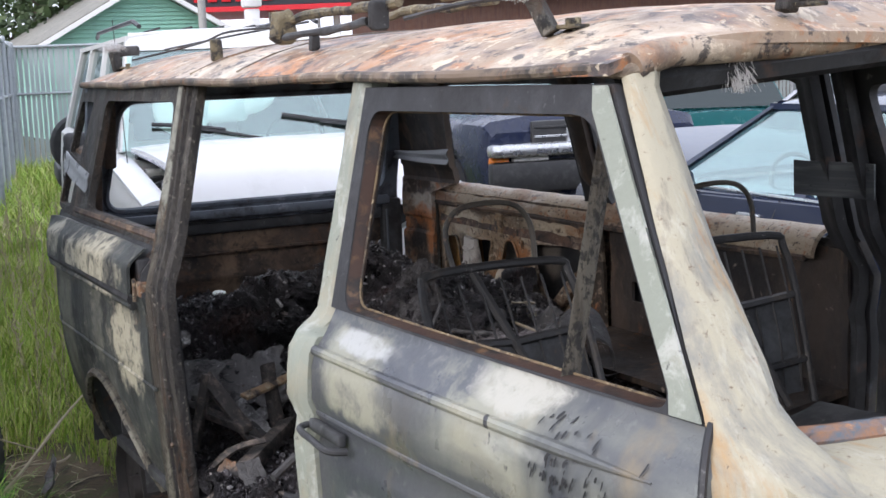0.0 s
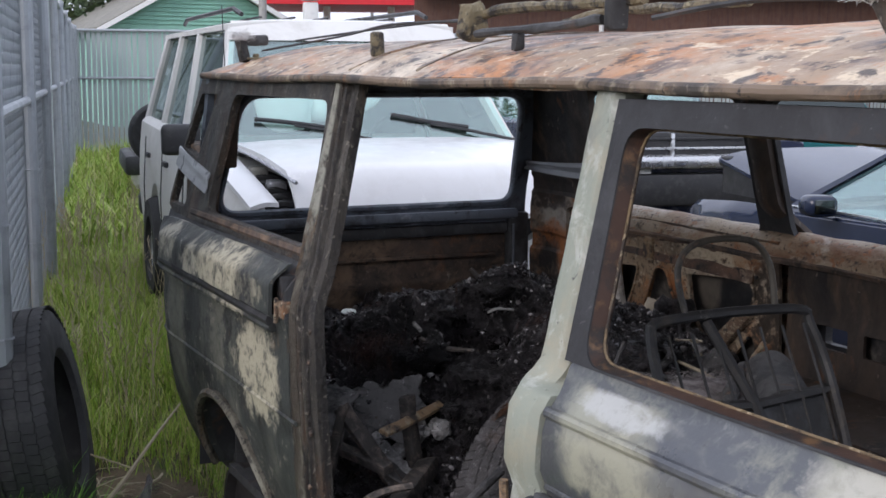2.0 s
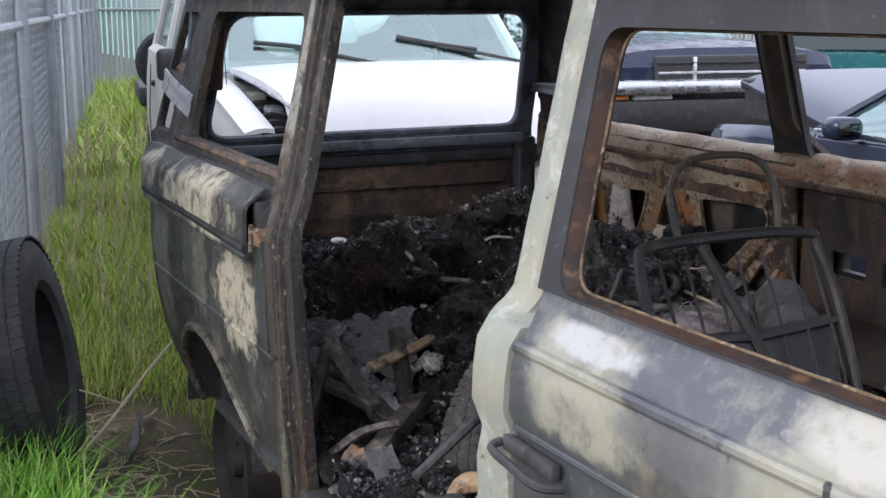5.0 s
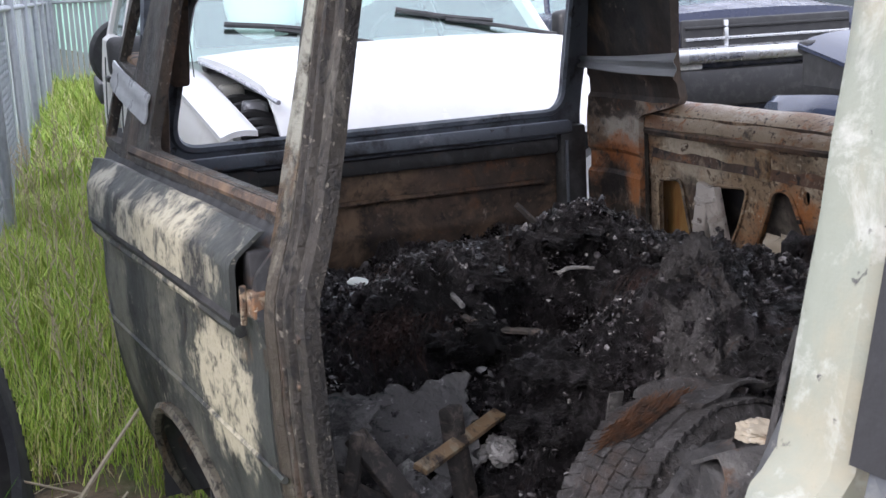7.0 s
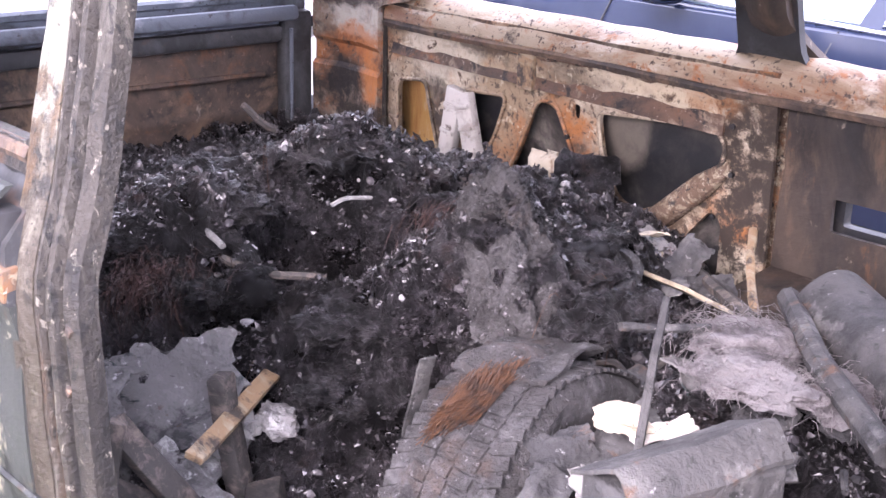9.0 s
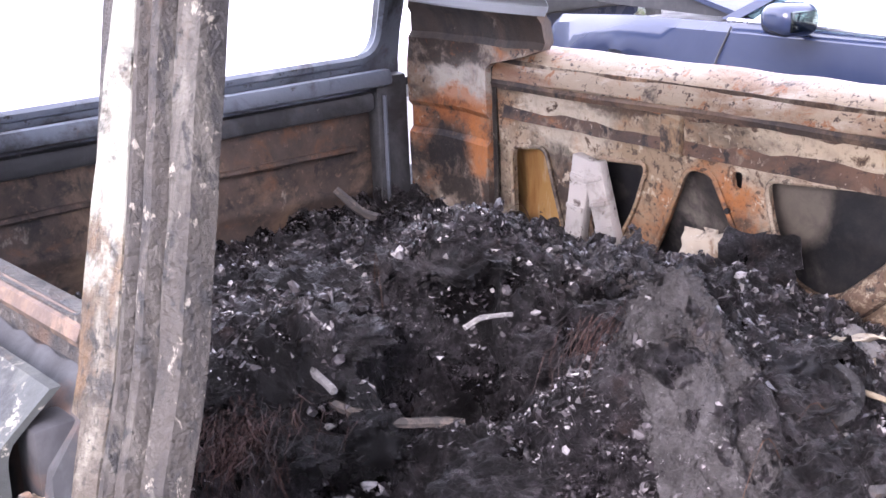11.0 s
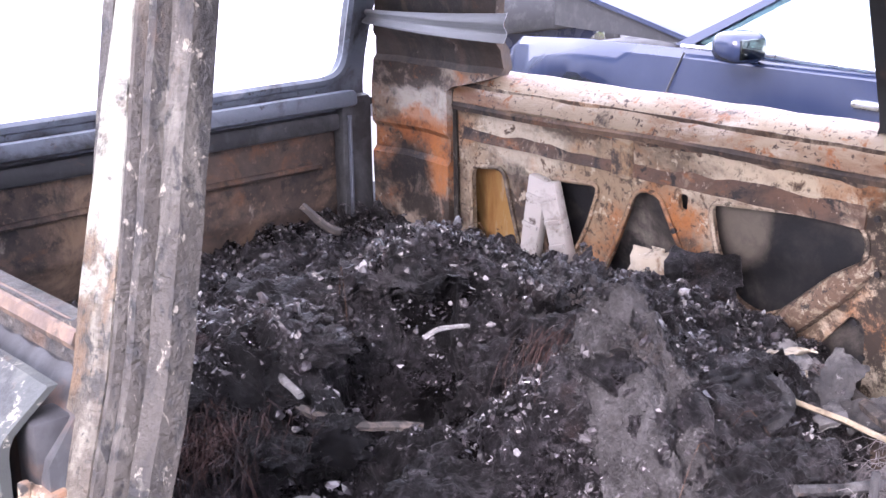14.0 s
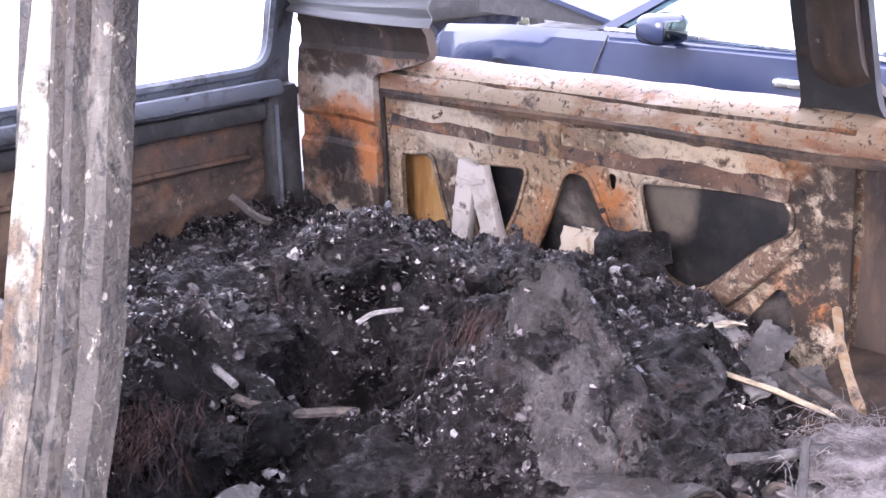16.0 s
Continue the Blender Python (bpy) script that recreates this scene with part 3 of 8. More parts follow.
def plate(outer, holes, front, thick, grid=0.08):
    """A sheet with holes cut in (u, v), laid on the surface front(u, v) and made thick by the vector (or function) thick."""
    from mathutils.geometry import delaunay_2d_cdt
    pts, edges = [], []
    for poly in [outer] + list(holes):
        ring = []
        for a, b in zip(poly, poly[1:] + poly[:1]):
            n = max(1, int((Vector(b) - Vector(a)).length / grid))
            ring += [Vector(a).lerp(Vector(b), i / n) for i in range(n)]
        s = len(pts)
        pts += ring
        edges += [(s + i, s + (i + 1) % len(ring)) for i in range(len(ring))]
    us, vs = [p[0] for p in outer], [p[1] for p in outer]
    u = min(us) + grid / 2
    while u < max(us):
        v = min(vs) + grid / 2
        while v < max(vs):
            if inside((u, v), outer) and not any(inside((u, v), h) for h in holes):
                pts.append(Vector((u, v)))
            v += grid
        u += grid
    vv, _, ff, *_ = delaunay_2d_cdt(pts, edges, [], 0, 1e-5)
    keep = []
    for f in ff:
        c = sum((vv[i] for i in f), Vector((0, 0))) / len(f)
        if inside(tuple(c), outer) and not any(inside(tuple(c), h) for h in holes):
            keep.append(f)
    bm = bmesh.new()
    F = [Vector(front(*p)) for p in vv]
    B = [p + Vector(thick(*q) if callable(thick) else thick) for p, q in zip(F, vv)]
    used = sorted({i for f in keep for i in f})
    fv = {i: bm.verts.new(F[i]) for i in used}
    bv = {i: bm.verts.new(B[i]) for i in used}
    count = {}
    for f in keep:
        bm.faces.new([fv[i] for i in f])
        bm.faces.new([bv[i] for i in reversed(f)])
        for a, b in zip(f, f[1:] + f[:1]) if isinstance(f, list) else zip(list(f), list(f)[1:] + list(f)[:1]):
            count[(min(a, b), max(a, b))] = count.get((min(a, b), max(a, b)), 0) + 1
    for (a, b), n in count.items():
        if n == 1:
            bm.faces.new([fv[a], fv[b], bv[b], bv[a]])
    return bm


def sheet(fn, nu, nv, thick):
    """A slab over the surface fn(u, v), u and v from 0 to 1."""
    bm = bmesh.new()
    T = Vector(thick) if not callable(thick) else None
    A = [[None] * (nv + 1) for _ in range(nu + 1)]
    B = [[None] * (nv + 1) for _ in range(nu + 1)]
    for i in range(nu + 1):
        for j in range(nv + 1):
            p = Vector(fn(i / nu, j / nv))
            A[i][j] = bm.verts.new(p)
            B[i][j] = bm.verts.new(p + (T if T else Vector(thick(i / nu, j / nv))))
    for i in range(nu):
        for j in range(nv):
            bm.faces.new([A[i][j], A[i + 1][j], A[i + 1][j + 1], A[i][j + 1]])
            bm.faces.new([B[i][j], B[i][j + 1], B[i + 1][j + 1], B[i + 1][j]])
    for i in range(nu):
        for j in (0, nv):
            bm.faces.new([A[i][j], A[i + 1][j], B[i + 1][j], B[i][j]])
    for j in range(nv):
        for i in (0, nu):
            bm.faces.new([A[i][j], A[i][j + 1], B[i][j + 1], B[i][j]])
    return bm


def tube(path, radius, sides=8, bm=None, closed=False):
    """A pipe along points; radius may be a list."""
    bm = bm or bmesh.new()
    P = [Vector(p) for p in path]
    n = len(P)
    rings = []
    side = None
    for i, p in enumerate(P):
        a = P[(i - 1) % n] if (i or closed) else p
        b = P[(i + 1) % n] if (i < n - 1 or closed) else p
        d = (b - a).normalized()
        if side is None:
            side = d.orthogonal().normalized()
        side = (side - d * side.dot(d)).normalized()
        up = d.cross(side)
        r = radius[i] if isinstance(radius, (list, tuple)) else radius
        rings.append([bm.verts.new(p + (side * math.cos(2 * math.pi * k / sides) + up * math.sin(2 * math.pi * k / sides)) * r) for k in range(sides)])
    for i in range(n if closed else n - 1):
        r0, r1 = rings[i], rings[(i + 1) % n]
        for k in range(sides):
            bm.faces.new([r0[k], r0[(k + 1) % sides], r1[(k + 1) % sides], r1[k]])
    if not closed:
        bm.faces.new(list(reversed(rings[0])))
        bm.faces.new(rings[-1])
    return bm


def bent(points, n=5):
    """Points of a smooth curve through the given ones."""
    P = [Vector(p) for p in points]
    out = []
    for i in range(len(P) - 1):
        a, b, c, d = P[max(i - 1, 0)], P[i], P[i + 1], P[min(i + 2, len(P) - 1)]
        for k in range(n):
            t = k / n
            out.append(0.5 * (2 * b + (c - a) * t + (2 * a - 5 * b + 4 * c - d) * t * t + (3 * b - a - 3 * c + d) * t ** 3))
    return out + [P[-1]]


def block(size, m=None, bevel=0.0, bm=None, seg=2):
    """A box with bevelled edges, centred, at the pose m."""
    b = bmesh.new()
    bmesh.ops.create_cube(b, size=1)
    bmesh.ops.scale(b, vec=size, verts=b.verts)
    if bevel:
        bmesh.ops.bevel(b, geom=b.edges[:], offset=bevel, segments=seg, affect="EDGES", profile=0.5)
    bmesh.ops.transform(b, matrix=m or Matrix(), verts=b.verts)
    return b


def join(*bms):
    out = bmesh.new()
    for b in bms:
        me = bpy.data.meshes.new("tmp")
        b.to_mesh(me)
        b.free()
        out.from_mesh(me)
        bpy.data.meshes.remove(me)
    return out


def lathe(profile, sides=32, m=None):
    """A turned body: profile of (radius, height along y), closed ring."""
    bm = bmesh.new()
    rings = []
    for k in range(sides):
        a = 2 * math.pi * k / sides
        rings.append([bm.verts.new((r * math.cos(a), h, r * math.sin(a))) for r, h in profile])
    for k in range(sides):
        r0, r1 = rings[k], rings[(k + 1) % sides]
        for i in range(len(profile)):
            j = (i + 1) % len(profile)
            bm.faces.new([r0[i], r0[j], r1[j], r1[i]])
    bmesh.ops.transform(bm, matrix=m or Matrix(), verts=bm.verts)
    return bm


def rough_up(bm, amount, scale=8.0, seed=0.0):
    for v in bm.verts:
        v.co += noise.noise_vector(v.co * scale + Vector((seed, seed * 1.7, 0))) * amount
    return bm

# ---------------------------------------------------------------- the van
WAIST = [(0.30, 0.115), (0.42, 0.055), (0.55, 0.012), (0.68, -0.012), (0.82, -0.025), (0.96, -0.03), (0.985, -0.018), (1.02, -0.018), (1.05, -0.04), (1.16, -0.035), (1.205, -0.005), (1.235, 0.035), (1.28, 0.047), (1.74, 0.158), (1.80, 0.175)]


def near_y(x, z):
    """The van's passenger side, seen from above the sill to the gutter."""
    y = along(WAIST, z)
    if x < 0.35:
        y += 0.09 * ((0.35 - x) / 0.35) ** 2 * (1 - 0.8 * step(1.20, 1.26, z))
    if x > 3.0:
        y += 0.042 * ((x - 3.0) / 1.2) ** 2
    return y


def far_y(x, z):
    return 1.79 - near_y(x, z)


def near(x, z):
    return (x, near_y(x, z), z)


def far(x, z):
    return (x, far_y(x, z), z)


IN, OUT = (0, 0.03, 0), (0, -0.03, 0)
van = thing("van", "burnt-out pale green passenger van standing on the grass", "van")

# passenger side, rear quarter with wheel arch
ARCH = (0.95, 0.34, 0.40)
arch = [(ARCH[0] + ARCH[2] * math.cos(a), ARCH[1] + ARCH[2] * 0.9 * math.sin(a)) for a in [math.pi * k / 14 for k in range(15)]]
lower = [(0.02, 0.8), (0.05, 0.42), (0.16, 0.34)] + list(reversed(arch)) + [(1.70, 0.34), (1.70, 1.09), (0.05, 1.09)]
part("rear_quarter_panel", plate(lower, [], near, IN, 0.06), "quarter", van, "blistered rear side panel")
lip = [(x, near_y(x, z) - 0.012, z) for x, z in arch]
part("wheel_arch_lip", tube(lip, 0.016, 6), "flange", van, "scorched brown wheel arch lip")
part("lower_crease", tube([near(0.05 + 1.69 * k / 12, 0.80 + 0.0) for k in range(13)], 0.007, 6), "quarter", van)
tub = sheet(lambda u, v: (ARCH[0] + 0.40 * math.cos(math.pi * u), lerp(0.02, 0.32, v), 0.34 + 0.37 * math.sin(math.pi * u)), 14, 2, (0, 0, 0.01))
part("wheel_housing", tub, "sooty", van)
upper = [(0.05, 1.09), (1.70, 1.09), (1.67, 1.245), (0.06, 1.245)]
part("rail_recess_panel", plate(upper, [], near, IN, 0.06), "sooty", van)
band = sheet(lambda u, v: (lerp(0.30, 1.66, u), near_y(lerp(0.34, 1.68, u), 1.10) - along([(0, 0.020), (0.06, 0.036), (0.62, 0.034), (0.72, 0.026), (1, -0.028)], v) * (0.3 + 0.7 * step(0.0, 0.06, u)), lerp(1.092, 1.245, v)), 34, 14, lambda u, v: (0, 0.012, 0))
part("sliding_door_rail_cover", rough_up(band, 0.0025, 9), "quarter", van, "flaking cream and black rail cover")
# solid black block paints the shade inside the open rail end
part("rail_cavity", block((0.05, 0.05, 0.105), pose(1.645, -0.012, 1.16), 0.008), "frameblack", van, "black block for the shade in the rail cover's open end")
part("rail_end_bracket", rough_up(join(block((0.05, 0.028, 0.05), pose(1.672, -0.030, 1.118, 0, 0, 4), 0.006), block((0.008, 0.012, 0.075), pose(1.662, -0.050, 1.115, 0, 6, 0), 0.003)), 0.003, 30), "flaking", van, "tan crusted plug in the rail end")
# black tube drawn as the shade in the groove
part("rail_groove", tube([(x, near_y(x, 1.08) - 0.004, 1.080 + 0.004 * math.sin(3 * x)) for x in [0.30 + 0.1 * k for k in range(14)]], 0.019, 8), "frameblack", van, "black strip for the shaded groove below the rail cover")
part("rail_step", rough_up(tube([(x, near_y(x, 1.05) - 0.001, 1.052) for x in [0.20 + 0.1 * k for k in range(15)]], 0.013, 8), 0.003, 12), "quarter", van, "worn ridge below the groove")
side_up = [(0.02, 1.235), (1.67, 1.235), (1.585, 1.762), (0.17, 1.762)]
rear_window = rounded([(0.60, 1.285), (1.632, 1.285), (1.572, 1.705), (0.64, 1.705)], 0.05)
vent_low = rounded([(0.065, 1.275), (0.31, 1.275), (0.335, 1.412), (0.10, 1.425)], 0.015)
vent_up = rounded([(0.120, 1.490), (0.35, 1.460), (0.435, 1.70), (0.215, 1.70)], 0.015)
part("rear_window_frame", plate(side_up, [rear_window, vent_low, vent_up], near, IN, 0.06), "cpillar", van, "scorched window frame with open air vents")
for k, v in enumerate((vent_low, vent_up)):
    cx, cz = sum(p[0] for p in v) / len(v), sum(p[1] for p in v) / len(v)
    part("vent_duct", block((0.30, 0.05, 0.27), pose(cx, near_y(cx, cz) + 0.085, cz, 0, 0, 0) @ pose(0, 0, 0, 0, 14, 0), 0.01), "rustpanel", van, "rusty vent duct")
sill = [near(0.42 + 1.20 * k / 10, 1.268) for k in range(11)]
part("rear_window_sill", tube([(x, y + 0.012, z) for x, y, z in sill], 0.018, 8), "rustpanel", van, "rust-brown window sill")
def tape_near(u, v):
    x, z = lerp(0.06, 0.57, u), lerp(1.455, 1.385, u) + 0.036 * (2 * v - 1)
    return (x, near_y(x, z) - 0.009 - 0.002 * math.sin(9 * v + 2 * u), z)


part("tape_wrap", sheet(tape_near, 10, 8, (0, 0.005, 0)), "tape", van, "grey tape wrapped round the pillar")

# centre pillar with door seal channels
def pillar_c(x0, x1, prof, name, mat, label, taper=0.0):
    """prof: depth of each strip across the pillar."""
    def fn(u, v):
        z = lerp(0.36, 1.758, v)
        x = lerp(x0, x1, u) - along([(0.36, -0.02), (1.06, 0.0), (1.76, 0.10)], z)
        x += taper * (1 - u) * step(1.27, 1.80, z)
        y = along([(0.36, 0.01), (0.9, -0.02), (1.12, -0.022), (1.26, 0.03), (1.76, 0.158)], z)
        return (x, y + along(prof, u), z)
    part(name, rough_up(sheet(fn, 30, 36, (0, 0.03, 0)), 0.002, 14), mat, van, label)


pillar_c(1.668, 1.735, [(0, 0.012), (0.12, -0.004), (0.6, -0.004), (1, 0.004)], "pillar_outer_flange", "flange", "pale scorched outer face of the pillar", 0.055)
pillar_c(1.736, 1.80, [(0, 0.006), (0.08, 0.008), (0.13, 0.026), (0.22, 0.028), (0.27, 0.012), (0.45, 0.016), (0.5, 0.042), (0.58, 0.044), (0.62, 0.026), (0.86, 0.030), (1, 0.036)], "centre_pillar", "cpillar", "charred centre pillar with seal channels")
part("centre_pillar_inside", sheet(lambda u, v: (lerp(1.665 + 0.035 * step(0.6, 1.0, v), 1.735, u) - along([(0.36, -0.02), (1.06, 0.0), (1.76, 0.10)], lerp(0.36, 1.75, v)), 0.065 + along([(0.36, 0.01), (1.12, -0.022), (1.26, 0.03), (1.76, 0.158)], lerp(0.36, 1.75, v)), lerp(0.36, 1.75, v)), 3, 20, (0, 0.02, 0)), "sooty", van)
for k, z in enumerate((0.62, 0.78, 0.98, 1.07)):
    part("pillar_bolt", block((0.014, 0.010, 0.014), pose(1.77 + 0.012 * (k % 2), 0.008, z, 0, 30, 0), 0.003), "rustpanel", van)

# front door and pillar behind it
DOOR_Z0 = 0.42
door_low = [(3.124, DOOR_Z0), (4.05, DOOR_Z0), (4.28, 0.60), (4.40, 0.9), (4.365, 1.20), (4.33, 1.2605), (3.10, 1.2605), (3.124, 1.21)]
part("front_door_panel", plate(door_low, [], near, IN, 0.035), "door", van, "pale green door skin with soot clouds")
part("door_shoulder_ridge", tube([(x, near_y(x, 1.175) - 0.001, 1.175) for x in (3.128 + 0.0575 * k for k in range(21))], [0.012 * min(1.0, 0.15 + 0.25 * (20 - k)) for k in range(21)], 10), "door", van)
part("door_swage_ridge", tube([(x, near_y(x, 1.03) + 0.001, 1.035) for x in (3.128 + 0.0575 * k for k in range(21))], [0.009 * min(1.0, 0.15 + 0.25 * (20 - k)) for k in range(21)], 10), "door", van)
part("front_door_gap", tube(bent([(x, near_y(x, z) - 0.001, z) for x, z in ((4.325, 1.262), (4.365, 1.20), (4.392, 1.05), (4.40, 0.9), (4.36, 0.75), (4.28, 0.60))], 5), 0.0065, 6), "frameblack", van, "black shut line of the front door")
frame_out = [(3.08, 1.2575), (4.317, 1.2575), (3.978, 1.742), (3.065, 1.742)]
door_window = rounded([(3.138, 1.262), (4.252, 1.262), (3.935, 1.692), (3.112, 1.692)], 0.055, 5)
part("door_window_frame", plate(frame_out, [door_window], lambda x, z: (x, near_y(x, z) - 0.004, z), IN, 0.05), "frameblack", van, "soot-black window frame of the door")
part("door_front_edge", plate([(4.250, 1.262), (4.316, 1.262), (3.972, 1.74), (3.935, 1.74), (3.945, 1.70), (4.240, 1.295)], [], lambda x, z: (x, near_y(x, z) - 0.012, z), (0, 0.004, 0), 0.05), "pale", van, "pale blistered front edge of the door")
scar_rnd = random.Random(31)
scars = bmesh.new()
for k in range(58):
    cx, cz = (scar_rnd.gauss(4.05, 0.035), scar_rnd.uniform(1.06, 1.225)) if k < 40 else (scar_rnd.gauss(4.12, 0.05), scar_rnd.uniform(1.12, 1.20))
    w, h = scar_rnd.uniform(0.0015, 0.004), scar_rnd.uniform(0.003, 0.012)
    ring = []
    for j in range(8):
        q = 2 * math.pi * j / 8
        px, pz = cx + w * math.cos(q) * scar_rnd.uniform(0.6, 1.2) + 0.3 * h * math.sin(q), cz + h * math.sin(q) * scar_rnd.uniform(0.7, 1.1)
        ring.append(scars.verts.new((px, near_y(px, pz) - 0.004, pz)))
    scars.faces.new(ring)
tagged(part("paint_blister", scars, "frameblack", van, "cluster of black burst paint blisters"), kind="stuff")


def reveal(u, v):
    """The folded return round the door window."""
    n = len(door_window)
    k = u * n
    i = int(k) % n
    x, z = Vector(door_window[i]).lerp(Vector(door_window[(i + 1) % n]), k - int(k))
    return (lerp(x, (x - 3.6) * 0.988 + 3.603, v), near_y(x, z) + lerp(0.0, 0.03, v), lerp(z, (z - 1.48) * 0.985 + 1.48, v))


part("window_channel", sheet(reveal, 96, 3, lambda u, v: (0, 0.006, 0)), "channel", van, "dark rusted return of the window frame")
part("window_channel_edge", tube([reveal(k / 96, 1.0) for k in range(96)], 0.0032, 6, closed=True), "rustline", van, "flaking tan edge of the window channel")
part("quarter_light_bar", sheet(lambda u, v: (lerp(3.955, 3.940, v) + 0.013 * u, near_y(3.95, lerp(1.255, 1.70, v)) + 0.02 + 0.012 * math.sin(3 * math.pi * u), lerp(1.255, 1.70, v)), 8, 8, (0, 0.012, 0)), "flange", van, "bare upright bar of the quarter light")
grip = tube(bent([(3.10, -0.035, 1.005), (3.12, -0.07, 1.003), (3.2, -0.075, 0.998), (3.28, -0.07, 0.99), (3.30, -0.035, 0.988)], 4), [0.008] * 17, 8)
hb = part("door_handle", grip, "sooty", van, "burnt black door handle")
part("handle_plate", block((0.17, 0.02, 0.028), pose(3.19, -0.033, 1.005, 0, 1, 0), 0.006), "sooty", hb)

def strip_b(u, v):
    z = along([(0, 0.36), (0.35, 1.19), (0.6, 1.225), (1, 1.755)], v)
    low = 1 - step(1.200, 1.216, z)
    x = lerp(lerp(2.970, 2.998, low), lerp(3.074, 3.118, low), u) - 0.012 * step(1.3, 1.76, z)
    return (x, near_y(x, z) + along([(0, 0.05), (0.14, 0.0), (0.9, -0.004), (1, 0.012)], u) - 0.020 * low, z)


part("door_pillar", rough_up(sheet(strip_b, 8, 44, (0, 0.04, 0)), 0.0015, 12), "pale", van, "pale green pillar behind the front door")
part("door_pillar_inner", sheet(lambda u, v: (lerp(2.93, 3.0, u), 0.075 + near_y(3, lerp(0.4, 1.75, v)), lerp(0.4, 1.75, v)), 3, 12, (0, 0.03, 0)), "sooty", van)

# windscreen pillar, cowl and front
def pillar_a(sgn):
    def fn(u, v):
        z = lerp(0.95, 1.762, v)
        xl = along([(0.95, 4.42), (1.20, 4.365), (1.26, 4.325), (1.49, 4.155), (1.745, 3.985), (1.78, 3.965)], z)
        yl = along([(0.95, 0.035), (1.20, 0.06), (1.26, 0.085), (1.49, 0.14), (1.745, 0.195), (1.78, 0.205)], z)
        xr = along([(0.95, 4.62), (1.20, 4.50), (1.26, 4.37), (1.32, 4.325), (1.48, 4.18), (1.745, 4.005), (1.78, 4.00)], z)
        yr = along([(0.95, 0.16), (1.20, 0.19), (1.26, 0.182), (1.48, 0.218), (1.745, 0.242), (1.78, 0.26)], z)
        w = 0.014 * math.sin(math.pi * u)
        x, y = lerp(xl, xr, u) + w * 0.5, lerp(yl, yr, u) - w
        return (x, y if sgn > 0 else 1.79 - y, z)
    return sheet(fn, 8, 30, (-0.025, 0.03 * sgn, 0))


part("windscreen_pillar", rough_up(pillar_a(1), 0.002, 14), "apillar", van, "rust-streaked pale windscreen pillar")
part("windscreen_pillar", rough_up(pillar_a(-1), 0.002, 14), "sooty", van)
part("front_side_panel", plate([(4.30, 0.5), (4.60, 0.55), (4.66, 1.0), (4.60, 1.0), (4.42, 0.98), (4.41, 0.9)], [], lambda x, z: (x, near_y(x, z) + 0.004 + 0.5 * max(0, x - 4.42) ** 2 * 2, z), IN, 0.06), "apillar", van)
nose = sheet(lambda u, v: (4.70 - 0.10 * (2 * u - 1) ** 4 - 0.05 * v, lerp(0.08, 1.71, u), lerp(0.45, 1.20, v)), 18, 8, (-0.03, 0, 0))
part("front_panel", nose, "apillar", van)
cowl = sheet(lambda u, v: (lerp(4.66, 4.36, v) - 0.10 * (2 * u - 1) ** 4, lerp(0.12, 1.67, u), 1.165 + 0.045 * math.sin(v * 2.2)), 18, 8, (0, 0, -0.03))
part("windscreen_cowl", rough_up(cowl, 0.004, 8), "apillar", van, "rusty cowl below the windscreen opening")
part("windscreen_lip", rough_up(tube([(4.37 - 0.10 * (2 * k / 20 - 1) ** 4, lerp(0.17, 1.62, k / 20), 1.205) for k in range(21)], 0.022, 10), 0.003, 14), "rustlip", van, "orange and blue burnt lip of the windscreen opening")
dash = sheet(lambda u, v: (lerp(4.26, 4.05, v), lerp(0.14, 1.65, u), 1.13 - 0.28 * v * v + 0.02 * math.sin(9 * u)), 16, 6, (0, 0, -0.04))
part("dashboard_remains", rough_up(dash, 0.02, 6), "sooty", van)

# roof
def roof_fn(u, v):
    x = lerp(0.20, 3.99, u)
    y = lerp(0.165, 1.625, v)
    s = abs(2 * v - 1)
    crown = 0.118 * (1 - s ** 3.4) - 0.03 * step(3.6, 3.99, x) * (1 - s ** 2) - 0.05 * (1 - step(0.2, 0.55, x)) * (1 - s ** 2)
    z = 1.775 + crown + 0.004 * math.sin(40 * u) * (1 - s) 
    z -= 0.055 * step(3.82, 3.99, x) ** 2 * (1 - s ** 2)
    return (x, y, z)


part("roof_panel", rough_up(sheet(roof_fn, 60, 28, (0, 0, -0.02)), 0.004, 5), "roof", van, "heat-rusted bare roof with orange and white bloom")
for sgn, nm in ((1, near_y), (-1, far_y)):
    g = [(x, nm(min(x, 3.9), 1.757) - 0.012 * sgn, 1.765 + 0.004 * math.sin(5 * x)) for x in [0.22 + 0.1 * k for k in range(38)]]
    g += [(3.955, nm(3.9, 1.757) - 0.004 * sgn, 1.764), (3.985, nm(3.9, 1.757) + 0.022 * sgn, 1.762), (3.998, nm(3.9, 1.757) + 0.06 * sgn, 1.770)]
    part("roof_gutter", rough_up(tube(bent(g, 3), 0.0125, 10), 0.002, 20), "gutter", van, "burnt drip rail along the roof")
head = tube(bent([(3.985, 0.215, 1.765), (3.975, 0.30, 1.79), (3.955, 0.6, 1.80), (3.95, 0.9, 1.805), (3.955, 1.2, 1.80), (3.975, 1.49, 1.79), (3.985, 1.575, 1.765)], 14), 0.028, 18)
part("windscreen_header", rough_up(head, 0.003, 16), "roof", van, "ash-white windscreen header")
part("roof_lining_rail", tube([(3.9, 0.22, 1.74), (3.95, 0.9, 1.79), (3.9, 1.57, 1.74)], 0.035, 8), "sooty", van)
for x in (1.62, 2.08):
    part("roof_seam", tube([roof_fn((x - 0.2) / 3.79, 0.02 + 0.96 * k / 12) for k in range(13)], 0.006, 5), "gutter", van)

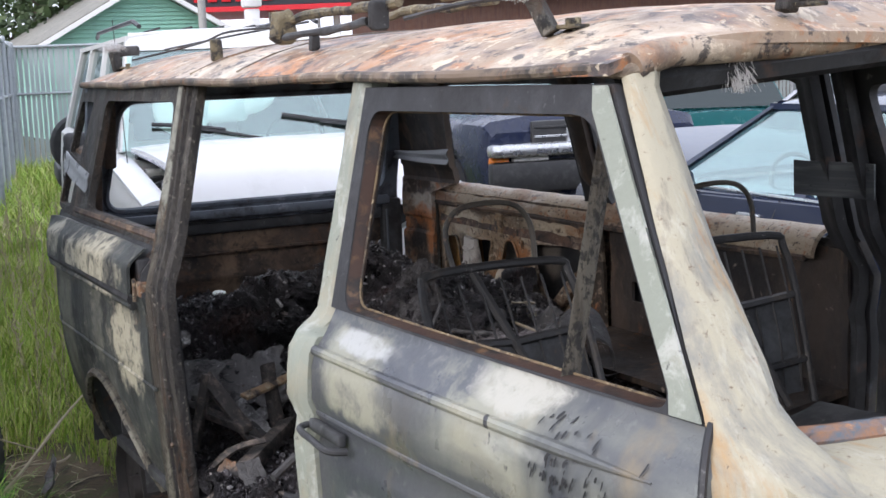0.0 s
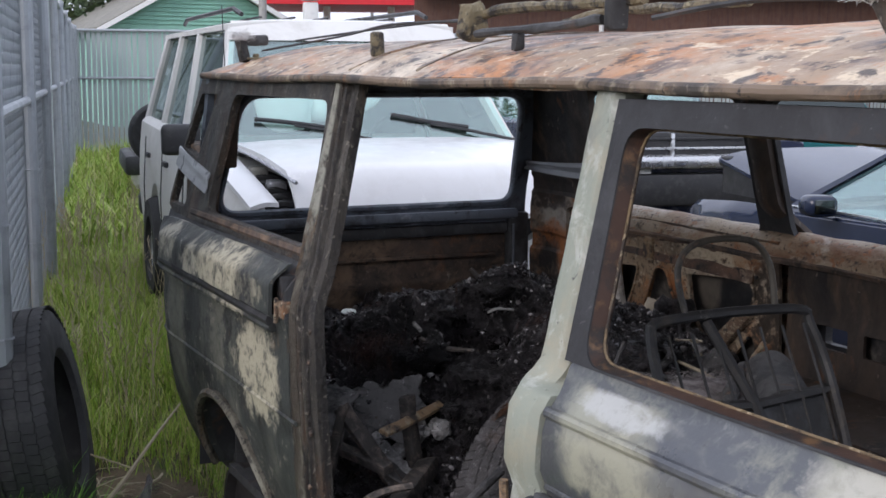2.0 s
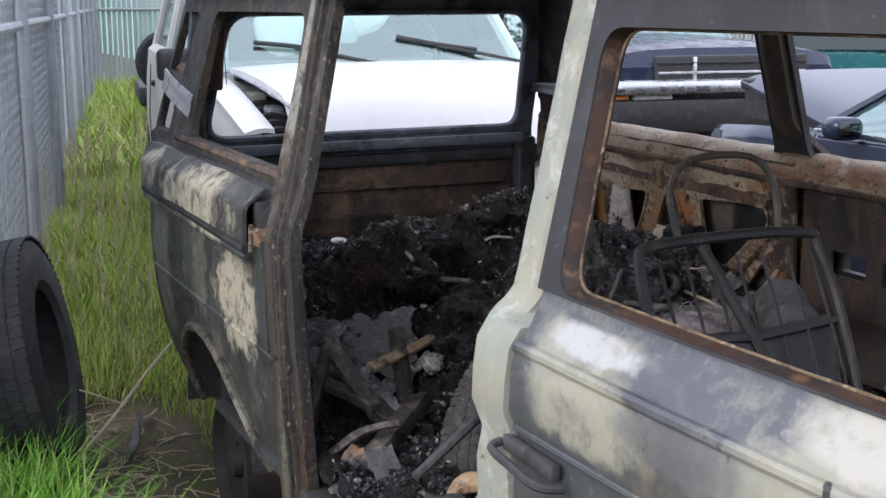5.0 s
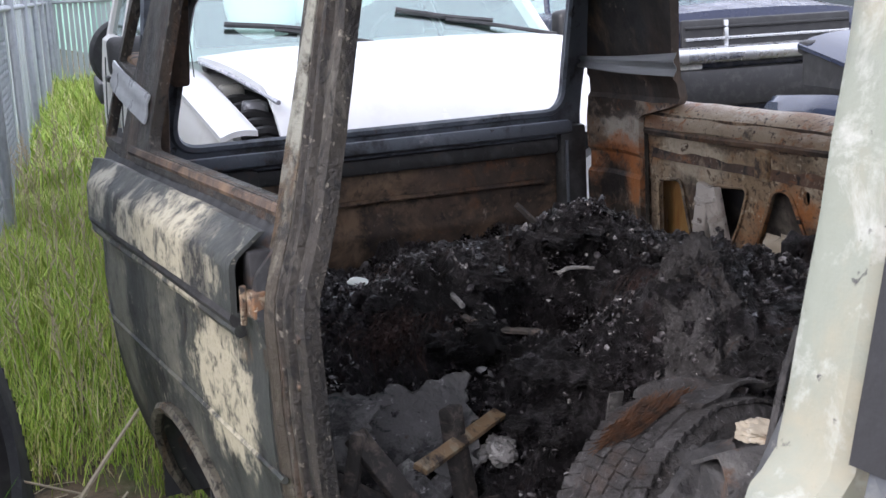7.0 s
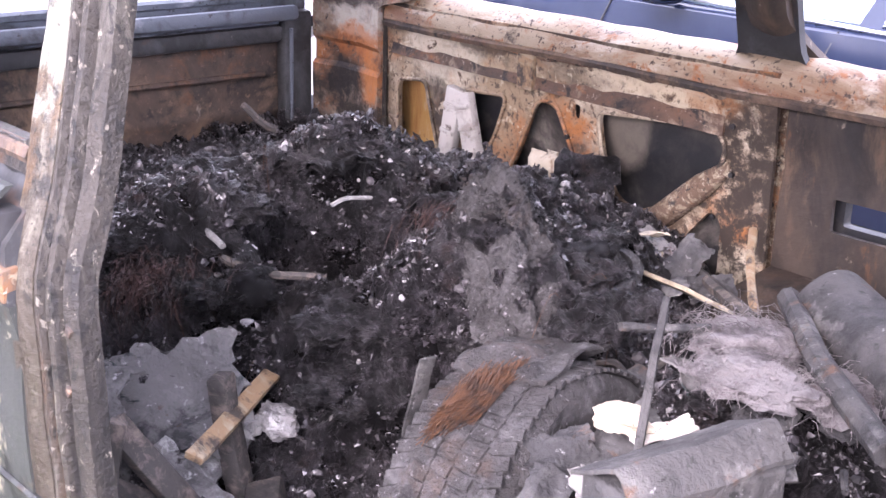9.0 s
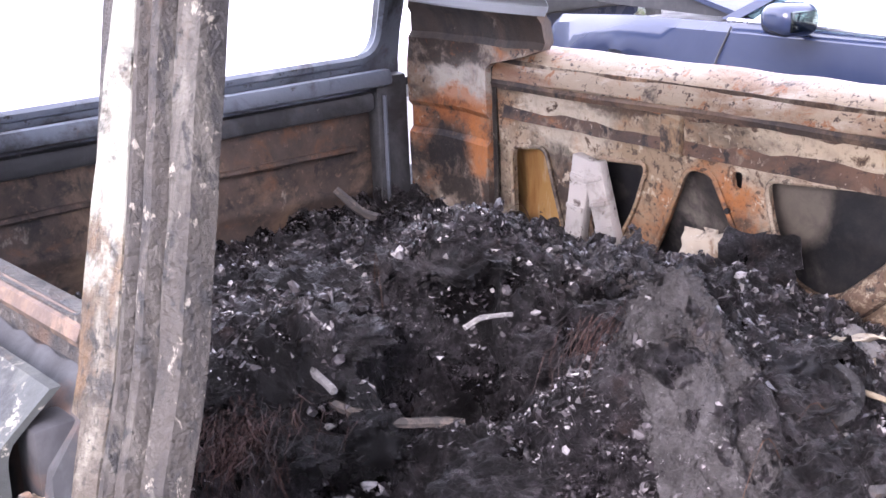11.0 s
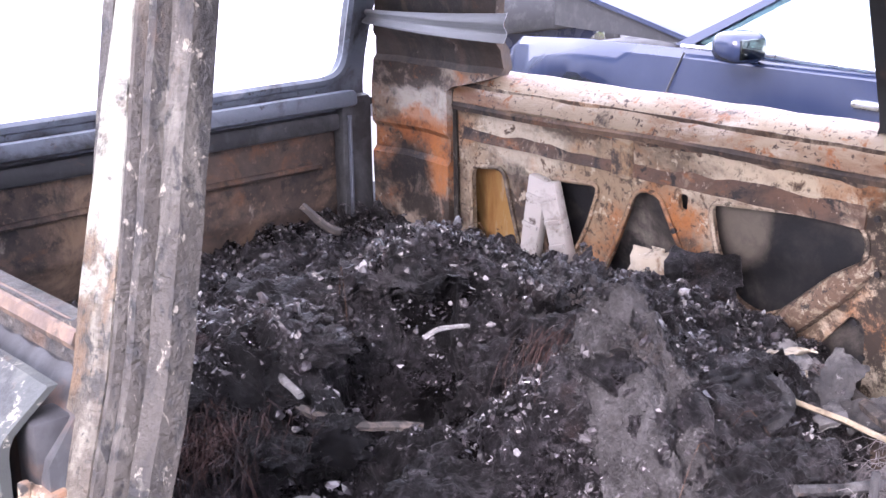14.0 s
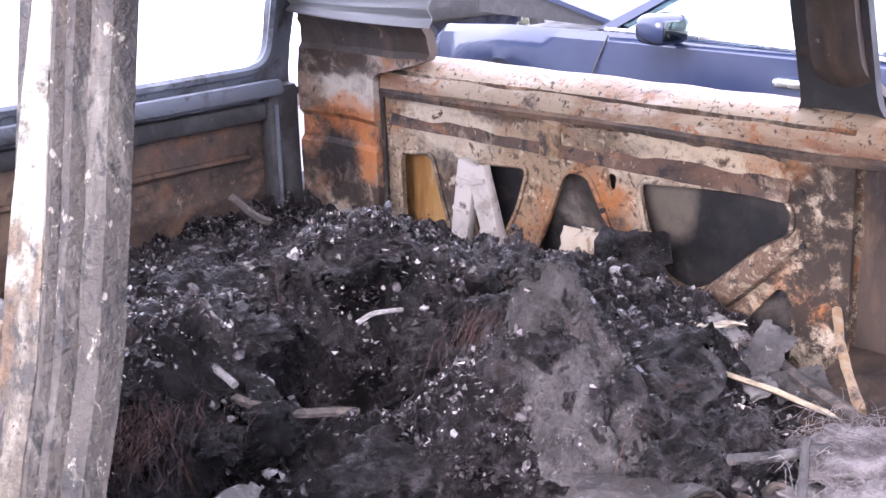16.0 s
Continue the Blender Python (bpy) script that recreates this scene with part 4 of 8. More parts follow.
# rear hatch
hatch_win = rounded([(0.23, 1.215), (1.585, 1.215), (1.53, 1.695), (0.29, 1.695)], 0.09, 6)
def hatch(y, z):
    return (0.10 + 0.19 * step(1.15, 1.8, z), y, z)


part("hatch_frame", plate([(0.14, 1.13), (1.648, 1.13), (1.635, 1.78), (0.16, 1.78)], [hatch_win], hatch, (-0.035, 0, 0), 0.07), "bluegrey", van, "burnt blue-grey hatch frame with open window")
part("hatch_window_flange", tube([(hatch(y, z)[0] + 0.006, y, z) for y, z in hatch_win], 0.014, 6, closed=True), "bluegrey", van)
part("hatch_inner_panel", sheet(lambda u, v: (0.075 + 0.012 * (abs(v - 0.52) < 0.04), lerp(0.26, 1.565, u), lerp(0.60, 1.13, v)), 20, 26, (-0.02, 0, 0)), "rustpanel", van, "rust-brown lower panel of the hatch")
part("hatch_sill_ledge", block((0.09, 1.36, 0.045), pose(0.125, 0.90, 1.165, 0, -10, 0), 0.014), "bluegrey", van)
# dark bar stands in for the shadow under the sill ledge
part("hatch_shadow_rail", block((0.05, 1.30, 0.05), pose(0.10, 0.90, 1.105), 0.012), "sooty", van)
for y, w in ((0.235, 0.095), (1.604, 0.104)):
    part("hatch_side_post", block((0.05, w, 0.60), pose(0.105, y, 0.87), 0.014), "sooty", van)
    part("hatch_post_edge", tube([(0.134, y - w * 0.3, 0.62), (0.134, y - w * 0.3, 1.12)], 0.006, 6), "bluegrey", van)
part("hatch_panel_crease", tube([(0.092, 0.32, 0.985), (0.094, 0.9, 0.99), (0.092, 1.5, 0.985)], 0.009, 6), "rustpanel", van)
part("hatch_panel_step", sheet(lambda u, v: (0.084, lerp(0.36, 1.50, u), lerp(0.99, 1.075, v)), 12, 4, (-0.01, 0, 0)), "rustpanel", van, "stained upper strip of the hatch panel")
rib = join(block((0.055, 0.10, 0.52), pose(0.11, 0.44, 0.88), 0.02), block((0.075, 0.05, 0.12), pose(0.12, 0.44, 0.98), 0.02), tube([(0.14, 0.38, 1.06), (0.15, 0.44, 1.09), (0.14, 0.50, 1.06)], 0.012, 6))
part("hatch_lock_rib", rib, "sooty", van)

# far side: outer skin, inner panel with cut-outs, pillars
part("rear_outer_skin", plate([(0.22, 0.36), (0.69, 0.36), (0.69, 1.23), (0.22, 1.23)], [], far, OUT, 0.1), "skinyellow", van, "yellow-stained outer skin behind the cut-out")
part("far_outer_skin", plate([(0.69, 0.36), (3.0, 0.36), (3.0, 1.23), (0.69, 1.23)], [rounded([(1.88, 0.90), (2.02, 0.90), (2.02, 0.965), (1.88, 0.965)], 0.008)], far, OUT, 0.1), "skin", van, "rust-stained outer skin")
fy = lambda x, z: (x, 1.715 - 0.015 * step(1.0, 1.2, z), z)
holes = [rounded([(0.465, 1.01), (0.585, 1.025), (0.615, 0.92), (0.655, 0.80), (0.47, 0.78)], 0.03),
         rounded([(0.685, 1.02), (0.91, 1.035), (0.87, 0.92), (0.80, 0.80), (0.75, 0.80), (0.71, 0.95)], 0.03),
         rounded([(1.02, 1.045), (1.085, 1.045), (1.16, 0.91), (1.12, 0.78), (0.90, 0.78), (0.95, 0.88)], 0.03),
         rounded([(1.225, 1.050), (1.575, 1.078), (1.612, 1.035), (1.600, 0.985), (1.45, 0.86), (1.37, 0.822), (1.295, 0.845), (1.245, 0.95)], 0.03, 5),
         rounded([(1.47, 0.745), (1.58, 0.878), (1.612, 0.855), (1.615, 0.72), (1.5, 0.66)], 0.025),
         rounded([(1.135, 1.055), (1.165, 1.055), (1.16, 1.015), (1.14, 1.015)], 0.012)]
part("far_inner_panel", rough_up(plate([(0.41, 0.45), (1.735, 0.45), (1.735, 1.225), (0.41, 1.225)], holes, fy, (0, 0.012, 0), 0.05), 0.003, 8), "inner", van, "heat-bleached inner panel with cut-outs")
for k, h in enumerate(holes[:4]):
    part("cutout_rim", tube([(x, 1.708, z) for x, z in h], 0.006, 5, closed=True), "inner", van)
part("diagonal_brace", rough_up(tube([(1.35, 1.715, 0.745), (1.45, 1.708, 0.835), (1.555, 1.708, 0.935), (1.625, 1.72, 0.995)], [0.020, 0.034, 0.030, 0.014], 10), 0.006, 16), "flaking", van, "scorched diagonal brace")
part("belt_panel", rough_up(sheet(lambda u, v: (lerp(0.445, 1.60, u), 1.698 + 0.010 * math.sin(math.pi * v), lerp(1.082 - 0.02 * u, 1.168, v)), 60, 6, (0, 0.008, 0)), 0.003, 14), "beltrust", van, "rust-mottled band under the window ledge")
for hx, hz in [(0.52 + 0.135 * k, 1.186 - 0.002 * (k % 3)) for k in range(9)] + [(1.63, 1.09), (1.64, 0.98), (1.60, 0.87), (0.985, 1.145), (1.14, 0.97), (1.62, 0.80)]:
    part("bolt_hole", tube([(hx, 1.692, hz), (hx, 1.699, hz)], 0.0065, 10), "frameblack", van)
part("panel_bracket", block((0.055, 0.02, 0.12), pose(0.985, 1.70, 1.125), 0.004), "rawwood", van, "small tan bracket")
for bx, bz, bl, tilt in ((0.715, 0.905, 0.25, 10), (0.79, 0.925, 0.20, -16)):
    slabm = pose(bx, 1.69, bz, 0, tilt, 0)
    blk = part("insulation_block", rough_up(block((0.058, 0.03, bl), slabm, 0.006), 0.004, 18), "plaster", van, "white crumbling insulation slab")
    for k in range(3):
        part("rib", block((0.05, 0.008, 0.012), slabm @ pose(0, -0.017, bl * (k - 1) * 0.3), 0.002), "plaster", blk)
part("far_window_ledge", rough_up(sheet(lambda u, v: (lerp(0.42, 2.85, u), 1.772 - 0.082 * math.sin(0.5 * math.pi * v), 1.178 + 0.082 * math.cos(0.5 * math.pi * v)), 60, 8, (0, 0.012, -0.012)), 0.004, 9), "sill", van, "rounded ash-white window ledge")
part("far_belt_rail", tube([(x, 1.696, 1.166 + 0.003 * math.sin(7 * x)) for x in [0.42 + 0.1 * k for k in range(25)]], 0.012, 6), "rustpanel", van)
far_up = [(0.22, 1.185), (3.0, 1.185), (2.98, 1.762), (0.28, 1.762)]
fw1 = rounded([(0.535, 1.225), (1.606, 1.225), (1.585, 1.705), (0.655, 1.705)], 0.06, 5)
fw2 = rounded([(1.766, 1.225), (2.90, 1.225), (2.885, 1.705), (1.745, 1.705)], 0.07, 5)
part("far_window_frame", plate(far_up, [fw1, fw2], far, (0, -0.022, 0), 0.06), "sooty", van, "soot-black far window frame")
def corner_fn(u, v):
    """The inner face of the far rear corner, up to the roof."""
    z = lerp(0.75, 1.74, v)
    x = lerp(0.108 + 0.19 * step(1.15, 1.8, z), 0.415 + 0.18 * step(1.205, 1.265, z) + 0.10 * step(1.30, 1.74, z), u)
    y = 1.672 - 0.105 * max(0.0, z - 1.24) / 0.5
    y += (far_y(x, z) - 0.052 - y) * step(0.72, 1.0, u) * step(1.22, 1.27, z)
    return (x, y + 0.020 * math.sin(math.pi * u) + 0.012 * (abs(v - 0.30) < 0.03 or abs(v - 0.55) < 0.03), z)


part("far_rear_corner_panel", rough_up(sheet(lambda u, v: corner_fn(u, 0.515 * v), 12, 36, (0, 0.03, 0)), 0.003, 12), "rustorange", van, "orange-rusted corner panel")
part("far_rear_pillar", rough_up(sheet(lambda u, v: corner_fn(u, lerp(0.515, 1.0, v)), 12, 30, (0, 0.03, 0)), 0.003, 12), "brownsoot", van, "soot-browned upper part of the rear corner")
part("corner_seam", tube([(0.415, 1.700, 0.78 + 0.45 * k / 8) for k in range(9)], 0.009, 6), "cpillar", van)
part("tape_wrap", sheet(lambda u, v: (lerp(0.065, 0.685, u), 1.618 - 0.006 * math.sin(9 * v + 2 * u), lerp(lerp(1.368, 1.355, u), lerp(1.400, 1.425, u), v) - 0.006 * math.sin(math.pi * u)), 16, 10, (0, 0.002, 0)), "tape", van, "grey tape stretched across the corner")
def mid_post(u, v):
    z = lerp(0.42, 1.76, v)
    w = 0.050 + 0.055 * math.exp(-max(z - 1.245, 0.0) / 0.035)
    x = 1.699 - 0.018 * step(1.2, 1.76, z) + w * (2 * u - 1)
    return (x, min(far_y(x, z), 1.765) - 0.045 + 0.066 * (1 - step(1.25, 1.36, z)) - 0.014 * math.sin(math.pi * u), z)


def half_post(lo, hi):
    return rough_up(sheet(lambda u, v: mid_post(u, lerp(lo, hi, v)), 10, 24, (0, 0.03, 0)), 0.002, 12)


part("far_centre_pillar", half_post(0.598, 1.0), "brownsoot", van, "soot-brown far centre pillar")
part("far_centre_pillar_base", half_post(0.0, 0.596), "flaking", van, "flaking cream and brown foot of the far pillar")
far_mid = plate([(1.74, 0.45), (2.95, 0.45), (2.95, 1.20), (1.74, 1.20)], [rounded([(1.875, 0.895), (2.03, 0.895), (2.03, 0.97), (1.875, 0.97)], 0.01), rounded([(2.10, 0.895), (2.22, 0.895), (2.22, 0.97), (2.10, 0.97)], 0.01), rounded([(2.28, 0.895), (2.40, 0.895), (2.40, 0.97), (2.28, 0.97)], 0.01)], lambda x, z: (x, 1.742 + 0.01 * (abs(z - 1.03) < 0.02), z), (0, 0.012, 0), 0.06)
part("far_side_panel", far_mid, "brownsoot", van, "brown far side panel with square cut-outs")
part("far_side_ledge", sheet(lambda u, v: (lerp(1.74, 2.95, u), lerp(1.42, 1.74, v), 0.74 + 0.04 * v), 10, 3, (0, 0, -0.02)), "brownsoot", van)
for x0, x1, m in ((2.90, 3.0, "sooty"), (3.045, 3.13, "sooty")):
    part("far_door_pillar", sheet(lambda u, v: (lerp(x0, x1, u) - 0.02 * v, far_y(3, lerp(0.4, 1.76, v)) - 0.06 + 0.02 * math.cos(3 * u), lerp(0.4, 1.76, v)), 4, 20, (0, 0.04, 0)), m, van)
part("tape_wrap", sheet(lambda u, v: (lerp(2.84, 3.15, u), far_y(3, 1.42) - 0.075 - 0.01 * math.sin(6 * u), lerp(1.37, 1.47, v)), 6, 3, (0, 0.006, 0)), "tapedark", van, "grey tape binding the far pillar")
far_door = plate([(3.10, 0.42), (4.10, 0.42), (4.38, 0.9), (4.42, 1.25), (3.10, 1.25)], [], far, OUT, 0.08)
part("far_door_panel", far_door, "sooty", van, "burnt far door")
fd2 = plate([(3.10, 1.235), (4.44, 1.235), (4.02, 1.742), (3.05, 1.742)], [rounded([(3.20, 1.27), (4.28, 1.27), (3.955, 1.69), (3.14, 1.69)], 0.05, 5)], far, OUT, 0.06)
part("far_door_window_frame", fd2, "sooty", van)

# floor, engine deck, seat bases, wheels
part("cargo_floor", sheet(lambda u, v: (lerp(0.90, 4.2, u), lerp(0.03, 1.74, v), 0.44 + 0.006 * math.sin(70 * v)), 20, 60, (0, 0, -0.03)), "sooty", van)
part("engine_deck", sheet(lambda u, v: (lerp(0.10, 0.92, u), lerp(0.05, 1.72, v), 0.70), 8, 8, (0, 0, -0.03)), "sooty", van)
part("engine_bulkhead", sheet(lambda u, v: (0.91, lerp(0.05, 1.72, u), lerp(0.42, 0.70, v)), 4, 4, (0.01, 0, 0)), "sooty", van)
part("door_sill_step", block((1.10, 0.10, 0.09), pose(2.44, 0.03, 0.40), 0.02), "cpillar", van)
part("underbody", block((4.2, 1.5, 0.12), pose(2.35, 0.9, 0.33), 0.03), "sooty", van)
def burnt_wheel(x, y):
    w = part("wheel", lathe([(0.06, -0.05), (0.19, -0.05), (0.20, -0.085), (0.215, -0.085), (0.20, 0.08), (0.06, 0.05)], 28, pose(x, y, 0.235)), "rim", van, "burnt steel wheel without tyre")
    part("hub", lathe([(0.0005, -0.085), (0.05, -0.08), (0.055, -0.03), (0.0005, -0.03)], 16, pose(x, y, 0.235)), "rim", w)


for x, y in ((0.95, 0.14), (0.95, 1.64), (3.55, 0.14), (3.55, 1.64)):
    burnt_wheel(x, y)

# burnt seats
def seat(name, x, y, w, lean, label):
    s = thing(name, label, "car seat")
    zb = 0.80
    top = 1.27
    dx = -lean
    outline = bent([(x, y - w, zb), (x + dx * 0.6, y - w, 1.10), (x + dx * 0.95, y - w * 0.96, top - 0.04), (x + dx, y - w * 0.75, top), (x + dx, y + w * 0.75, top), (x + dx * 0.95, y + w * 0.96, top - 0.04), (x + dx * 0.6, y + w, 1.10), (x, y + w, zb)], 4)
    part("backrest_tube", tube(outline, 0.012, 8), "blacktube", s, "bare burnt backrest tube")
    hoop = bent([(x + dx, y - 0.12, top), (x + dx * 1.15, y - 0.125, top + 0.10), (x + dx * 1.2, y - 0.07, top + 0.155), (x + dx * 1.2, y + 0.07, top + 0.155), (x + dx * 1.15, y + 0.125, top + 0.10), (x + dx, y + 0.12, top)], 4)
    part("headrest_hoop", tube(hoop, 0.0075, 8), "hoop", s)
    for k, zz in enumerate((0.92, 1.10)):
        f = (zz - zb) / (top - zb)
        part("cross_bar", tube([(x + dx * f, y - w, zz), (x + dx * f + 0.02, y, zz - 0.01), (x + dx * f, y + w, zz)], 0.012, 6), "blacktube", s)
    part("back_sheet", sheet(lambda u, v: (x + dx * lerp(0.1, 0.62, v) + 0.01 * math.sin(5 * u), y + w * lerp(-0.9, 0.9, u), lerp(0.83, 1.09, v)), 8, 6, (0.006, 0, 0)), "sooty", s)
    part("slant_bar", tube([(x + dx * 1.0, y - w * 0.3, top - 0.01), (x + 0.05, y + w * 0.4, 0.82)], 0.012, 6), "blacktube", s)
    part("seat_pan", rough_up(sheet(lambda u, v: (lerp(x + 0.02, x + 0.46, u), y + w * lerp(-1, 1, v), 0.80 + 0.04 * u - 0.03 * math.sin(math.pi * v)), 10, 8, (0, 0, -0.02)), 0.008, 9), "sooty", s)
    part("seat_base", block((0.42, 1.7 * w, 0.34), pose(x + 0.23, y, 0.60), 0.02), "sooty", s)
    for k in range(7):
        yy = y + w * (-0.8 + 0.27 * k)
        part("spring_wire", tube(bent([(x + dx * 0.05, yy, 0.84), (x + dx * 0.4 + 0.01, yy + 0.01, 1.0), (x + dx * 0.9, yy, 1.24)], 3), 0.0035, 5), "blacktube", s)
    return s


seat("front_seat", 3.10, 0.57, 0.225, 0.20, "burnt-out passenger seat frame of bare black tubes")
seat("front_seat", 3.05, 1.28, 0.235, 0.12, "burnt-out driver seat frame of bare black tubes")
wheel = thing("steering_wheel", "bare burnt steering wheel ring on its column", "steering wheel")
ring = [(3.80 + 0.12 * math.sin(a) * 0.6, 1.28 + 0.19 * math.cos(a), 1.12 + 0.19 * math.sin(a) * 0.75) for a in [2 * math.pi * k / 24 for k in range(24)]]
part("ring", tube(ring, 0.010, 6, closed=True), "blacktube", wheel)
part("column", tube([(4.15, 1.28, 0.90), (3.80, 1.28, 1.12)], 0.02, 8), "blacktube", wheel)

# ---------------------------------------------------------------- ground
def ground_z(x, y):
    rise = max(step(1.95, 2.6, y), step(-0.3, -2.2, x))
    return 0.02 * noise.noise(Vector((x * 0.4, y * 0.4, 0))) + 0.2 * rise


def warp(u):
    s = 2 * u - 1
    return 8 * s + 1500 * s ** 9


gb = bmesh.new()
rows = [[gb.verts.new((warp(i / 120) - 1, warp(j / 120) + 1, ground_z(warp(i / 120) - 1, warp(j / 120) + 1))) for j in range(121)] for i in range(121)]
for i in range(120):
    for j in range(120):
        gb.faces.new([rows[i][j], rows[i + 1][j], rows[i + 1][j + 1], rows[i][j + 1]])
tagged(part("ground", gb, "ground", None), "bare brown dirt with patchy turf", "ground", kind="structure")


def fence_y(x):
    return -0.62 - 0.195 * x


# grass strip between fence and vehicles
def blades(rnd, count, place, h0, h1, wid):
    bm = bmesh.new()
    for _ in range(count):
        x, y, k = place(rnd)
        h = rnd.uniform(h0, h1) * k
        a, lean = rnd.uniform(0, 6.283), rnd.uniform(0.15, 1.1) * h
        w = wid * rnd.uniform(0.6, 1.3)
        z = ground_z(x, y) - 0.01
        dx, dy = math.cos(a), math.sin(a)
        px, py = -dy * w, dx * w
        v = [bm.verts.new(p) for p in ((x - px, y - py, z), (x + px, y + py, z), (x + px * 0.8 + dx * lean * 0.3, y + py * 0.8 + dy * lean * 0.3, z + h * 0.55), (x - px * 0.8 + dx * lean * 0.3, y - py * 0.8 + dy * lean * 0.3, z + h * 0.55), (x + dx * lean, y + dy * lean, z + h))]
        bm.faces.new(v[:4])
        bm.faces.new([v[3], v[2], v[4]])
    return bm


def strip_place(x0, x1):
    def fn(r):
        while True:
            x = lerp(x0, x1, r.random())
            w = max(0.25, min(3.0, (0.30 if x > -0.1 else 0.75) + 0.62 + 0.195 * x * 0 + (0.05 - 0.0) * max(0, -x) * 2))
            y = fence_y(x) + r.random() * w
            bare = math.exp(-((x - 0.25) / 0.95) ** 4 - ((y + 0.15) / 0.42) ** 4)
            clump = 0.55 + 0.75 * noise.noise(Vector((x * 1.3, y * 1.3, 4)))
            if r.random() > bare * 1.35 and r.random() < clump + 0.35:
                return x, y, (0.75 + 0.5 * noise.noise(Vector((x * 0.9, y * 2, 9)))) * (1 - 0.6 * bare)
    return fn


rnd = random.Random(5)
stuff("grass", blades(rnd, 52000, strip_place(-6.0, 1.6), 0.06, 0.24, 0.0023), "grass", "tall green meadow grass with dry seed stalks along the fence", "grass")
stuff("far_grass", blades(rnd, 14000, strip_place(-18.0, -6.0), 0.2, 0.5, 0.008), "grass", "tall green grass farther along the fence", "grass")
stuff("near_grass", blades(rnd, 4500, lambda r: (r.uniform(0.4, 2.2), fence_y(1.2) + r.uniform(-0.1, 0.42), 1.0), 0.12, 0.4, 0.004), "freshgrass", "fresh green grass beside the leaning tyre", "grass")
sb = bmesh.new()
for _ in range(420):
    x, y, k = strip_place(-7.0, 0.6)(rnd)
    h = rnd.uniform(0.35, 0.62)
    dx, dy = rnd.uniform(-0.12, 0.12), rnd.uniform(-0.12, 0.12)
    tube([(x, y, ground_z(x, y)), (x + dx * 0.5, y + dy * 0.5, ground_z(x, y) + h * 0.6), (x + dx, y + dy, ground_z(x, y) + h)], 0.0016, 3, sb)
    for j in range(5):
        t = 0.78 + 0.05 * j
        c = Vector((x + dx * t, y + dy * t, ground_z(x, y) + h * t))
        e = c + Vector((rnd.uniform(-0.03, 0.03), rnd.uniform(-0.03, 0.03), 0.03))
        tube([c, e], [0.0035, 0.001], 3, sb)
stuff("seed_stalks", sb, "dry", "dry tan grass seed stalks", "grass")

# ---------------------------------------------------------------- fence
def fence_run(a, b, height, label, pitch=0.088, post_gap=2.6, first=0.4):
    f = thing("slatted_fence", label, "fence")
    A, B = Vector((*a, 0)), Vector((*b, 0))
    d = (B - A).normalized()
    nrm = Vector((d.y, -d.x, 0))
    L = (B - A).length
    ang = math.atan2(d.y, d.x)
    t = first
    while t <= L + 0.01:
        p = A + d * t + nrm * 0.06
        po = part("post", tube([p + Vector((0, 0, z)) for z in (-0.1, 1.2, height + 0.05)], 0.035, 10), "galv", f)
        cap = lathe([(0.001, 0.04), (0.03, 0.03), (0.04, 0.0), (0.001, 0.0)], 10, Matrix.Translation(p + Vector((0, 0, height + 0.05))) @ pose(0, 0, 0, 90))
        part("cap", cap, "galv", po)
        for zz in (0.45, 0.85, 1.25, 2.0):
            part("tie", tube([p + Vector((0.04 * math.cos(q), 0.04 * math.sin(q), zz)) for q in [math.pi * k / 4 for k in range(8)]], 0.004, 4, closed=True), "galv", po)
        t += post_gap
    for z in (1.62, height):
        part("rail", tube([A + d * s + nrm * 0.05 + Vector((0, 0, z)) for s in (0, L / 2, L)], 0.024, 8), "galv", f)
    sl = plate([(-0.034, 0), (0.034, 0), (0.034, height - 0.04), (-0.034, height - 0.04)], [], lambda u, v: (u, 0.004 * math.cos(u * 40), v), (0, 0.004, 0), 3.0)
    master = None
    n = int(L / pitch)
    rest = bmesh.new()
    for k in range(n):
        p = A + d * (k + 0.5) * pitch
        m = Matrix.Translation(p + Vector((0, 0, 0.05 + 0.01 * rnd.random()))) @ pose(0, 0, 0, rnd.uniform(-0.3, 0.3), rnd.uniform(-0.3, 0.3), math.degrees(ang) + rnd.uniform(-4, 4))
        if k < 150:
            if master is None:
                master = part("slat", sl, "slat", f)
                ob = master
            else:
                ob = new("slat", master.data)
                ob.parent = f
            ob.matrix_basis = m
        else:
            b = block((0.068, 0.005, height - 0.04), m @ pose(0, 0, (height - 0.04) / 2))
            me = bpy.data.meshes.new("tmp")
            b.to_mesh(me)
            b.free()
            rest.from_mesh(me)
            bpy.data.meshes.remove(me)
    if n > 150:
        tagged(part("slats_beyond", rest, "slat", f, "", False), kind="stuff")
    wires = bmesh.new()
    q = 0.0
    k = 0
    while q < min(L, 8.5):
        s = A + d * q + nrm * 0.012
        for up in (1, -1):
            pts = []
            z = 0.05
            j = 0
            while z < height:
                pts.append(s + d * (0.028 * (j % 2) * up) + Vector((0, 0, z)))
                z += 0.055
                j += 1
            tube(pts, 0.0016, 3, wires)
        q += 0.06
        k += 1
    part("chain_link_mesh", wires, "galv", f, "", False)
    return f


fence_run((1.3, fence_y(1.3)), (-18.2, fence_y(-18.2)), 2.45, "grey chain-link fence with vertical privacy slats", first=0.9)
fence_run((-18.2, fence_y(-18.2) + 0.1), (-12.6, 31.0), 2.45, "grey slatted chain-link fence closing the back of the lot", first=0.0)

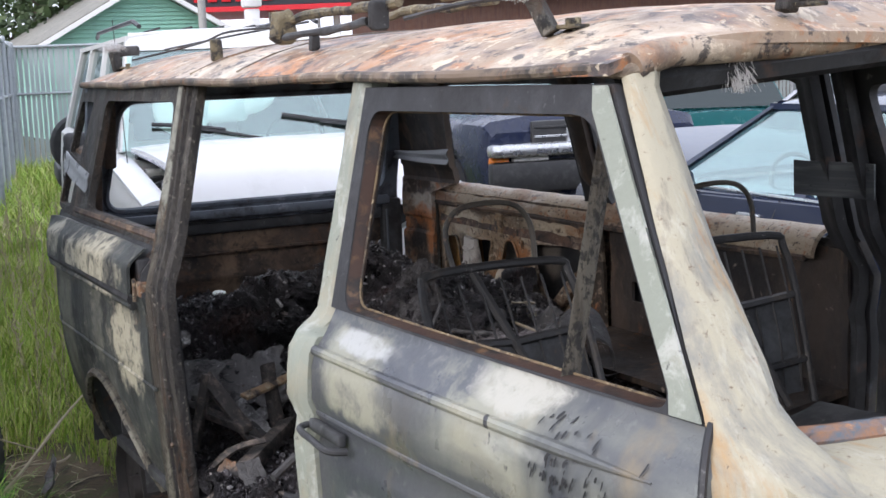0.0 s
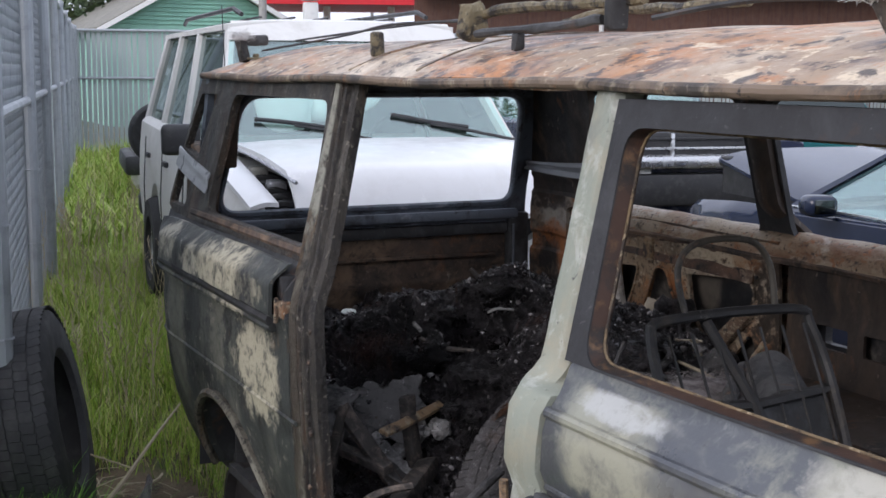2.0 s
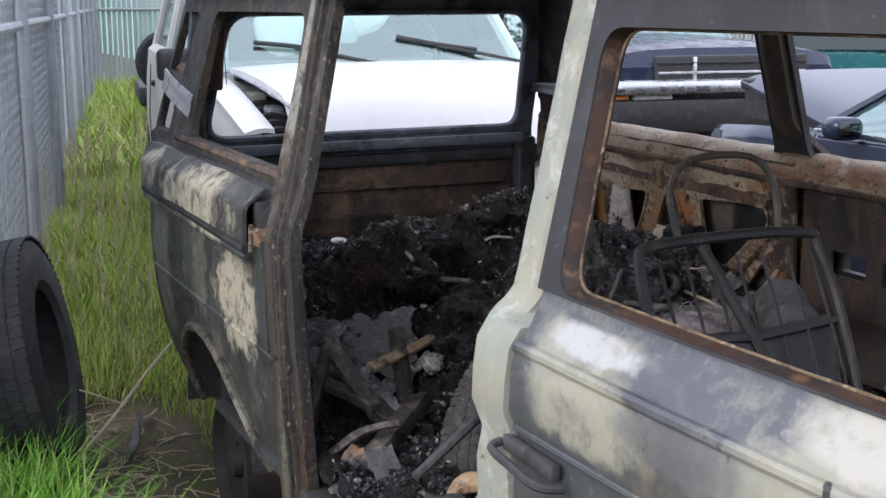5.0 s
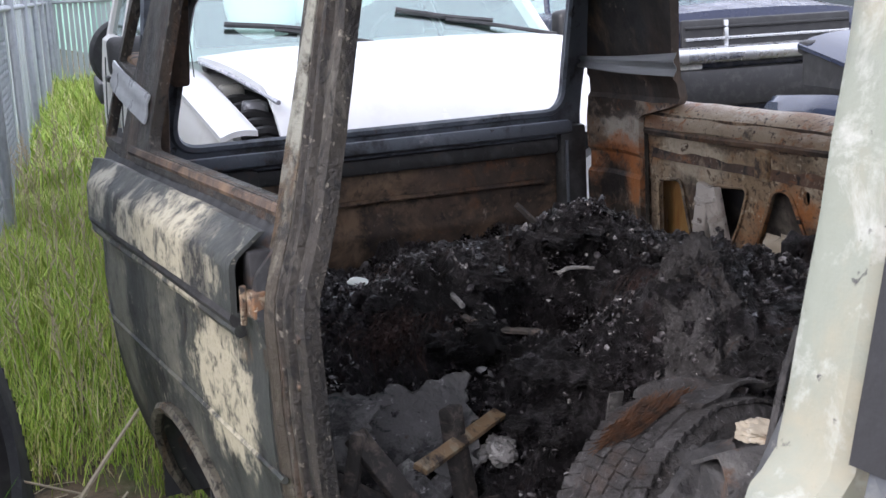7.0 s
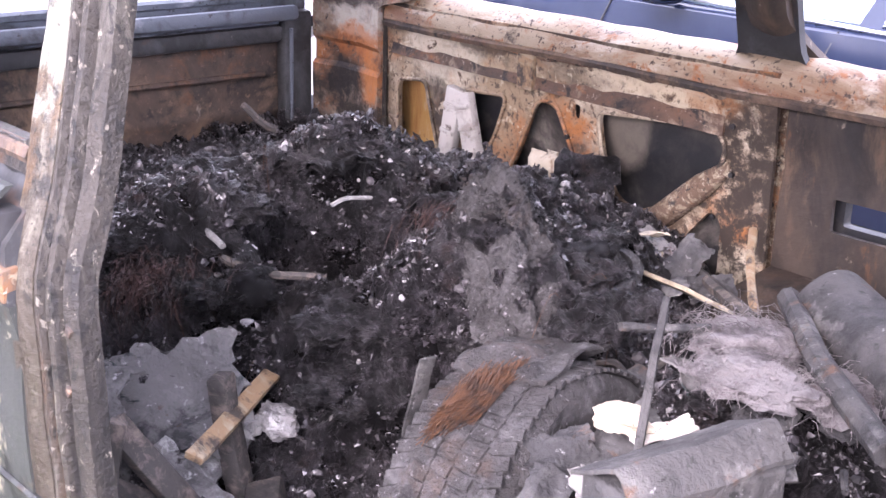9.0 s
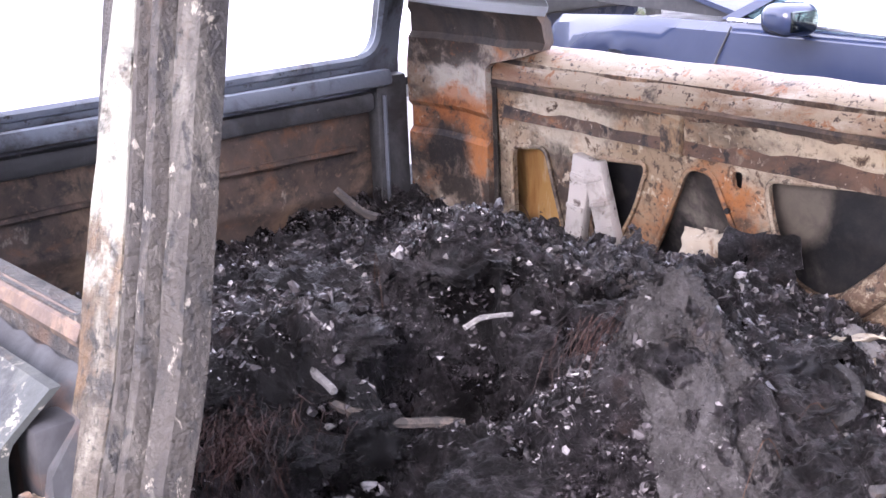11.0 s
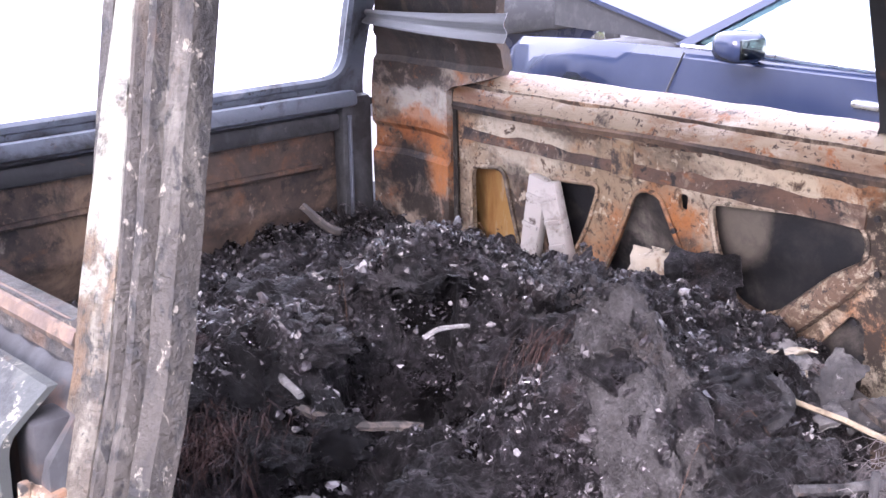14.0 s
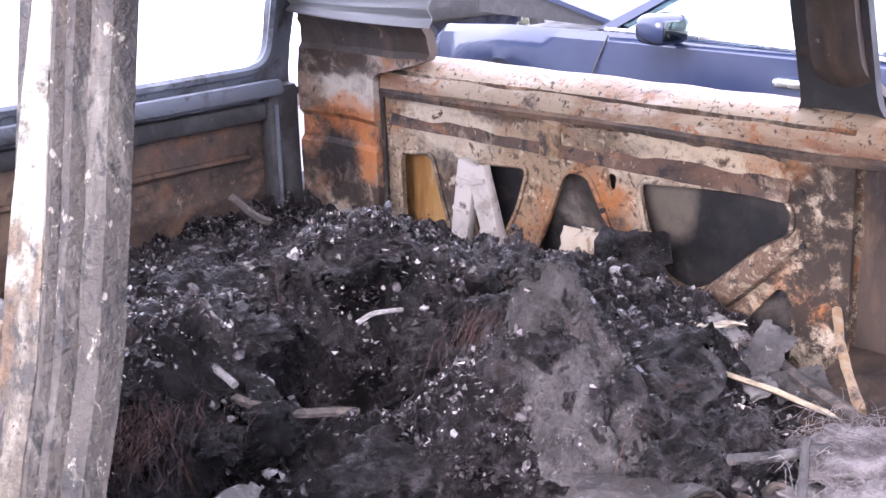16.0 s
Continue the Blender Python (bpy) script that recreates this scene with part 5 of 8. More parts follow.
# leaning tyre
def tyre(name, R, r, w, m, mat, label, lugs=44, category="tyre", proud=0.012, gap=0.84):
    t = thing(name, label, category)
    prof = [(r, -w * 0.42), (r + 0.03, -w * 0.5), (R * 0.9, -w * 0.5), (R * 0.97, -w * 0.44), (R, -w * 0.3), (R * 1.0, w * 0.3), (R * 0.97, w * 0.44), (R * 0.9, w * 0.5), (r + 0.03, w * 0.5), (r, w * 0.42), (r + 0.02, w * 0.40), (R * 0.93, w * 0.36), (R * 0.93, -w * 0.36), (r + 0.02, -w * 0.40)]
    part("carcass", lathe(prof, 48, m), mat, t)
    tb = bmesh.new()
    for k in range(lugs):
        a = 2 * math.pi * k / lugs
        for j, yy in enumerate((-0.38, -0.19, 0.0, 0.19, 0.38)):
            b = a + (0.5 if j % 2 else 0) * 2 * math.pi / lugs
            mm = m @ Matrix.Rotation(b, 4, "Y") @ pose(R + proud * 0.17, yy * w, 0, 12 if j in (0, 4) else -8, 0, 0)
            bl = block((proud, w * 0.165, 2 * math.pi * R / lugs * gap), mm)
            me = bpy.data.meshes.new("tmp")
            bl.to_mesh(me)
            bl.free()
            tb.from_mesh(me)
            bpy.data.meshes.remove(me)
    part("tread", rough_up(tb, proud * 0.25, 30), mat, t, "", False)
    return t


tyre("worn_tyre", 0.43, 0.24, 0.26, pose(0.18, -0.50, 0.46, 10, 0, -17), "rubber", "worn black truck tyre leaning against the slatted fence", 72, proud=0.007, gap=0.95)
br = thing("dead_branch", "pale dead branch lying on the dirt beside the van", "branch")
part("stem", tube(bent([(0.35, -0.45, 0.02), (0.12, -0.22, 0.12), (-0.15, 0.02, 0.26), (-0.5, 0.22, 0.30)], 5), [0.012 - 0.0005 * k for k in range(16)], 6), "dry", br)
part("twig", tube(bent([(0.05, -0.18, 0.14), (-0.05, -0.02, 0.10), (-0.2, 0.06, 0.08)], 4), 0.006, 5), "dry", br)
part("twig", tube(bent([(0.2, -0.3, 0.08), (0.5, -0.32, 0.05), (0.85, -0.12, 0.03)], 4), 0.006, 5), "dry", br)
part("twig", tube(bent([(0.0, -0.1, 0.18), (0.02, -0.3, 0.28)], 4), 0.004, 5), "dry", br)
tw = bmesh.new()
for _ in range(150):
    x, y = rnd.gauss(0.25, 0.45), rnd.gauss(-0.18, 0.16)
    a, L = rnd.uniform(0, 6.28), rnd.uniform(0.04, 0.22)
    z = ground_z(x, y) + 0.008
    tube([(x, y, z), (x + math.cos(a) * L * 0.5, y + math.sin(a) * L * 0.5, z + 0.012), (x + math.cos(a + 0.2) * L, y + math.sin(a + 0.2) * L, z)], rnd.uniform(0.001, 0.003), 4, tw)
stuff("dry_twigs", tw, "dry", "dry twigs and stalks lying on the bare dirt", "twigs")
rag = thing("white_rag", "crumpled white rag caught in the branch", "rag")
part("cloth", rough_up(sheet(lambda u, v: (0.15 + 0.14 * u - 0.05 * v, -0.14 + 0.06 * v, 0.03 + 0.14 * v + 0.02 * math.sin(8 * u)), 8, 8, (0.006, 0, 0)), 0.03, 14), "fluff", rag)

# ---------------------------------------------------------------- parked vehicles
def loft(stations):
    """A car body: stations of (x, half width, bottom, shoulder, top)."""
    bm = bmesh.new()
    rings = []
    for x, w, zb, zs, zt in stations:
        half = [(0.86 * w, zb), (0.97 * w, zb + 0.06), (w, lerp(zb, zs, 0.45)), (0.99 * w, lerp(zb, zs, 0.75)), (0.965 * w, zs - 0.03), (0.92 * w, zs), (0.6 * w, lerp(zs, zt, 0.75)), (0.25 * w, zt)]
        ring = [(-y, z) for y, z in half] + [(y, z) for y, z in reversed(half)]
        rings.append([bm.verts.new((x, y, z)) for y, z in ring])
    for a, b in zip(rings, rings[1:]):
        for k in range(len(a) - 1):
            bm.faces.new([a[k], a[k + 1], b[k + 1], b[k]])
    bm.faces.new(rings[0])
    bm.faces.new(rings[-1])
    return bm


def car_wheel(parent, x, y, r=0.34, w=0.22):
    side = 1 if y > 0 else -1
    t = part("wheel", lathe([(r * 0.62, -w / 2), (r * 0.94, -w / 2), (r, -w * 0.34), (r, w * 0.34), (r * 0.94, w / 2), (r * 0.62, w / 2)], 28, pose(x, y, r)), "rubber", parent)
    part("rim", lathe([(0.001, w * 0.30), (r * 0.2, w * 0.34), (r * 0.5, w * 0.2), (r * 0.63, w * 0.36), (r * 0.63, -w * 0.3), (0.001, -w * 0.1)], 24, pose(x, y, r) @ (Matrix() if side > 0 else pose(0, 0, 0, 0, 0, 180))), "chrome", t)


def greenhouse(parent, paint, xb0, xb1, wb, zb, xr0, xr1, wr, zr, posts, glassmat="pane", crown=0.05, frontglass="pane"):
    """Roof, pillars and panes over a belt line. posts: fractions along the side where a pillar stands, with its width."""
    def edge(t, h, s):
        x = lerp(lerp(xb0, xb1, t), lerp(xr0, xr1, t), h)
        return Vector((x, s * lerp(wb, wr, h), lerp(zb, zr, h)))
    part("roof", sheet(lambda u, v: (lerp(xr0 - 0.03, xr1 + 0.03, u), lerp(-wr, wr, v) * 1.03, zr + crown * (1 - (2 * v - 1) ** 4) * (1 - 0.6 * (2 * u - 1) ** 6)), 14, 12, (0, 0, -0.03)), paint, parent)
    for s in (-1, 1):
        for t, w in posts:
            dt = w / 2
            part("pillar", sheet(lambda u, v: edge(min(max(t + dt * (2 * u - 1), 0), 1), v, s) + Vector((0, s * 0.012, 0)), 3, 6, (0, -s * 0.04, 0)), paint, parent)
        for (t0, w0), (t1, w1) in zip(posts, posts[1:]):
            g = part("side_window", sheet(lambda u, v: edge(lerp(t0, t1, u), lerp(0.0, 1.0, v), s) + Vector((0, -s * 0.012, 0)), 4, 4, (0, -s * 0.005, 0)), glassmat, parent)
            g.visible_shadow = False
    part("windscreen_header", sheet(lambda u, v: edge(1, lerp(0.86, 1.03, v), 1).lerp(edge(1, lerp(0.86, 1.03, v), -1), u) + Vector((0.012 + 0.05 * (1 - (2 * u - 1) ** 2), 0, 0)), 10, 3, (-0.006, 0, 0)), paint, parent)
    for t, m, nm in ((1, frontglass, "windscreen"), (0, glassmat, "rear_window")):
        bow = 0.05 if t else -0.05
        g = part(nm, sheet(lambda u, v: edge(t, v, 1).lerp(edge(t, v, -1), u) + Vector((bow * (1 - (2 * u - 1) ** 2), 0, 0)), 10, 6, (0.005, 0, 0)), m, parent)
        g.visible_shadow = False
    return edge


def cabin(parent, x0, x1, w, z0, z1, fx):
    """Seats and dash inside."""
    part("cabin_floor", block((x1 - x0, 2 * w, 0.06), pose((x0 + x1) / 2, 0, z0), 0.01), "cabin", parent)
    part("dash", block((0.35, 2 * w - 0.06, 0.22), pose(x1 - 0.2, 0, z1 - 0.12), 0.06), "cabin", parent)
    for y in (-w * 0.45, w * 0.45):
        part("seat_back", block((0.16, 0.5, 0.75), pose(fx, y, z0 + 0.55, 0, -12, 0), 0.06, seg=3), "cabin", parent)
        part("headrest", block((0.10, 0.28, 0.2), pose(fx - 0.1, y, z0 + 1.02, 0, -12, 0), 0.04, seg=3), "cabin", parent)
    part("steering_wheel", tube([(x1 - 0.55 + 0.06 * math.sin(a), w * 0.45 + 0.18 * math.cos(a), z1 - 0.02 + 0.17 * math.sin(a)) for a in [2 * math.pi * k / 20 for k in range(20)]], 0.014, 6, closed=True), "blackplastic", parent)


def arch_line(x, centres, r, z0):
    z = z0
    for c in centres:
        if abs(x - c) < r:
            z = max(z, math.sqrt(r * r - (x - c) ** 2) + 0.33)
    return z


def xs(a, b, n):
    return [lerp(a, b, k / n) for k in range(n + 1)]


# white suv with popped bonnet, nose close behind the van
suv = thing("white_suv", "white off-road wagon with popped bonnet, deployed airbags and dusty paint", "car")
suv.matrix_basis = Matrix.Translation((-1.20, 1.47, 0.2)) @ Matrix.Rotation(radians(-7), 4, "Z")
WC = (0.42, -2.45)
part("body", loft([(x, along([(-3.65, 0.80), (-3.4, 0.88), (-2, 0.90), (0.3, 0.90), (0.75, 0.84), (0.93, 0.72)], x), arch_line(x, WC, 0.42, 0.30), along([(-3.65, 1.24), (0, 1.19), (0.14, 1.13), (0.5, 1.06), (0.93, 0.88)], x), along([(-3.65, 1.24), (-0.05, 1.19), (0.08, 0.90), (0.93, 0.70)], x)) for x in xs(-3.65, 0.93, 60)]), "dirtywhite", suv)
edge = greenhouse(suv, "dirtywhite", -3.55, 0.0, 0.80, 1.20, -3.35, -0.66, 0.64, 1.84, [(0.02, 0.05), (0.30, 0.035), (0.60, 0.035), (0.985, 0.03)], "darkpane")
hood = sheet(lambda u, v: (lerp(0.0, 1.02, u) - 0.04 * (2 * v - 1) ** 6 * u, lerp(-0.755 + 0.13 * u, 0.80 - 0.06 * u, v), 1.215 + 0.012 * math.sin(math.pi * u) - 0.115 * u ** 1.4 - 0.24 * step(0.80, 1.08, u) + 0.022 * (1 - (2 * v - 1) ** 4)), 26, 18, (0, 0, -0.022))
part("bonnet", hood, "whitecar", suv, "white popped bonnet")
part("bonnet_edge", tube([(lerp(0.02, 0.92, k / 8), -0.752 + 0.13 * lerp(0.02, 0.95, k / 8), 1.195 - 0.115 * lerp(0.02, 0.95, k / 8) ** 1.4) for k in range(9)], 0.009, 6), "silvercar", suv)
for s in (-1, 1):
    part("fender_top", sheet(lambda u, v: (lerp(-0.06, 0.88, u), s * (lerp(0.89, 0.76, v) - 0.06 * u * u), lerp(1.15, 1.165, v) - 0.17 * u ** 1.6 + 0.012 * math.sin(math.pi * v)), 12, 6, (0, 0, -0.02)), "whitecar", suv, "white front wing")
part("engine_bay", rough_up(block((0.82, 1.46, 0.30), pose(0.46, 0, 0.85, 0, 10, 0), 0.03), 0.03, 7), "blackplastic", suv)
for k in range(6):
    part("engine_hose", tube(bent([(0.06 + 0.13 * k, -0.72, 1.05 - 0.02 * k), (0.16 + 0.12 * k, -0.64, 1.08 - 0.02 * k), (0.24 + 0.1 * k, -0.5, 1.02 - 0.02 * k)], 4), 0.018, 6), "blackplastic", suv)
part("fluid_tank", block((0.12, 0.10, 0.08), pose(0.16, -0.66, 1.07), 0.02, seg=3), "clearlamp", suv)
part("fluid_tank", block((0.14, 0.09, 0.08), pose(0.42, -0.62, 1.02), 0.02, seg=3), "silvercar", suv)
part("cowl_panel", block((0.10, 1.46, 0.04), pose(-0.01, 0, 1.17), 0.012), "blackplastic", suv)
cabin(suv, -3.2, -0.1, 0.74, 0.5, 1.20, -1.1)
for y0, reach in ((-0.62, 0.40), (0.12, 0.42)):
    wp = part("wiper", tube(bent([(0.05, y0 + 0.92 * reach + 0.30, 1.215), (-0.02, y0 + 0.55 * reach + 0.16, 1.275), (-0.05, y0 + 0.5 * reach, 1.305)], 4), 0.009, 6), "blackplastic", suv)
    part("wiper_blade", tube(bent([(-0.035, y0 + reach, 1.285), (-0.06, y0 + 0.5 * reach, 1.315), (-0.09, y0, 1.335 + 0.02 * (y0 > 0))], 4), 0.012, 5), "blackplastic", wp)
for y, z, r in ((-0.40, 1.38, 0.15), (-0.16, 1.40, 0.12), (0.02, 1.46, 0.10)):
    b = bmesh.new()
    bmesh.ops.create_icosphere(b, subdivisions=3, radius=r, matrix=pose(-0.33, y, z) @ Matrix.Diagonal((0.75, 1.25, 0.95, 1)))
    part("airbag", rough_up(b, 0.06, 6, y), "airbag", suv, "deployed white airbag")
for s in (-1, 1):
    part("door_mirror", block((0.10, 0.20, 0.16), pose(-0.17, s * 0.99, 1.23, 0, 0, 8 * s), 0.03, seg=3), "blackplastic", suv)
    part("roof_rail", tube([(-3.1, s * 0.55, 1.91), (-2.9, s * 0.56, 1.94), (-1.0, s * 0.56, 1.94), (-0.8, s * 0.55, 1.90)], 0.014, 6), "blackplastic", suv)
    for xg in (-0.75, -1.75, -2.7):
        part("door_gap", tube([(xg, s * 0.912, 0.45), (xg, s * 0.915, 0.8), (xg, s * 0.895, 1.12)], 0.005, 4), "blackplastic", suv)
    for xh in (-1.6, -2.55):
        part("door_handle", block((0.16, 0.03, 0.035), pose(xh, s * 0.90, 1.0), 0.01), "blackplastic", suv)
    for xw in WC:
        car_wheel(suv, xw, s * 0.80, 0.36, 0.24)
for k in range(5):
    part("roof_rib", tube([(-2.9, -0.4 + 0.2 * k, 1.892), (-1.0, -0.4 + 0.2 * k, 1.895)], 0.008, 4), "blackplastic", suv)
part("antenna", tube([(0.2, -0.8, 1.08), (0.15, -0.82, 1.9)], 0.003, 4), "blackplastic", suv)
part("rear_bumper", block((0.20, 1.7, 0.20), pose(-3.72, 0, 0.55), 0.05), "blackplastic", suv)
part("front_bumper", block((0.16, 1.6, 0.2), pose(0.93, 0, 0.52), 0.05), "blackplastic", suv)

# off-roader further back with a spare wheel
jeep = thing("white_compact", "white compact car with a black bumper poking out behind the wagon", "car")
jeep.matrix_basis = Matrix.Translation((-9.3, 4.05, 0.2)) @ Matrix.Rotation(LOT - math.pi / 2, 4, "Z")
part("body", loft([(x, along([(-2.1, 0.72), (1.5, 0.80), (2.0, 0.70)], x), arch_line(x, (1.25, -1.3), 0.36, 0.28), along([(-2.1, 0.9), (0.6, 0.95), (2.0, 0.78)], x), along([(-2.1, 0.9), (0.6, 1.0), (2.0, 0.82)], x)) for x in xs(-2.1, 2.0, 40)]), "dirtywhite", jeep)
greenhouse(jeep, "dirtywhite", -1.9, 0.7, 0.74, 0.96, -1.6, 0.0, 0.6, 1.40, [(0.02, 0.06), (0.5, 0.05), (0.98, 0.05)], "darkpane", frontglass="darkpane")
for s in (-1, 1):
    for xw in (1.25, -1.3):
        car_wheel(jeep, xw, s * 0.70, 0.32, 0.2)
part("bumper", block((0.22, 1.5, 0.22), pose(2.02, 0, 0.55), 0.05), "blackplastic", jeep)
part("headlamp", block((0.06, 0.3, 0.14), pose(1.98, 0.5, 0.76), 0.03), "clearlamp", jeep)
part("headlamp", block((0.06, 0.3, 0.14), pose(1.98, -0.5, 0.76), 0.03), "clearlamp", jeep)
sm = pose(-3.80, -0.66, 1.08, 0, 0, 90)
sw = part("spare_tyre", lathe([(0.14, -0.09), (0.23, -0.10), (0.25, -0.06), (0.25, 0.06), (0.23, 0.10), (0.14, 0.09)], 32, sm), "rubber", suv, "spare tyre on the tailgate")
part("spare_rim", lathe([(0.001, 0.02), (0.13, 0.06), (0.14, 0.085), (0.14, -0.08), (0.001, -0.05)], 24, sm), "chrome", sw)

# navy pickup facing the van
truck = thing("navy_pickup", "navy pickup with dull chrome bumper and amber indicator", "car")
truck.matrix_basis = Matrix.Translation((-2.69, 4.74, 0.27)) @ Matrix.Rotation(LOT, 4, "Z")
part("body", loft([(x, along([(-4.8, 0.92), (-0.5, 0.96), (-0.1, 0.93), (0.0, 0.90)], x), arch_line(x, (-0.85, -4.0), 0.44, 0.42), along([(-4.8, 1.05), (-1.5, 1.12), (-0.05, 1.08), (0, 1.0)], x), along([(-4.8, 1.05), (-1.5, 1.20), (-0.3, 1.17), (-0.05, 1.12), (0, 1.0)], x)) for x in xs(-4.8, 0.0, 50)]), "navytruck", truck)
greenhouse(truck, "navytruck", -3.0, -1.45, 0.84, 1.12, -2.8, -1.95, 0.70, 1.68, [(0.03, 0.07), (0.97, 0.05)], "pane")
cabin(truck, -3.0, -1.5, 0.76, 0.6, 1.15, -2.4)
part("grille", block((0.05, 1.2, 0.24), pose(0.0, 0.05, 0.96), 0.02), "blackplastic", truck)
for k in range(3):
    part("grille_bar", block((0.03, 1.16, 0.018), pose(0.03, 0.05, 0.89 + 0.07 * k), 0.005), "chrome" if k == 1 else "blackplastic", truck)
part("grille_surround", block((0.03, 0.03, 0.22), pose(0.03, -0.25, 0.96), 0.005), "chrome", truck)
part("bumper", block((0.14, 1.86, 0.10), pose(0.09, 0, 0.865), 0.03), "chrome", truck, "dull cream-white bumper strip")
part("bumper_apron", block((0.12, 1.84, 0.24), pose(0.07, 0, 0.66), 0.03), "blackplastic", truck)
for s in (-1, 1):
    part("indicator", block((0.06, 0.16, 0.10), pose(0.03, s * 0.83, 0.77), 0.02), "amber", truck, "amber indicator lamp")
    part("headlamp", block((0.06, 0.30, 0.10), pose(0.05, s * 0.58, 0.77), 0.02), "clearlamp", truck)
    for xw in (-0.85, -4.0):
        car_wheel(truck, xw, s * 0.84, 0.38, 0.26)

# dark blue saloon beside the van, bonnet popped
saloon = thing("blue_saloon", "dark blue saloon with popped bonnet and chrome handles", "car")
saloon.matrix_basis = Matrix.Translation((-0.10, 4.30, 0.13)) @ Matrix.Rotation(math.pi + radians(-5), 4, "Z")
SW = (0.62, -2.15)
part("body", loft([(x, along([(-3.4, 0.74), (-3.0, 0.86), (-1, 0.90), (0.6, 0.89), (1.2, 0.80), (1.42, 0.66)], x), arch_line(x, SW, 0.36, 0.22), along([(-3.4, 0.95), (-2.4, 0.97), (-0.1, 0.945), (0.6, 0.93), (1.1, 0.89), (1.42, 0.68)], x), along([(-3.4, 0.98), (-2.4, 1.0), (-0.1, 0.96), (0.1, 0.88), (0.6, 0.80), (1.1, 0.78), (1.42, 0.64)], x)) for x in xs(-3.4, 1.42, 60)]), "bluecar", saloon)
greenhouse(saloon, "bluecar", -2.45, 0.12, 0.80, 0.95, -1.85, -0.72, 0.60, 1.40, [(0.03, 0.05), (0.50, 0.035), (0.985, 0.03)], "pane")
cabin(saloon, -2.3, 0.0, 0.72, 0.4, 0.96, -0.95)
bon = sheet(lambda u, v: (lerp(-0.02, 1.0, u), lerp(-0.76, 0.76, v) * (1 - 0.10 * u * u), 0.970 + 0.225 * u - 0.03 * u * u + 0.035 * (1 - (2 * v - 1) ** 4) - 0.02 * (2 * v - 1) ** 8), 14, 16, (0, 0, -0.02))
part("bonnet", bon, "bluecar", saloon, "popped dark blue bonnet")
part("bonnet_underside", block((0.10, 1.36, 0.07), pose(0.97, 0, 1.125), 0.025), "blackplastic", saloon)
part("engine_bay", rough_up(block((0.8, 1.2, 0.2), pose(0.45, 0, 0.78), 0.03), 0.04, 7), "blackplastic", saloon)
# black sheets fill the side gaps as the shade under the raised bonnet
for s in (-1, 1):
    part("bonnet_side_liner", sheet(lambda u, v: (lerp(0.05, 0.98, u), s * (0.735 - 0.07 * u * u), lerp(0.945, 0.955 + 0.195 * u, v)), 10, 4, (0, -s * 0.02, 0)), "blackplastic", saloon, "black sheet for the shade under the raised bonnet")
for s in (-1, 1):
    mir = part("door_mirror", block((0.15, 0.17, 0.11), pose(-0.34, s * 0.97, 1.00, 0, 0, -10 * s), 0.045, seg=4), "bluecar", saloon)
    part("mirror_glass", block((0.012, 0.105, 0.07), pose(-0.412, s * 0.985, 1.00, 0, 0, -10 * s), 0.004), "darkpane", mir)
    part("mirror_arm", tube([(-0.30, s * 0.84, 0.96), (-0.33, s * 0.95, 0.98)], 0.025, 6), "bluecar", mir)
    part("belt_moulding", tube([(lerp(0.05, -2.5, k / 8), s * (0.845 - 0.0), 0.955 + 0.006 * math.sin(k)) for k in range(9)], 0.008, 6), "chrome", saloon, "bright belt moulding")
    for xg in (0.02, -1.08):
        part("door_gap", tube(bent([(xg + 0.12, s * 0.885, 0.42), (xg + 0.08, s * 0.902, 0.7), (xg, s * 0.86, 0.935)], 4), 0.004, 4), "blackplastic", saloon)
    for xh in (-0.86, -1.95):
        part("door_handle", block((0.19, 0.03, 0.028), pose(xh, s * 0.885, 0.845), 0.01), "chrome", saloon)
    for xw in SW:
        car_wheel(saloon, xw, s * 0.78, 0.32, 0.21)

# teal and silver cars beyond
def plain_car(name, label, paint, m):
    c = thing(name, label, "car")
    c.matrix_basis = m
    part("body", loft([(x, along([(-2.2, 0.7), (-1.9, 0.84), (1.6, 0.84), (2.2, 0.66)], x), arch_line(x, (1.35, -1.3), 0.35, 0.22), along([(-2.2, 0.85), (-0.2, 0.93), (0.9, 0.93), (2.2, 0.7)], x), along([(-2.2, 0.92), (0.9, 0.98), (1.6, 0.93), (2.2, 0.72)], x)) for x in xs(-2.2, 2.2, 44)]), paint, c)
    greenhouse(c, paint, -1.7, 0.95, 0.78, 0.95, -1.1, 0.15, 0.6, 1.42, [(0.03, 0.05), (0.48, 0.04), (0.97, 0.04)], "darkpane", frontglass="darkpane")
    for s in (-1, 1):
        for xw in (1.35, -1.3):
            car_wheel(c, xw, s * 0.74, 0.32, 0.21)
    return c


plain_car("teal_hatchback", "teal saloon parked at the back of the row", "tealcar", Matrix.Translation((-8.6, 10.8, 0.2)) @ Matrix.Rotation(LOT + 2.7, 4, "Z"))
plain_car("silver_saloon", "silver saloon parked behind the blue one", "silvercar", Matrix.Translation((-2.2, 7.4, 0.2)) @ Matrix.Rotation(LOT + math.pi, 4, "Z"))

# ---------------------------------------------------------------- buildings beyond the lot
def wall_box(parent, name, mat, a, b, z0, z1, depth, label=""):
    A, B = Vector((*a, 0)), Vector((*b, 0))
    d = (B - A).normalized()
    n = Vector((-d.y, d.x, 0))
    m = Matrix.Translation((A + B) / 2 + n * depth / 2 + Vector((0, 0, (z0 + z1) / 2))) @ Matrix.Rotation(math.atan2(d.y, d.x), 4, "Z")
    return part(name, block(((B - A).length, depth, z1 - z0), m, 0.01), mat, parent, label, False)


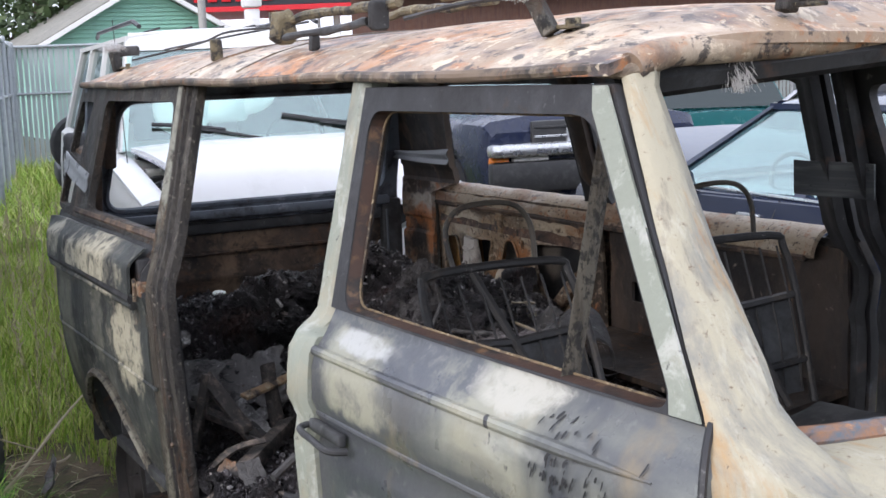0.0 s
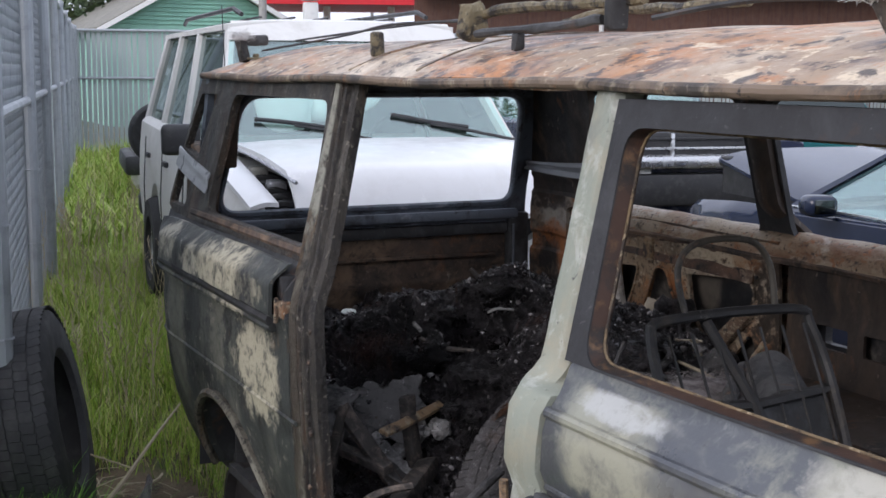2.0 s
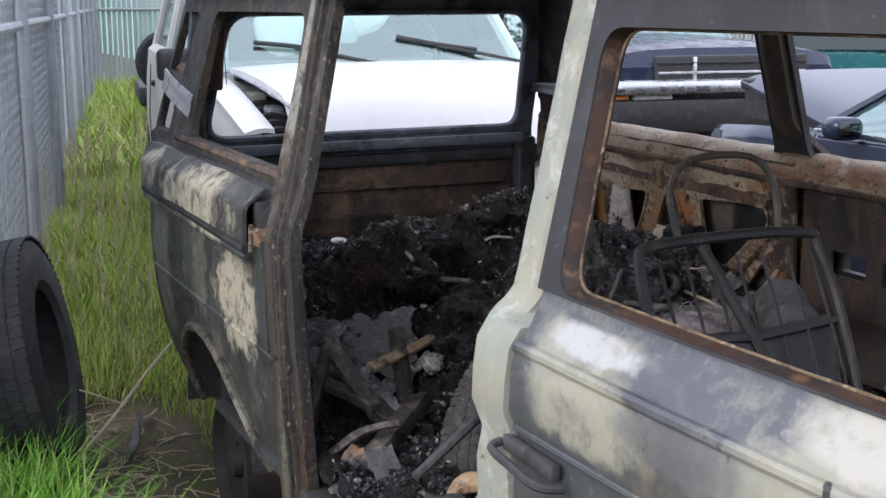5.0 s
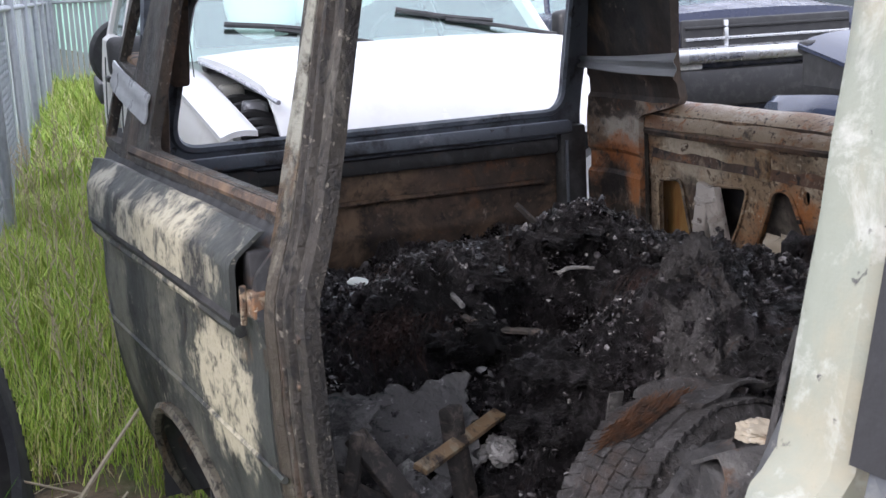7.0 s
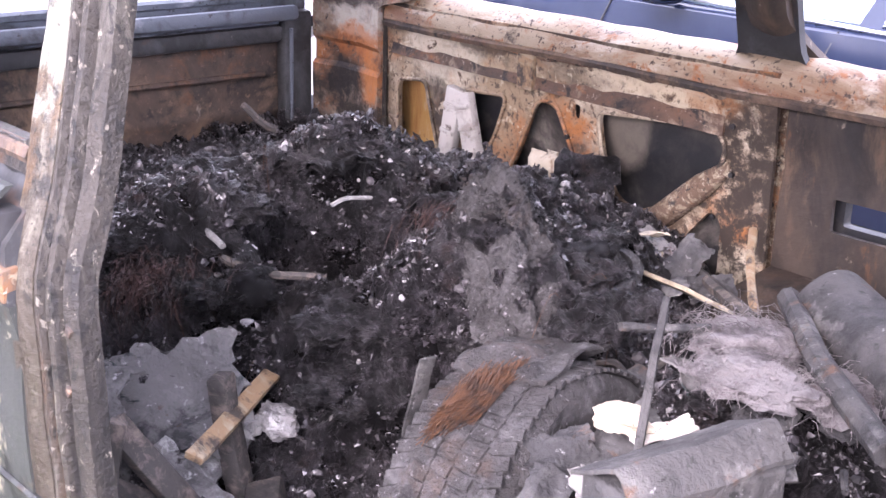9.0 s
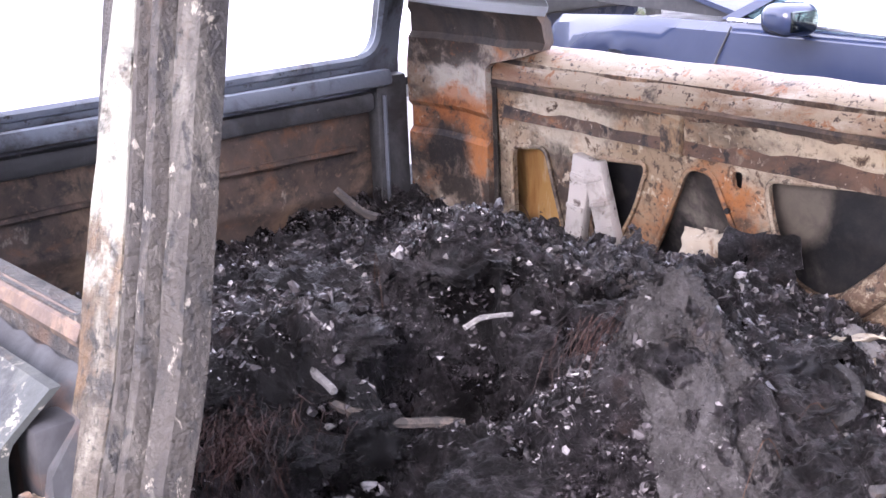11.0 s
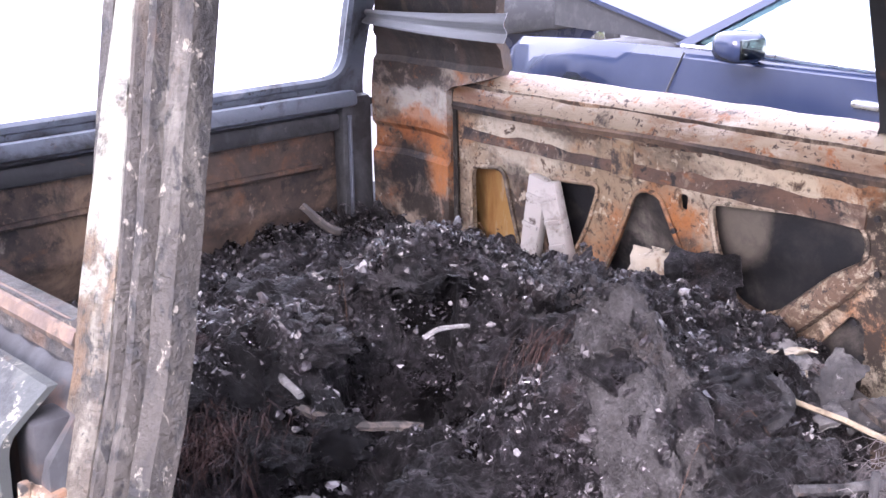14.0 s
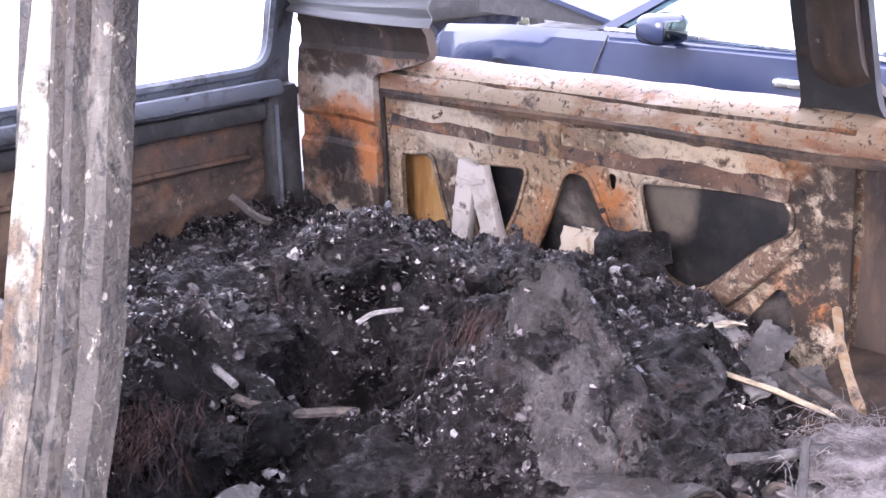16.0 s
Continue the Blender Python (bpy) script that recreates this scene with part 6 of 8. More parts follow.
house = thing("mint_house", "small mint green clapboard house with a grey gable roof", "house")
HX, HY = -31.0, 8.9
wall_box(house, "wall", "mint", (HX, HY - 2.6), (HX, HY + 2.6), 0, 3.0, 7)
gm = bmesh.new()
for x in (HX - 7, HX + 0.0):
    gm.verts.new((x, HY - 2.6, 3.0)), gm.verts.new((x, HY + 2.6, 3.0)), gm.verts.new((x, HY, 4.45))
gm.verts.ensure_lookup_table()
gm.faces.new([gm.verts[i] for i in (0, 1, 2)]), gm.faces.new([gm.verts[i] for i in (3, 5, 4)])
gm.faces.new([gm.verts[i] for i in (0, 2, 5, 3)]), gm.faces.new([gm.verts[i] for i in (1, 4, 5, 2)]), gm.faces.new([gm.verts[i] for i in (0, 3, 4, 1)])
part("gable", gm, "mint", house, "", False)
for k in range(12):
    w = 2.6 * (1 - max(0, k - 0) / 12.5)
    part("clapboard", block((0.03, 2 * w, 0.025), pose(HX + 0.02, HY, 3.02 + 0.115 * k), 0.005), "mint", house)
for s in (-1, 1):
    part("roof_slope", sheet(lambda u, v: (lerp(HX - 7.3, HX + 0.4, u), HY + s * lerp(3.0, 0.0, v), lerp(2.80, 4.52, v)), 6, 4, (0, 0, 0.10)), "shingle", house)
    part("barge_board", tube([(HX + 0.42, HY + s * 3.0, 2.80), (HX + 0.42, HY, 4.50)], 0.09, 4), "trimwhite", house)

station = thing("fuel_station", "petrol station canopy in black and red over white pumps", "building")
wall_box(station, "canopy_fascia", "canopyblack", (-52.1, 16.4), (-48.0, 26.6), 4.95, 5.95, 8)
wall_box(station, "canopy_stripe", "canopyred", (-51.9, 16.35), (-47.8, 26.6), 4.70, 4.93, 8.2)
d1 = (Vector((-48.0, 26.6, 0)) - Vector((-52.1, 16.4, 0))).normalized()
for k in range(6):
    c = Vector((-52.05, 16.4, 5.45)) + d1 * (0.75 + 0.62 * k) + Vector((d1.y, -d1.x, 0)) * 0.06
    part("sign_bar", block((0.42, 0.06, 0.6), Matrix.Translation(c) @ Matrix.Rotation(math.atan2(d1.y, d1.x), 4, "Z"), 0.04), "canopyred", station, "plain red sign shape")
part("sign_swoosh", block((3.2, 0.06, 0.5), Matrix.Translation(Vector((-52.05, 16.4, 5.4)) + d1 * 9.0 + Vector((d1.y, -d1.x, 0)) * 0.06) @ Matrix.Rotation(math.atan2(d1.y, d1.x), 4, "Z"), 0.1), "canopyred", station)
for k in range(4):
    p = Vector((-53.5, 17.5, 0)) + d1 * (0.5 + 3.0 * k)
    part("canopy_column", tube([p, p + Vector((0, 0, 4.75))], 0.18, 8), "trimwhite", station)
wall_box(station, "kiosk", "concrete", (-58.5, 17.0), (-54.5, 27.5), 0, 3.6, 5)
for k in range(4):
    p = Vector((-58.3, 17.4, 1.9)) + d1 * (1.2 + 2.4 * k) + Vector((d1.y, -d1.x, 0)) * 0.05
    part("kiosk_window", block((1.8, 0.08, 1.6), Matrix.Translation(p) @ Matrix.Rotation(math.atan2(d1.y, d1.x), 4, "Z"), 0.02), "darkpane", station)
box = thing("white_roof_unit", "white boxy sign head on a post", "sign")
part("head", block((0.6, 0.55, 0.6), pose(-32.3, 12.6, 4.15, 0, 0, -10), 0.06), "trimwhite", box)
part("base", block((0.4, 0.42, 3.8), pose(-32.3, 12.6, 1.9, 0, 0, -10), 0.04), "trimwhite", box)

brown = thing("brown_building", "long brown building with green fascia and grey shingle roof", "building")
e0, e1 = Vector((-22.2, 11.2, 0)), Vector((-13.2, 23.6, 0))
bd = (e1 - e0).normalized()
bn = Vector((-bd.y, bd.x, 0))
wall_box(brown, "wall", "brownwall", (e0 + bn * 0.9)[:2], (e1 + bn * 0.9)[:2], 0, 3.7, 8)
wall_box(brown, "fascia", "greenfascia", e0[:2], e1[:2], 3.62, 3.85, 0.12)
wall_box(brown, "soffit", "greenfascia", (e0 + bn * 0.13)[:2], (e1 + bn * 0.13)[:2], 3.66, 3.70, 0.8)
part("roof_slope", sheet(lambda u, v: e0.lerp(e1, u) * (1 - v) + (e0.lerp(e1, lerp(0.2, 0.8, u)) + bn * 5) * v + Vector((0, 0, lerp(3.86, 6.0, v))), 10, 4, (0, 0, 0.12)), "shingle", brown)
part("roof_hip", sheet(lambda u, v: (e0 * (1 - u) + (e0 + bn * 10) * u) * (1 - v) + (e0.lerp(e1, 0.2) + bn * 5) * v + Vector((0, 0, lerp(3.86, 6.0, v))), 6, 4, (0, 0, 0.12)), "shingle", brown)
dp = e0 + bd * 4.4 + bn * 0.75
part("downpipe", tube([dp - bn * 0.7 + Vector((0, 0, 3.62)), dp - bn * 0.2 + Vector((0, 0, 3.35)), dp + Vector((0, 0, 3.0)), dp], 0.06, 6), "trimwhite", brown)

shed = thing("grey_shed", "weathered grey board shed with a red metal roof", "shed")
s0, s1 = Vector((-11.2, 16.3, 0)), Vector((-7.2, 19.6, 0))
sd = (s1 - s0).normalized()
sn = Vector((-sd.y, sd.x, 0))
wall_box(shed, "wall", "brownwall", (s0 + sn * 0.05)[:2], (s1 + sn * 0.05)[:2], 0, 3.6, 4)
wall_box(shed, "fascia", "concrete", (s0 - sn * 0.1)[:2], (s1 - sn * 0.1)[:2], 3.55, 3.78, 0.12)
part("roof", sheet(lambda u, v: s0.lerp(s1, u) + sn * lerp(-0.3, 4.4, v) + Vector((0, 0, lerp(3.8, 4.6, v))), 4, 4, (0, 0, 0.06)), "redroof", shed)
pl = block((0.30, 0.03, 3.4), None, 0.004)
first = None
for k in range(16):
    m = Matrix.Translation(s0 + sd * (0.17 + 0.32 * k) + Vector((0, 0, 1.75)) + sn * 0.02) @ Matrix.Rotation(math.atan2(sd.y, sd.x), 4, "Z")
    if first is None:
        first = part("plank", pl, "greywood", shed, "", False)
        first.matrix_basis = m
    else:
        ob = new("plank", first.data)
        ob.parent = shed
        ob.matrix_basis = m

def pole(name, x, y, h, r, label):
    p = thing(name, label, "pole")
    part("shaft", tube([(x, y, 0), (x, y, h * 0.5), (x, y, h)], [r, r * 0.9, r * 0.75], 10), "concrete", p)
    return p


pole("light_pole", -26.7, 9.25, 9.0, 0.11, "plain grey pole behind the fence")
for x, y in ((-59.2, 26.0), (-56.4, 31.9)):
    u = pole("utility_pole", x, y, 9.2, 0.10, "distant utility pole with a cross arm")
    part("cross_arm", block((0.1, 1.6, 0.1), pose(x, y, 8.0, 0, 0, 20), 0.01), "charwood", u)


def tree(x, y, h, spread, seed, label, leaves=2600):
    r = random.Random(seed)
    t = thing("tree", label, "tree")
    part("trunk", tube(bent([(x, y, 0), (x + 0.1, y, h * 0.35), (x - 0.1, y + 0.1, h * 0.8)], 4), [0.3 - 0.026 * k for k in range(9)], 8), "bark", t)
    limbs = []
    for k in range(9):
        a = r.uniform(0, 6.28)
        z0 = h * r.uniform(0.3, 0.7)
        e = Vector((x + spread * 0.7 * math.cos(a), y + spread * 0.7 * math.sin(a), z0 + h * r.uniform(0.12, 0.3)))
        limbs.append(e)
        part("limb", tube(bent([(x, y, z0), Vector((x, y, z0)).lerp(e, 0.5) + Vector((0, 0, 0.2)), e], 4), [0.1 - 0.009 * j for j in range(9)], 6), "bark", t)
    limbs += [Vector((x, y, h * 0.85)), Vector((x + 0.5, y, h * 0.7))]
    bm = bmesh.new()
    for _ in range(leaves):
        c = r.choice(limbs)
        p = c + Vector((r.gauss(0, spread * 0.28), r.gauss(0, spread * 0.28), r.gauss(0, h * 0.09)))
        n = Vector((r.uniform(-1, 1), r.uniform(-1, 1), r.uniform(-1, 1))).normalized()
        a = n.orthogonal().normalized() * r.uniform(0.08, 0.2)
        b = n.cross(a) * 0.7
        bm.faces.new([bm.verts.new(p + a), bm.verts.new(p + b), bm.verts.new(p - a), bm.verts.new(p - b)])
    part("crown", bm, "leaf", t, "", False)


tree(-38.5, 8.6, 6.2, 2.6, 3, "dark green broadleaf tree behind the mint house")
tree(-46.0, 7.2, 6.0, 3.0, 4, "grey-green tree far beyond the fence")
tree(-42.0, 1.0, 6.5, 3.0, 6, "grey-green tree beyond the corner of the fence")

# ---------------------------------------------------------------- burnt load inside the van
RIDGE = [(1.50, 1.06), (1.58, 1.02), (1.67, 0.96), (1.76, 0.89), (1.84, 0.80)]


def ridge_gap(x, y):
    """How far a place lies from the ridge of padding."""
    best = 9.0
    for (ax, ay), (bx, by) in zip(RIDGE, RIDGE[1:]):
        t = min(max(((x - ax) * (bx - ax) + (y - ay) * (by - ay)) / ((bx - ax) ** 2 + (by - ay) ** 2), 0), 1)
        best = min(best, math.hypot(x - lerp(ax, bx, t), y - lerp(ay, by, t)))
    return best


def heap_z(x, y):
    edge_x = 1.02 + 0.42 * step(0.45, 1.05, y)
    low = 0.50 + 0.14 * step(0.5, 1.1, y)
    z = lerp(0.90, low, step(edge_x, edge_x + 0.5, x))
    z += 0.18 * math.exp(-((x - 1.08) / 0.32) ** 2 - ((y - 0.98) / 0.34) ** 2)
    z += 0.06 * math.exp(-((x - 0.98) / 0.2) ** 2 - ((y - 0.62) / 0.2) ** 2)
    z += 0.10 * math.exp(-((x - 1.80) / 0.25) ** 2 - ((y - 1.12) / 0.25) ** 2)
    across, deep = (x - 1.28) * 0.65 + (y - 0.88) * 0.69, (y - 0.88) * 0.65 - (x - 1.28) * 0.69
    z -= 0.40 * math.exp(-(across / 0.20) ** 4 - (deep / 0.095) ** 2)
    z -= 0.12 * math.exp(-((x - 0.99) / 0.07) ** 2 - ((y - 0.77) / 0.11) ** 2)
    z += 0.10 * math.exp(-((x - 1.52) / 0.09) ** 2 - ((y - 0.78) / 0.18) ** 2)
    z += 0.05 * math.exp(-((x - 1.55) / 0.16) ** 2 - ((y - 1.05) / 0.16) ** 2)
    z -= 0.10 * step(1.45, 1.7, y) * step(0.6, 1.2, x)
    z -= 0.05 * step(0.5, 0.2, x) * step(1.0, 0.6, y)
    z += 0.040 * noise.noise(Vector((x * 5, y * 5, 3))) - 0.045 * abs(noise.noise(Vector((x * 9, y * 9, 8)))) - 0.026 * abs(noise.noise(Vector((x * 22, y * 22, 5)))) + 0.014 * noise.noise(Vector((x * 45, y * 45, 1))) - 0.010 * abs(noise.noise(Vector((x * 80, y * 80, 2)))) + 0.024
    z -= 0.10 * math.exp(-((x - 1.29) / 0.14) ** 2 - ((y - 0.37) / 0.16) ** 2)
    z -= 0.075 * step(1.10, 0.75, x)
    z += 0.17 * math.exp(-((x - 2.20) / 0.24) ** 2 - ((y - 1.06) / 0.34) ** 2) + 0.20 * math.exp(-((x - 2.19) / 0.12) ** 2 - ((y - 0.66) / 0.16) ** 2)
    f = noise.voronoi(Vector((x * 11 + 0.6 * noise.noise(Vector((x * 8, y * 8, 1))), y * 11, 0.3)))[0]
    g = noise.voronoi(Vector((x * 27, y * 27 + 0.5 * noise.noise(Vector((x * 20, y * 20, 4))), 0.7)))[0]
    z += 0.075 * min(f[1] - f[0], 0.45) + 0.030 * min(g[1] - g[0], 0.45) - 0.028
    z += 0.085 * math.exp(-(ridge_gap(x, y) / 0.075) ** 2)
    return max(z, 0.46)


hb = bmesh.new()
NX, NY = 400, 250
grid_v = []
for i in range(NX + 1):
    row = []
    for j in range(NY + 1):
        x, y = lerp(0.11, 2.95, i / NX), lerp(0.085, 1.70, j / NY)
        p = Vector((x, y, heap_z(x, y)))
        p += Vector((0.030 * noise.noise(p * 16), 0.030 * noise.noise(p * 16 + Vector((5, 0, 0))), 0))
        row.append(hb.verts.new(p))
    grid_v.append(row)
for i in range(NX):
    for j in range(NY):
        hb.faces.new([grid_v[i][j], grid_v[i + 1][j], grid_v[i + 1][j + 1], grid_v[i][j + 1]])
stuff("burnt_debris_heap", hb, "char", "heap of black charred debris filling the back of the van", "debris", True)


def grit(bm, p, size, r):
    """A four-cornered crumb."""
    v = [bm.verts.new(p + Vector((r.gauss(0, 0.6), r.gauss(0, 0.6), r.gauss(0, 0.45))) * size) for _ in range(4)]
    for f in ((0, 1, 2), (0, 3, 1), (0, 2, 3), (1, 3, 2)):
        bm.faces.new([v[k] for k in f])


r7 = random.Random(7)
fb = bmesh.new()
for _ in range(120000):
    x, y = r7.uniform(0.12, 2.4), r7.uniform(0.10, 1.69)
    grit(fb, Vector((x, y, heap_z(x, y) + 0.003)), 0.0025 + 0.0065 * r7.random() ** 3, r7)


ICO = [(-0.526, 0.851, 0), (0.526, 0.851, 0), (-0.526, -0.851, 0), (0.526, -0.851, 0), (0, -0.526, 0.851), (0, 0.526, 0.851), (0, -0.526, -0.851), (0, 0.526, -0.851), (0.851, 0, -0.526), (0.851, 0, 0.526), (-0.851, 0, -0.526), (-0.851, 0, 0.526)]
ICO_F = [(0, 11, 5), (0, 5, 1), (0, 1, 7), (0, 7, 10), (0, 10, 11), (1, 5, 9), (5, 11, 4), (11, 10, 2), (10, 7, 6), (7, 1, 8), (3, 9, 4), (3, 4, 2), (3, 2, 6), (3, 6, 8), (3, 8, 9), (4, 9, 5), (2, 4, 11), (6, 2, 10), (8, 6, 7), (9, 8, 1)]


def lumps(name, places, mat, label, category):
    """Many small angular lumps, each of (x, y, z, size), in one mesh."""
    verts, faces = [], []
    for x, y, z, q in places:
        m = Euler((r7.uniform(0, 6.3), r7.uniform(0, 6.3), r7.uniform(0, 6.3))).to_matrix()
        sx, sy, sz = r7.uniform(0.6, 1.5), r7.uniform(0.6, 1.1), r7.uniform(0.35, 0.8)
        k = len(verts)
        for c in ICO:
            j = r7.uniform(0.7, 1.25)
            verts.append(m @ Vector((c[0] * sx * j, c[1] * sy * j, c[2] * sz * j)) * q + Vector((x, y, z)))
        faces += [tuple(k + i for i in f) for f in ICO_F]
    me = bpy.data.meshes.new(name)
    me.from_pydata(verts, [], faces)
    me.materials.append(M[mat])
    return tagged(new(name, me), label, category, kind="stuff")


spots = []
for _ in range(7500):
    x, y = r7.uniform(0.14, 2.4), r7.uniform(0.12, 1.67)
    q = 0.0035 + 0.012 * r7.random() ** 3
    spots.append((x, y, heap_z(x, y) + 0.3 * q, q))
lumps("charcoal_lumps", spots, "chips", "angular black and grey charcoal lumps covering the heap", "debris")
sh = bmesh.new()
for k in range(300):
    x, y = r7.uniform(0.3, 2.3), r7.uniform(0.15, 1.62)
    L, W, c = r7.uniform(0.02, 0.075), r7.uniform(0.012, 0.04), r7.uniform(-14, 14)
    m = pose(x, y, heap_z(x, y) + 0.006, r7.gauss(0, 32), r7.gauss(0, 32), r7.uniform(0, 360))
    s0 = r7.uniform(0, 50)
    q = [[None] * 4 for _ in range(6)]
    for i in range(6):
        for j in range(4):
            u, v = i / 5 - 0.5, j / 3 - 0.5
            p = Vector((u * L, v * W * (1 - 0.8 * abs(u)), c * (u * L) ** 2))
            q[i][j] = sh.verts.new(m @ (p + noise.noise_vector(Vector((u * 3 + s0, v * 3, s0))) * 0.25 * W))
    for i in range(5):
        for j in range(3):
            sh.faces.new([q[i][j], q[i + 1][j], q[i + 1][j + 1], q[i][j + 1]])
stuff("charred_shards", sh, "char", "curled brittle black shards on the heap", "debris", True)
stuff("charred_crumbs", fb, "chips", "loose black and grey charred crumbs on the heap", "debris")
spots = []
for cx, cy, sp, n in ((1.0, 1.07, 0.022, 90), (0.80, 1.14, 0.05, 20), (0.55, 0.85, 0.10, 30), (1.9, 1.3, 0.16, 140), (1.48, 0.66, 0.05, 40), (1.22, 0.30, 0.10, 90), (1.5, 1.55, 0.12, 90), (2.05, 0.75, 0.2, 120), (1.3, 1.62, 0.12, 60), (1.1, 0.5, 0.2, 40), (1.2, 0.95, 0.3, 120)):
    for _ in range(n):
        x, y = min(max(r7.gauss(cx, sp), 0.14), 2.8), min(max(r7.gauss(cy, sp), 0.12), 1.68)
        q = 0.0022 + 0.005 * r7.random() ** 2
        spots.append((x, y, heap_z(x, y) + 0.005, q))
lumps("ash_flakes", spots, "ash", "white ash flakes scattered on the charred heap", "ash")
wb = bmesh.new()
for _ in range(40):
    x, y = r7.uniform(0.6, 2.2), r7.uniform(0.3, 1.6)
    z = heap_z(x, y)
    a = r7.uniform(0, 6.28)
    L = r7.uniform(0.05, 0.18)
    dx, dy = math.cos(a) * L, math.sin(a) * L
    tube(bent([(x, y, z), (x + dx * 0.4, y + dy * 0.4, z + r7.uniform(0.02, 0.09)), (x + dx, y + dy, heap_z(min(x + dx, 2.9), y + dy) + 0.005)], 4), 0.0006, 3, wb)
stuff("wire_strands", wb, "wire", "thin rusty wire strands sticking out of the heap", "wire")


def slab(name, label, category, size, m, mat, ripple=0.006, seed=0.0, grid=(10, 8)):
    t = thing(name, label, category)
    def fn(u, v):
        p = Vector(((u - 0.5) * size[0], (v - 0.5) * size[1], 0))
        p.z += min(ripple * 4, 0.30 * min(size[0], size[1])) * noise.noise(Vector((u * 2.2 + seed, v * 2.2, seed)))
        if 0 < u < 1 and 0 < v < 1:
            return m @ p
        return m @ (p + Vector((noise.noise(Vector((u * 7, v * 7, seed))), noise.noise(Vector((u * 7, v * 7, seed + 4))), 0)) * min(size[0], size[1]) * 0.16)
    th = m.to_3x3() @ Vector((0, 0, -size[2]))
    part("sheet", sheet(fn, grid[0], grid[1], th), mat, t)
    return t


def stick(name, label, category, pts, r0, r1, mat, sides=6, rough=0.003):
    t = thing(name, label, category)
    P = bent(pts, 6)
    n = len(P)
    part("shaft", rough_up(tube(P, [lerp(r0, r1, k / (n - 1)) for k in range(n)], sides), rough, 25), mat, t)
    return t


def board(name, label, a, b, w, th, mat, roll=0.0, category="board"):
    t = thing(name, label, category)
    A, B = Vector(a), Vector(b)
    d = (B - A)
    m = Matrix.Translation((A + B) / 2) @ d.to_track_quat("X", "Z").to_matrix().to_4x4() @ pose(0, 0, 0, roll)
    bm = block((d.length, w, th), m, min(th, w) * 0.18)
    bmesh.ops.subdivide_edges(bm, edges=[e for e in bm.edges if e.calc_length() > d.length * 0.5], cuts=6)
    part("plank", rough_up(bm, 0.004, 14), mat, t)
    return t


def lump(name, label, category, at, size, mat, seed=0.0, amount=0.35):
    t = thing(name, label, category)
    bm = bmesh.new()
    bmesh.ops.create_icosphere(bm, subdivisions=4, radius=1)
    for v in bm.verts:
        k = 1 + amount * noise.noise(v.co * 1.6 + Vector((seed, 0, 0))) + 0.5 * amount * noise.noise(v.co * 5 + Vector((0, seed, 0))) + 0.2 * amount * noise.noise(v.co * 13)
        v.co = Vector((v.co.x * size[0] * k, v.co.y * size[1] * k, v.co.z * size[2] * k)) + Vector(at)
    part("mass", bm, mat, t)
    return t


# charred tyre lying in the doorway
def tyre_arc(name, label, R, r, w, m, a0, a1, mat):
    """The upper arc of a burnt tyre, with grooved tread blocks."""
    t = thing(name, label, "tyre")
    prof = [(r, -w * 0.36), (r + 0.04, -w * 0.5), (R * 0.90, -w * 0.52), (R * 0.965, -w * 0.46), (R * 0.995, -w * 0.32), (R, 0.0), (R * 0.995, w * 0.32), (R * 0.965, w * 0.46), (R * 0.90, w * 0.52), (r + 0.04, w * 0.5), (r, w * 0.36), (r + 0.03, w * 0.38), (R * 0.93, w * 0.36), (R * 0.93, -w * 0.36), (r + 0.03, -w * 0.38)]
    bm = bmesh.new()
    n = 56
    rings = [[bm.verts.new((q * math.cos(lerp(a0, a1, k / n)), h, q * math.sin(lerp(a0, a1, k / n)))) for q, h in prof] for k in range(n + 1)]
    for ra, rb in zip(rings, rings[1:]):
        for i in range(len(prof)):
            j = (i + 1) % len(prof)
            bm.faces.new([ra[i], ra[j], rb[j], rb[i]])
    bm.faces.new(rings[0])
    bm.faces.new(list(reversed(rings[-1])))
    for v in bm.verts:
        v.co += noise.noise_vector(v.co * 9) * 0.008
    bmesh.ops.transform(bm, matrix=m, verts=bm.verts)
    part("carcass", bm, mat, t)
    tb = bmesh.new()
    lugs = 34
    for k in range(lugs):
        for j, off in enumerate((-0.40, -0.20, 0.0, 0.20, 0.40)):
            a = lerp(a0, a1, (k + (0.5 if j % 2 else 0.0)) / lugs)
            rr = R * (0.985 if j in (0, 4) else 1.0)
            b = block((0.007, w * 0.175, (a1 - a0) * R / lugs * 0.86), Matrix.Rotation(-a, 4, "Y") @ pose(rr, off * w, 0, 14 if j in (0, 4) else -9, 0, 0))
            me = bpy.data.meshes.new("tmp")
            b.to_mesh(me)
            b.free()
            tb.from_mesh(me)
            bpy.data.meshes.remove(me)
    for v in tb.verts:
        v.co += noise.noise_vector(v.co * 9) * 0.008 + noise.noise_vector(v.co * 40) * 0.0015
    bmesh.ops.transform(tb, matrix=m, verts=tb.verts)
    part("tread", tb, mat, t, "", False)
    return t


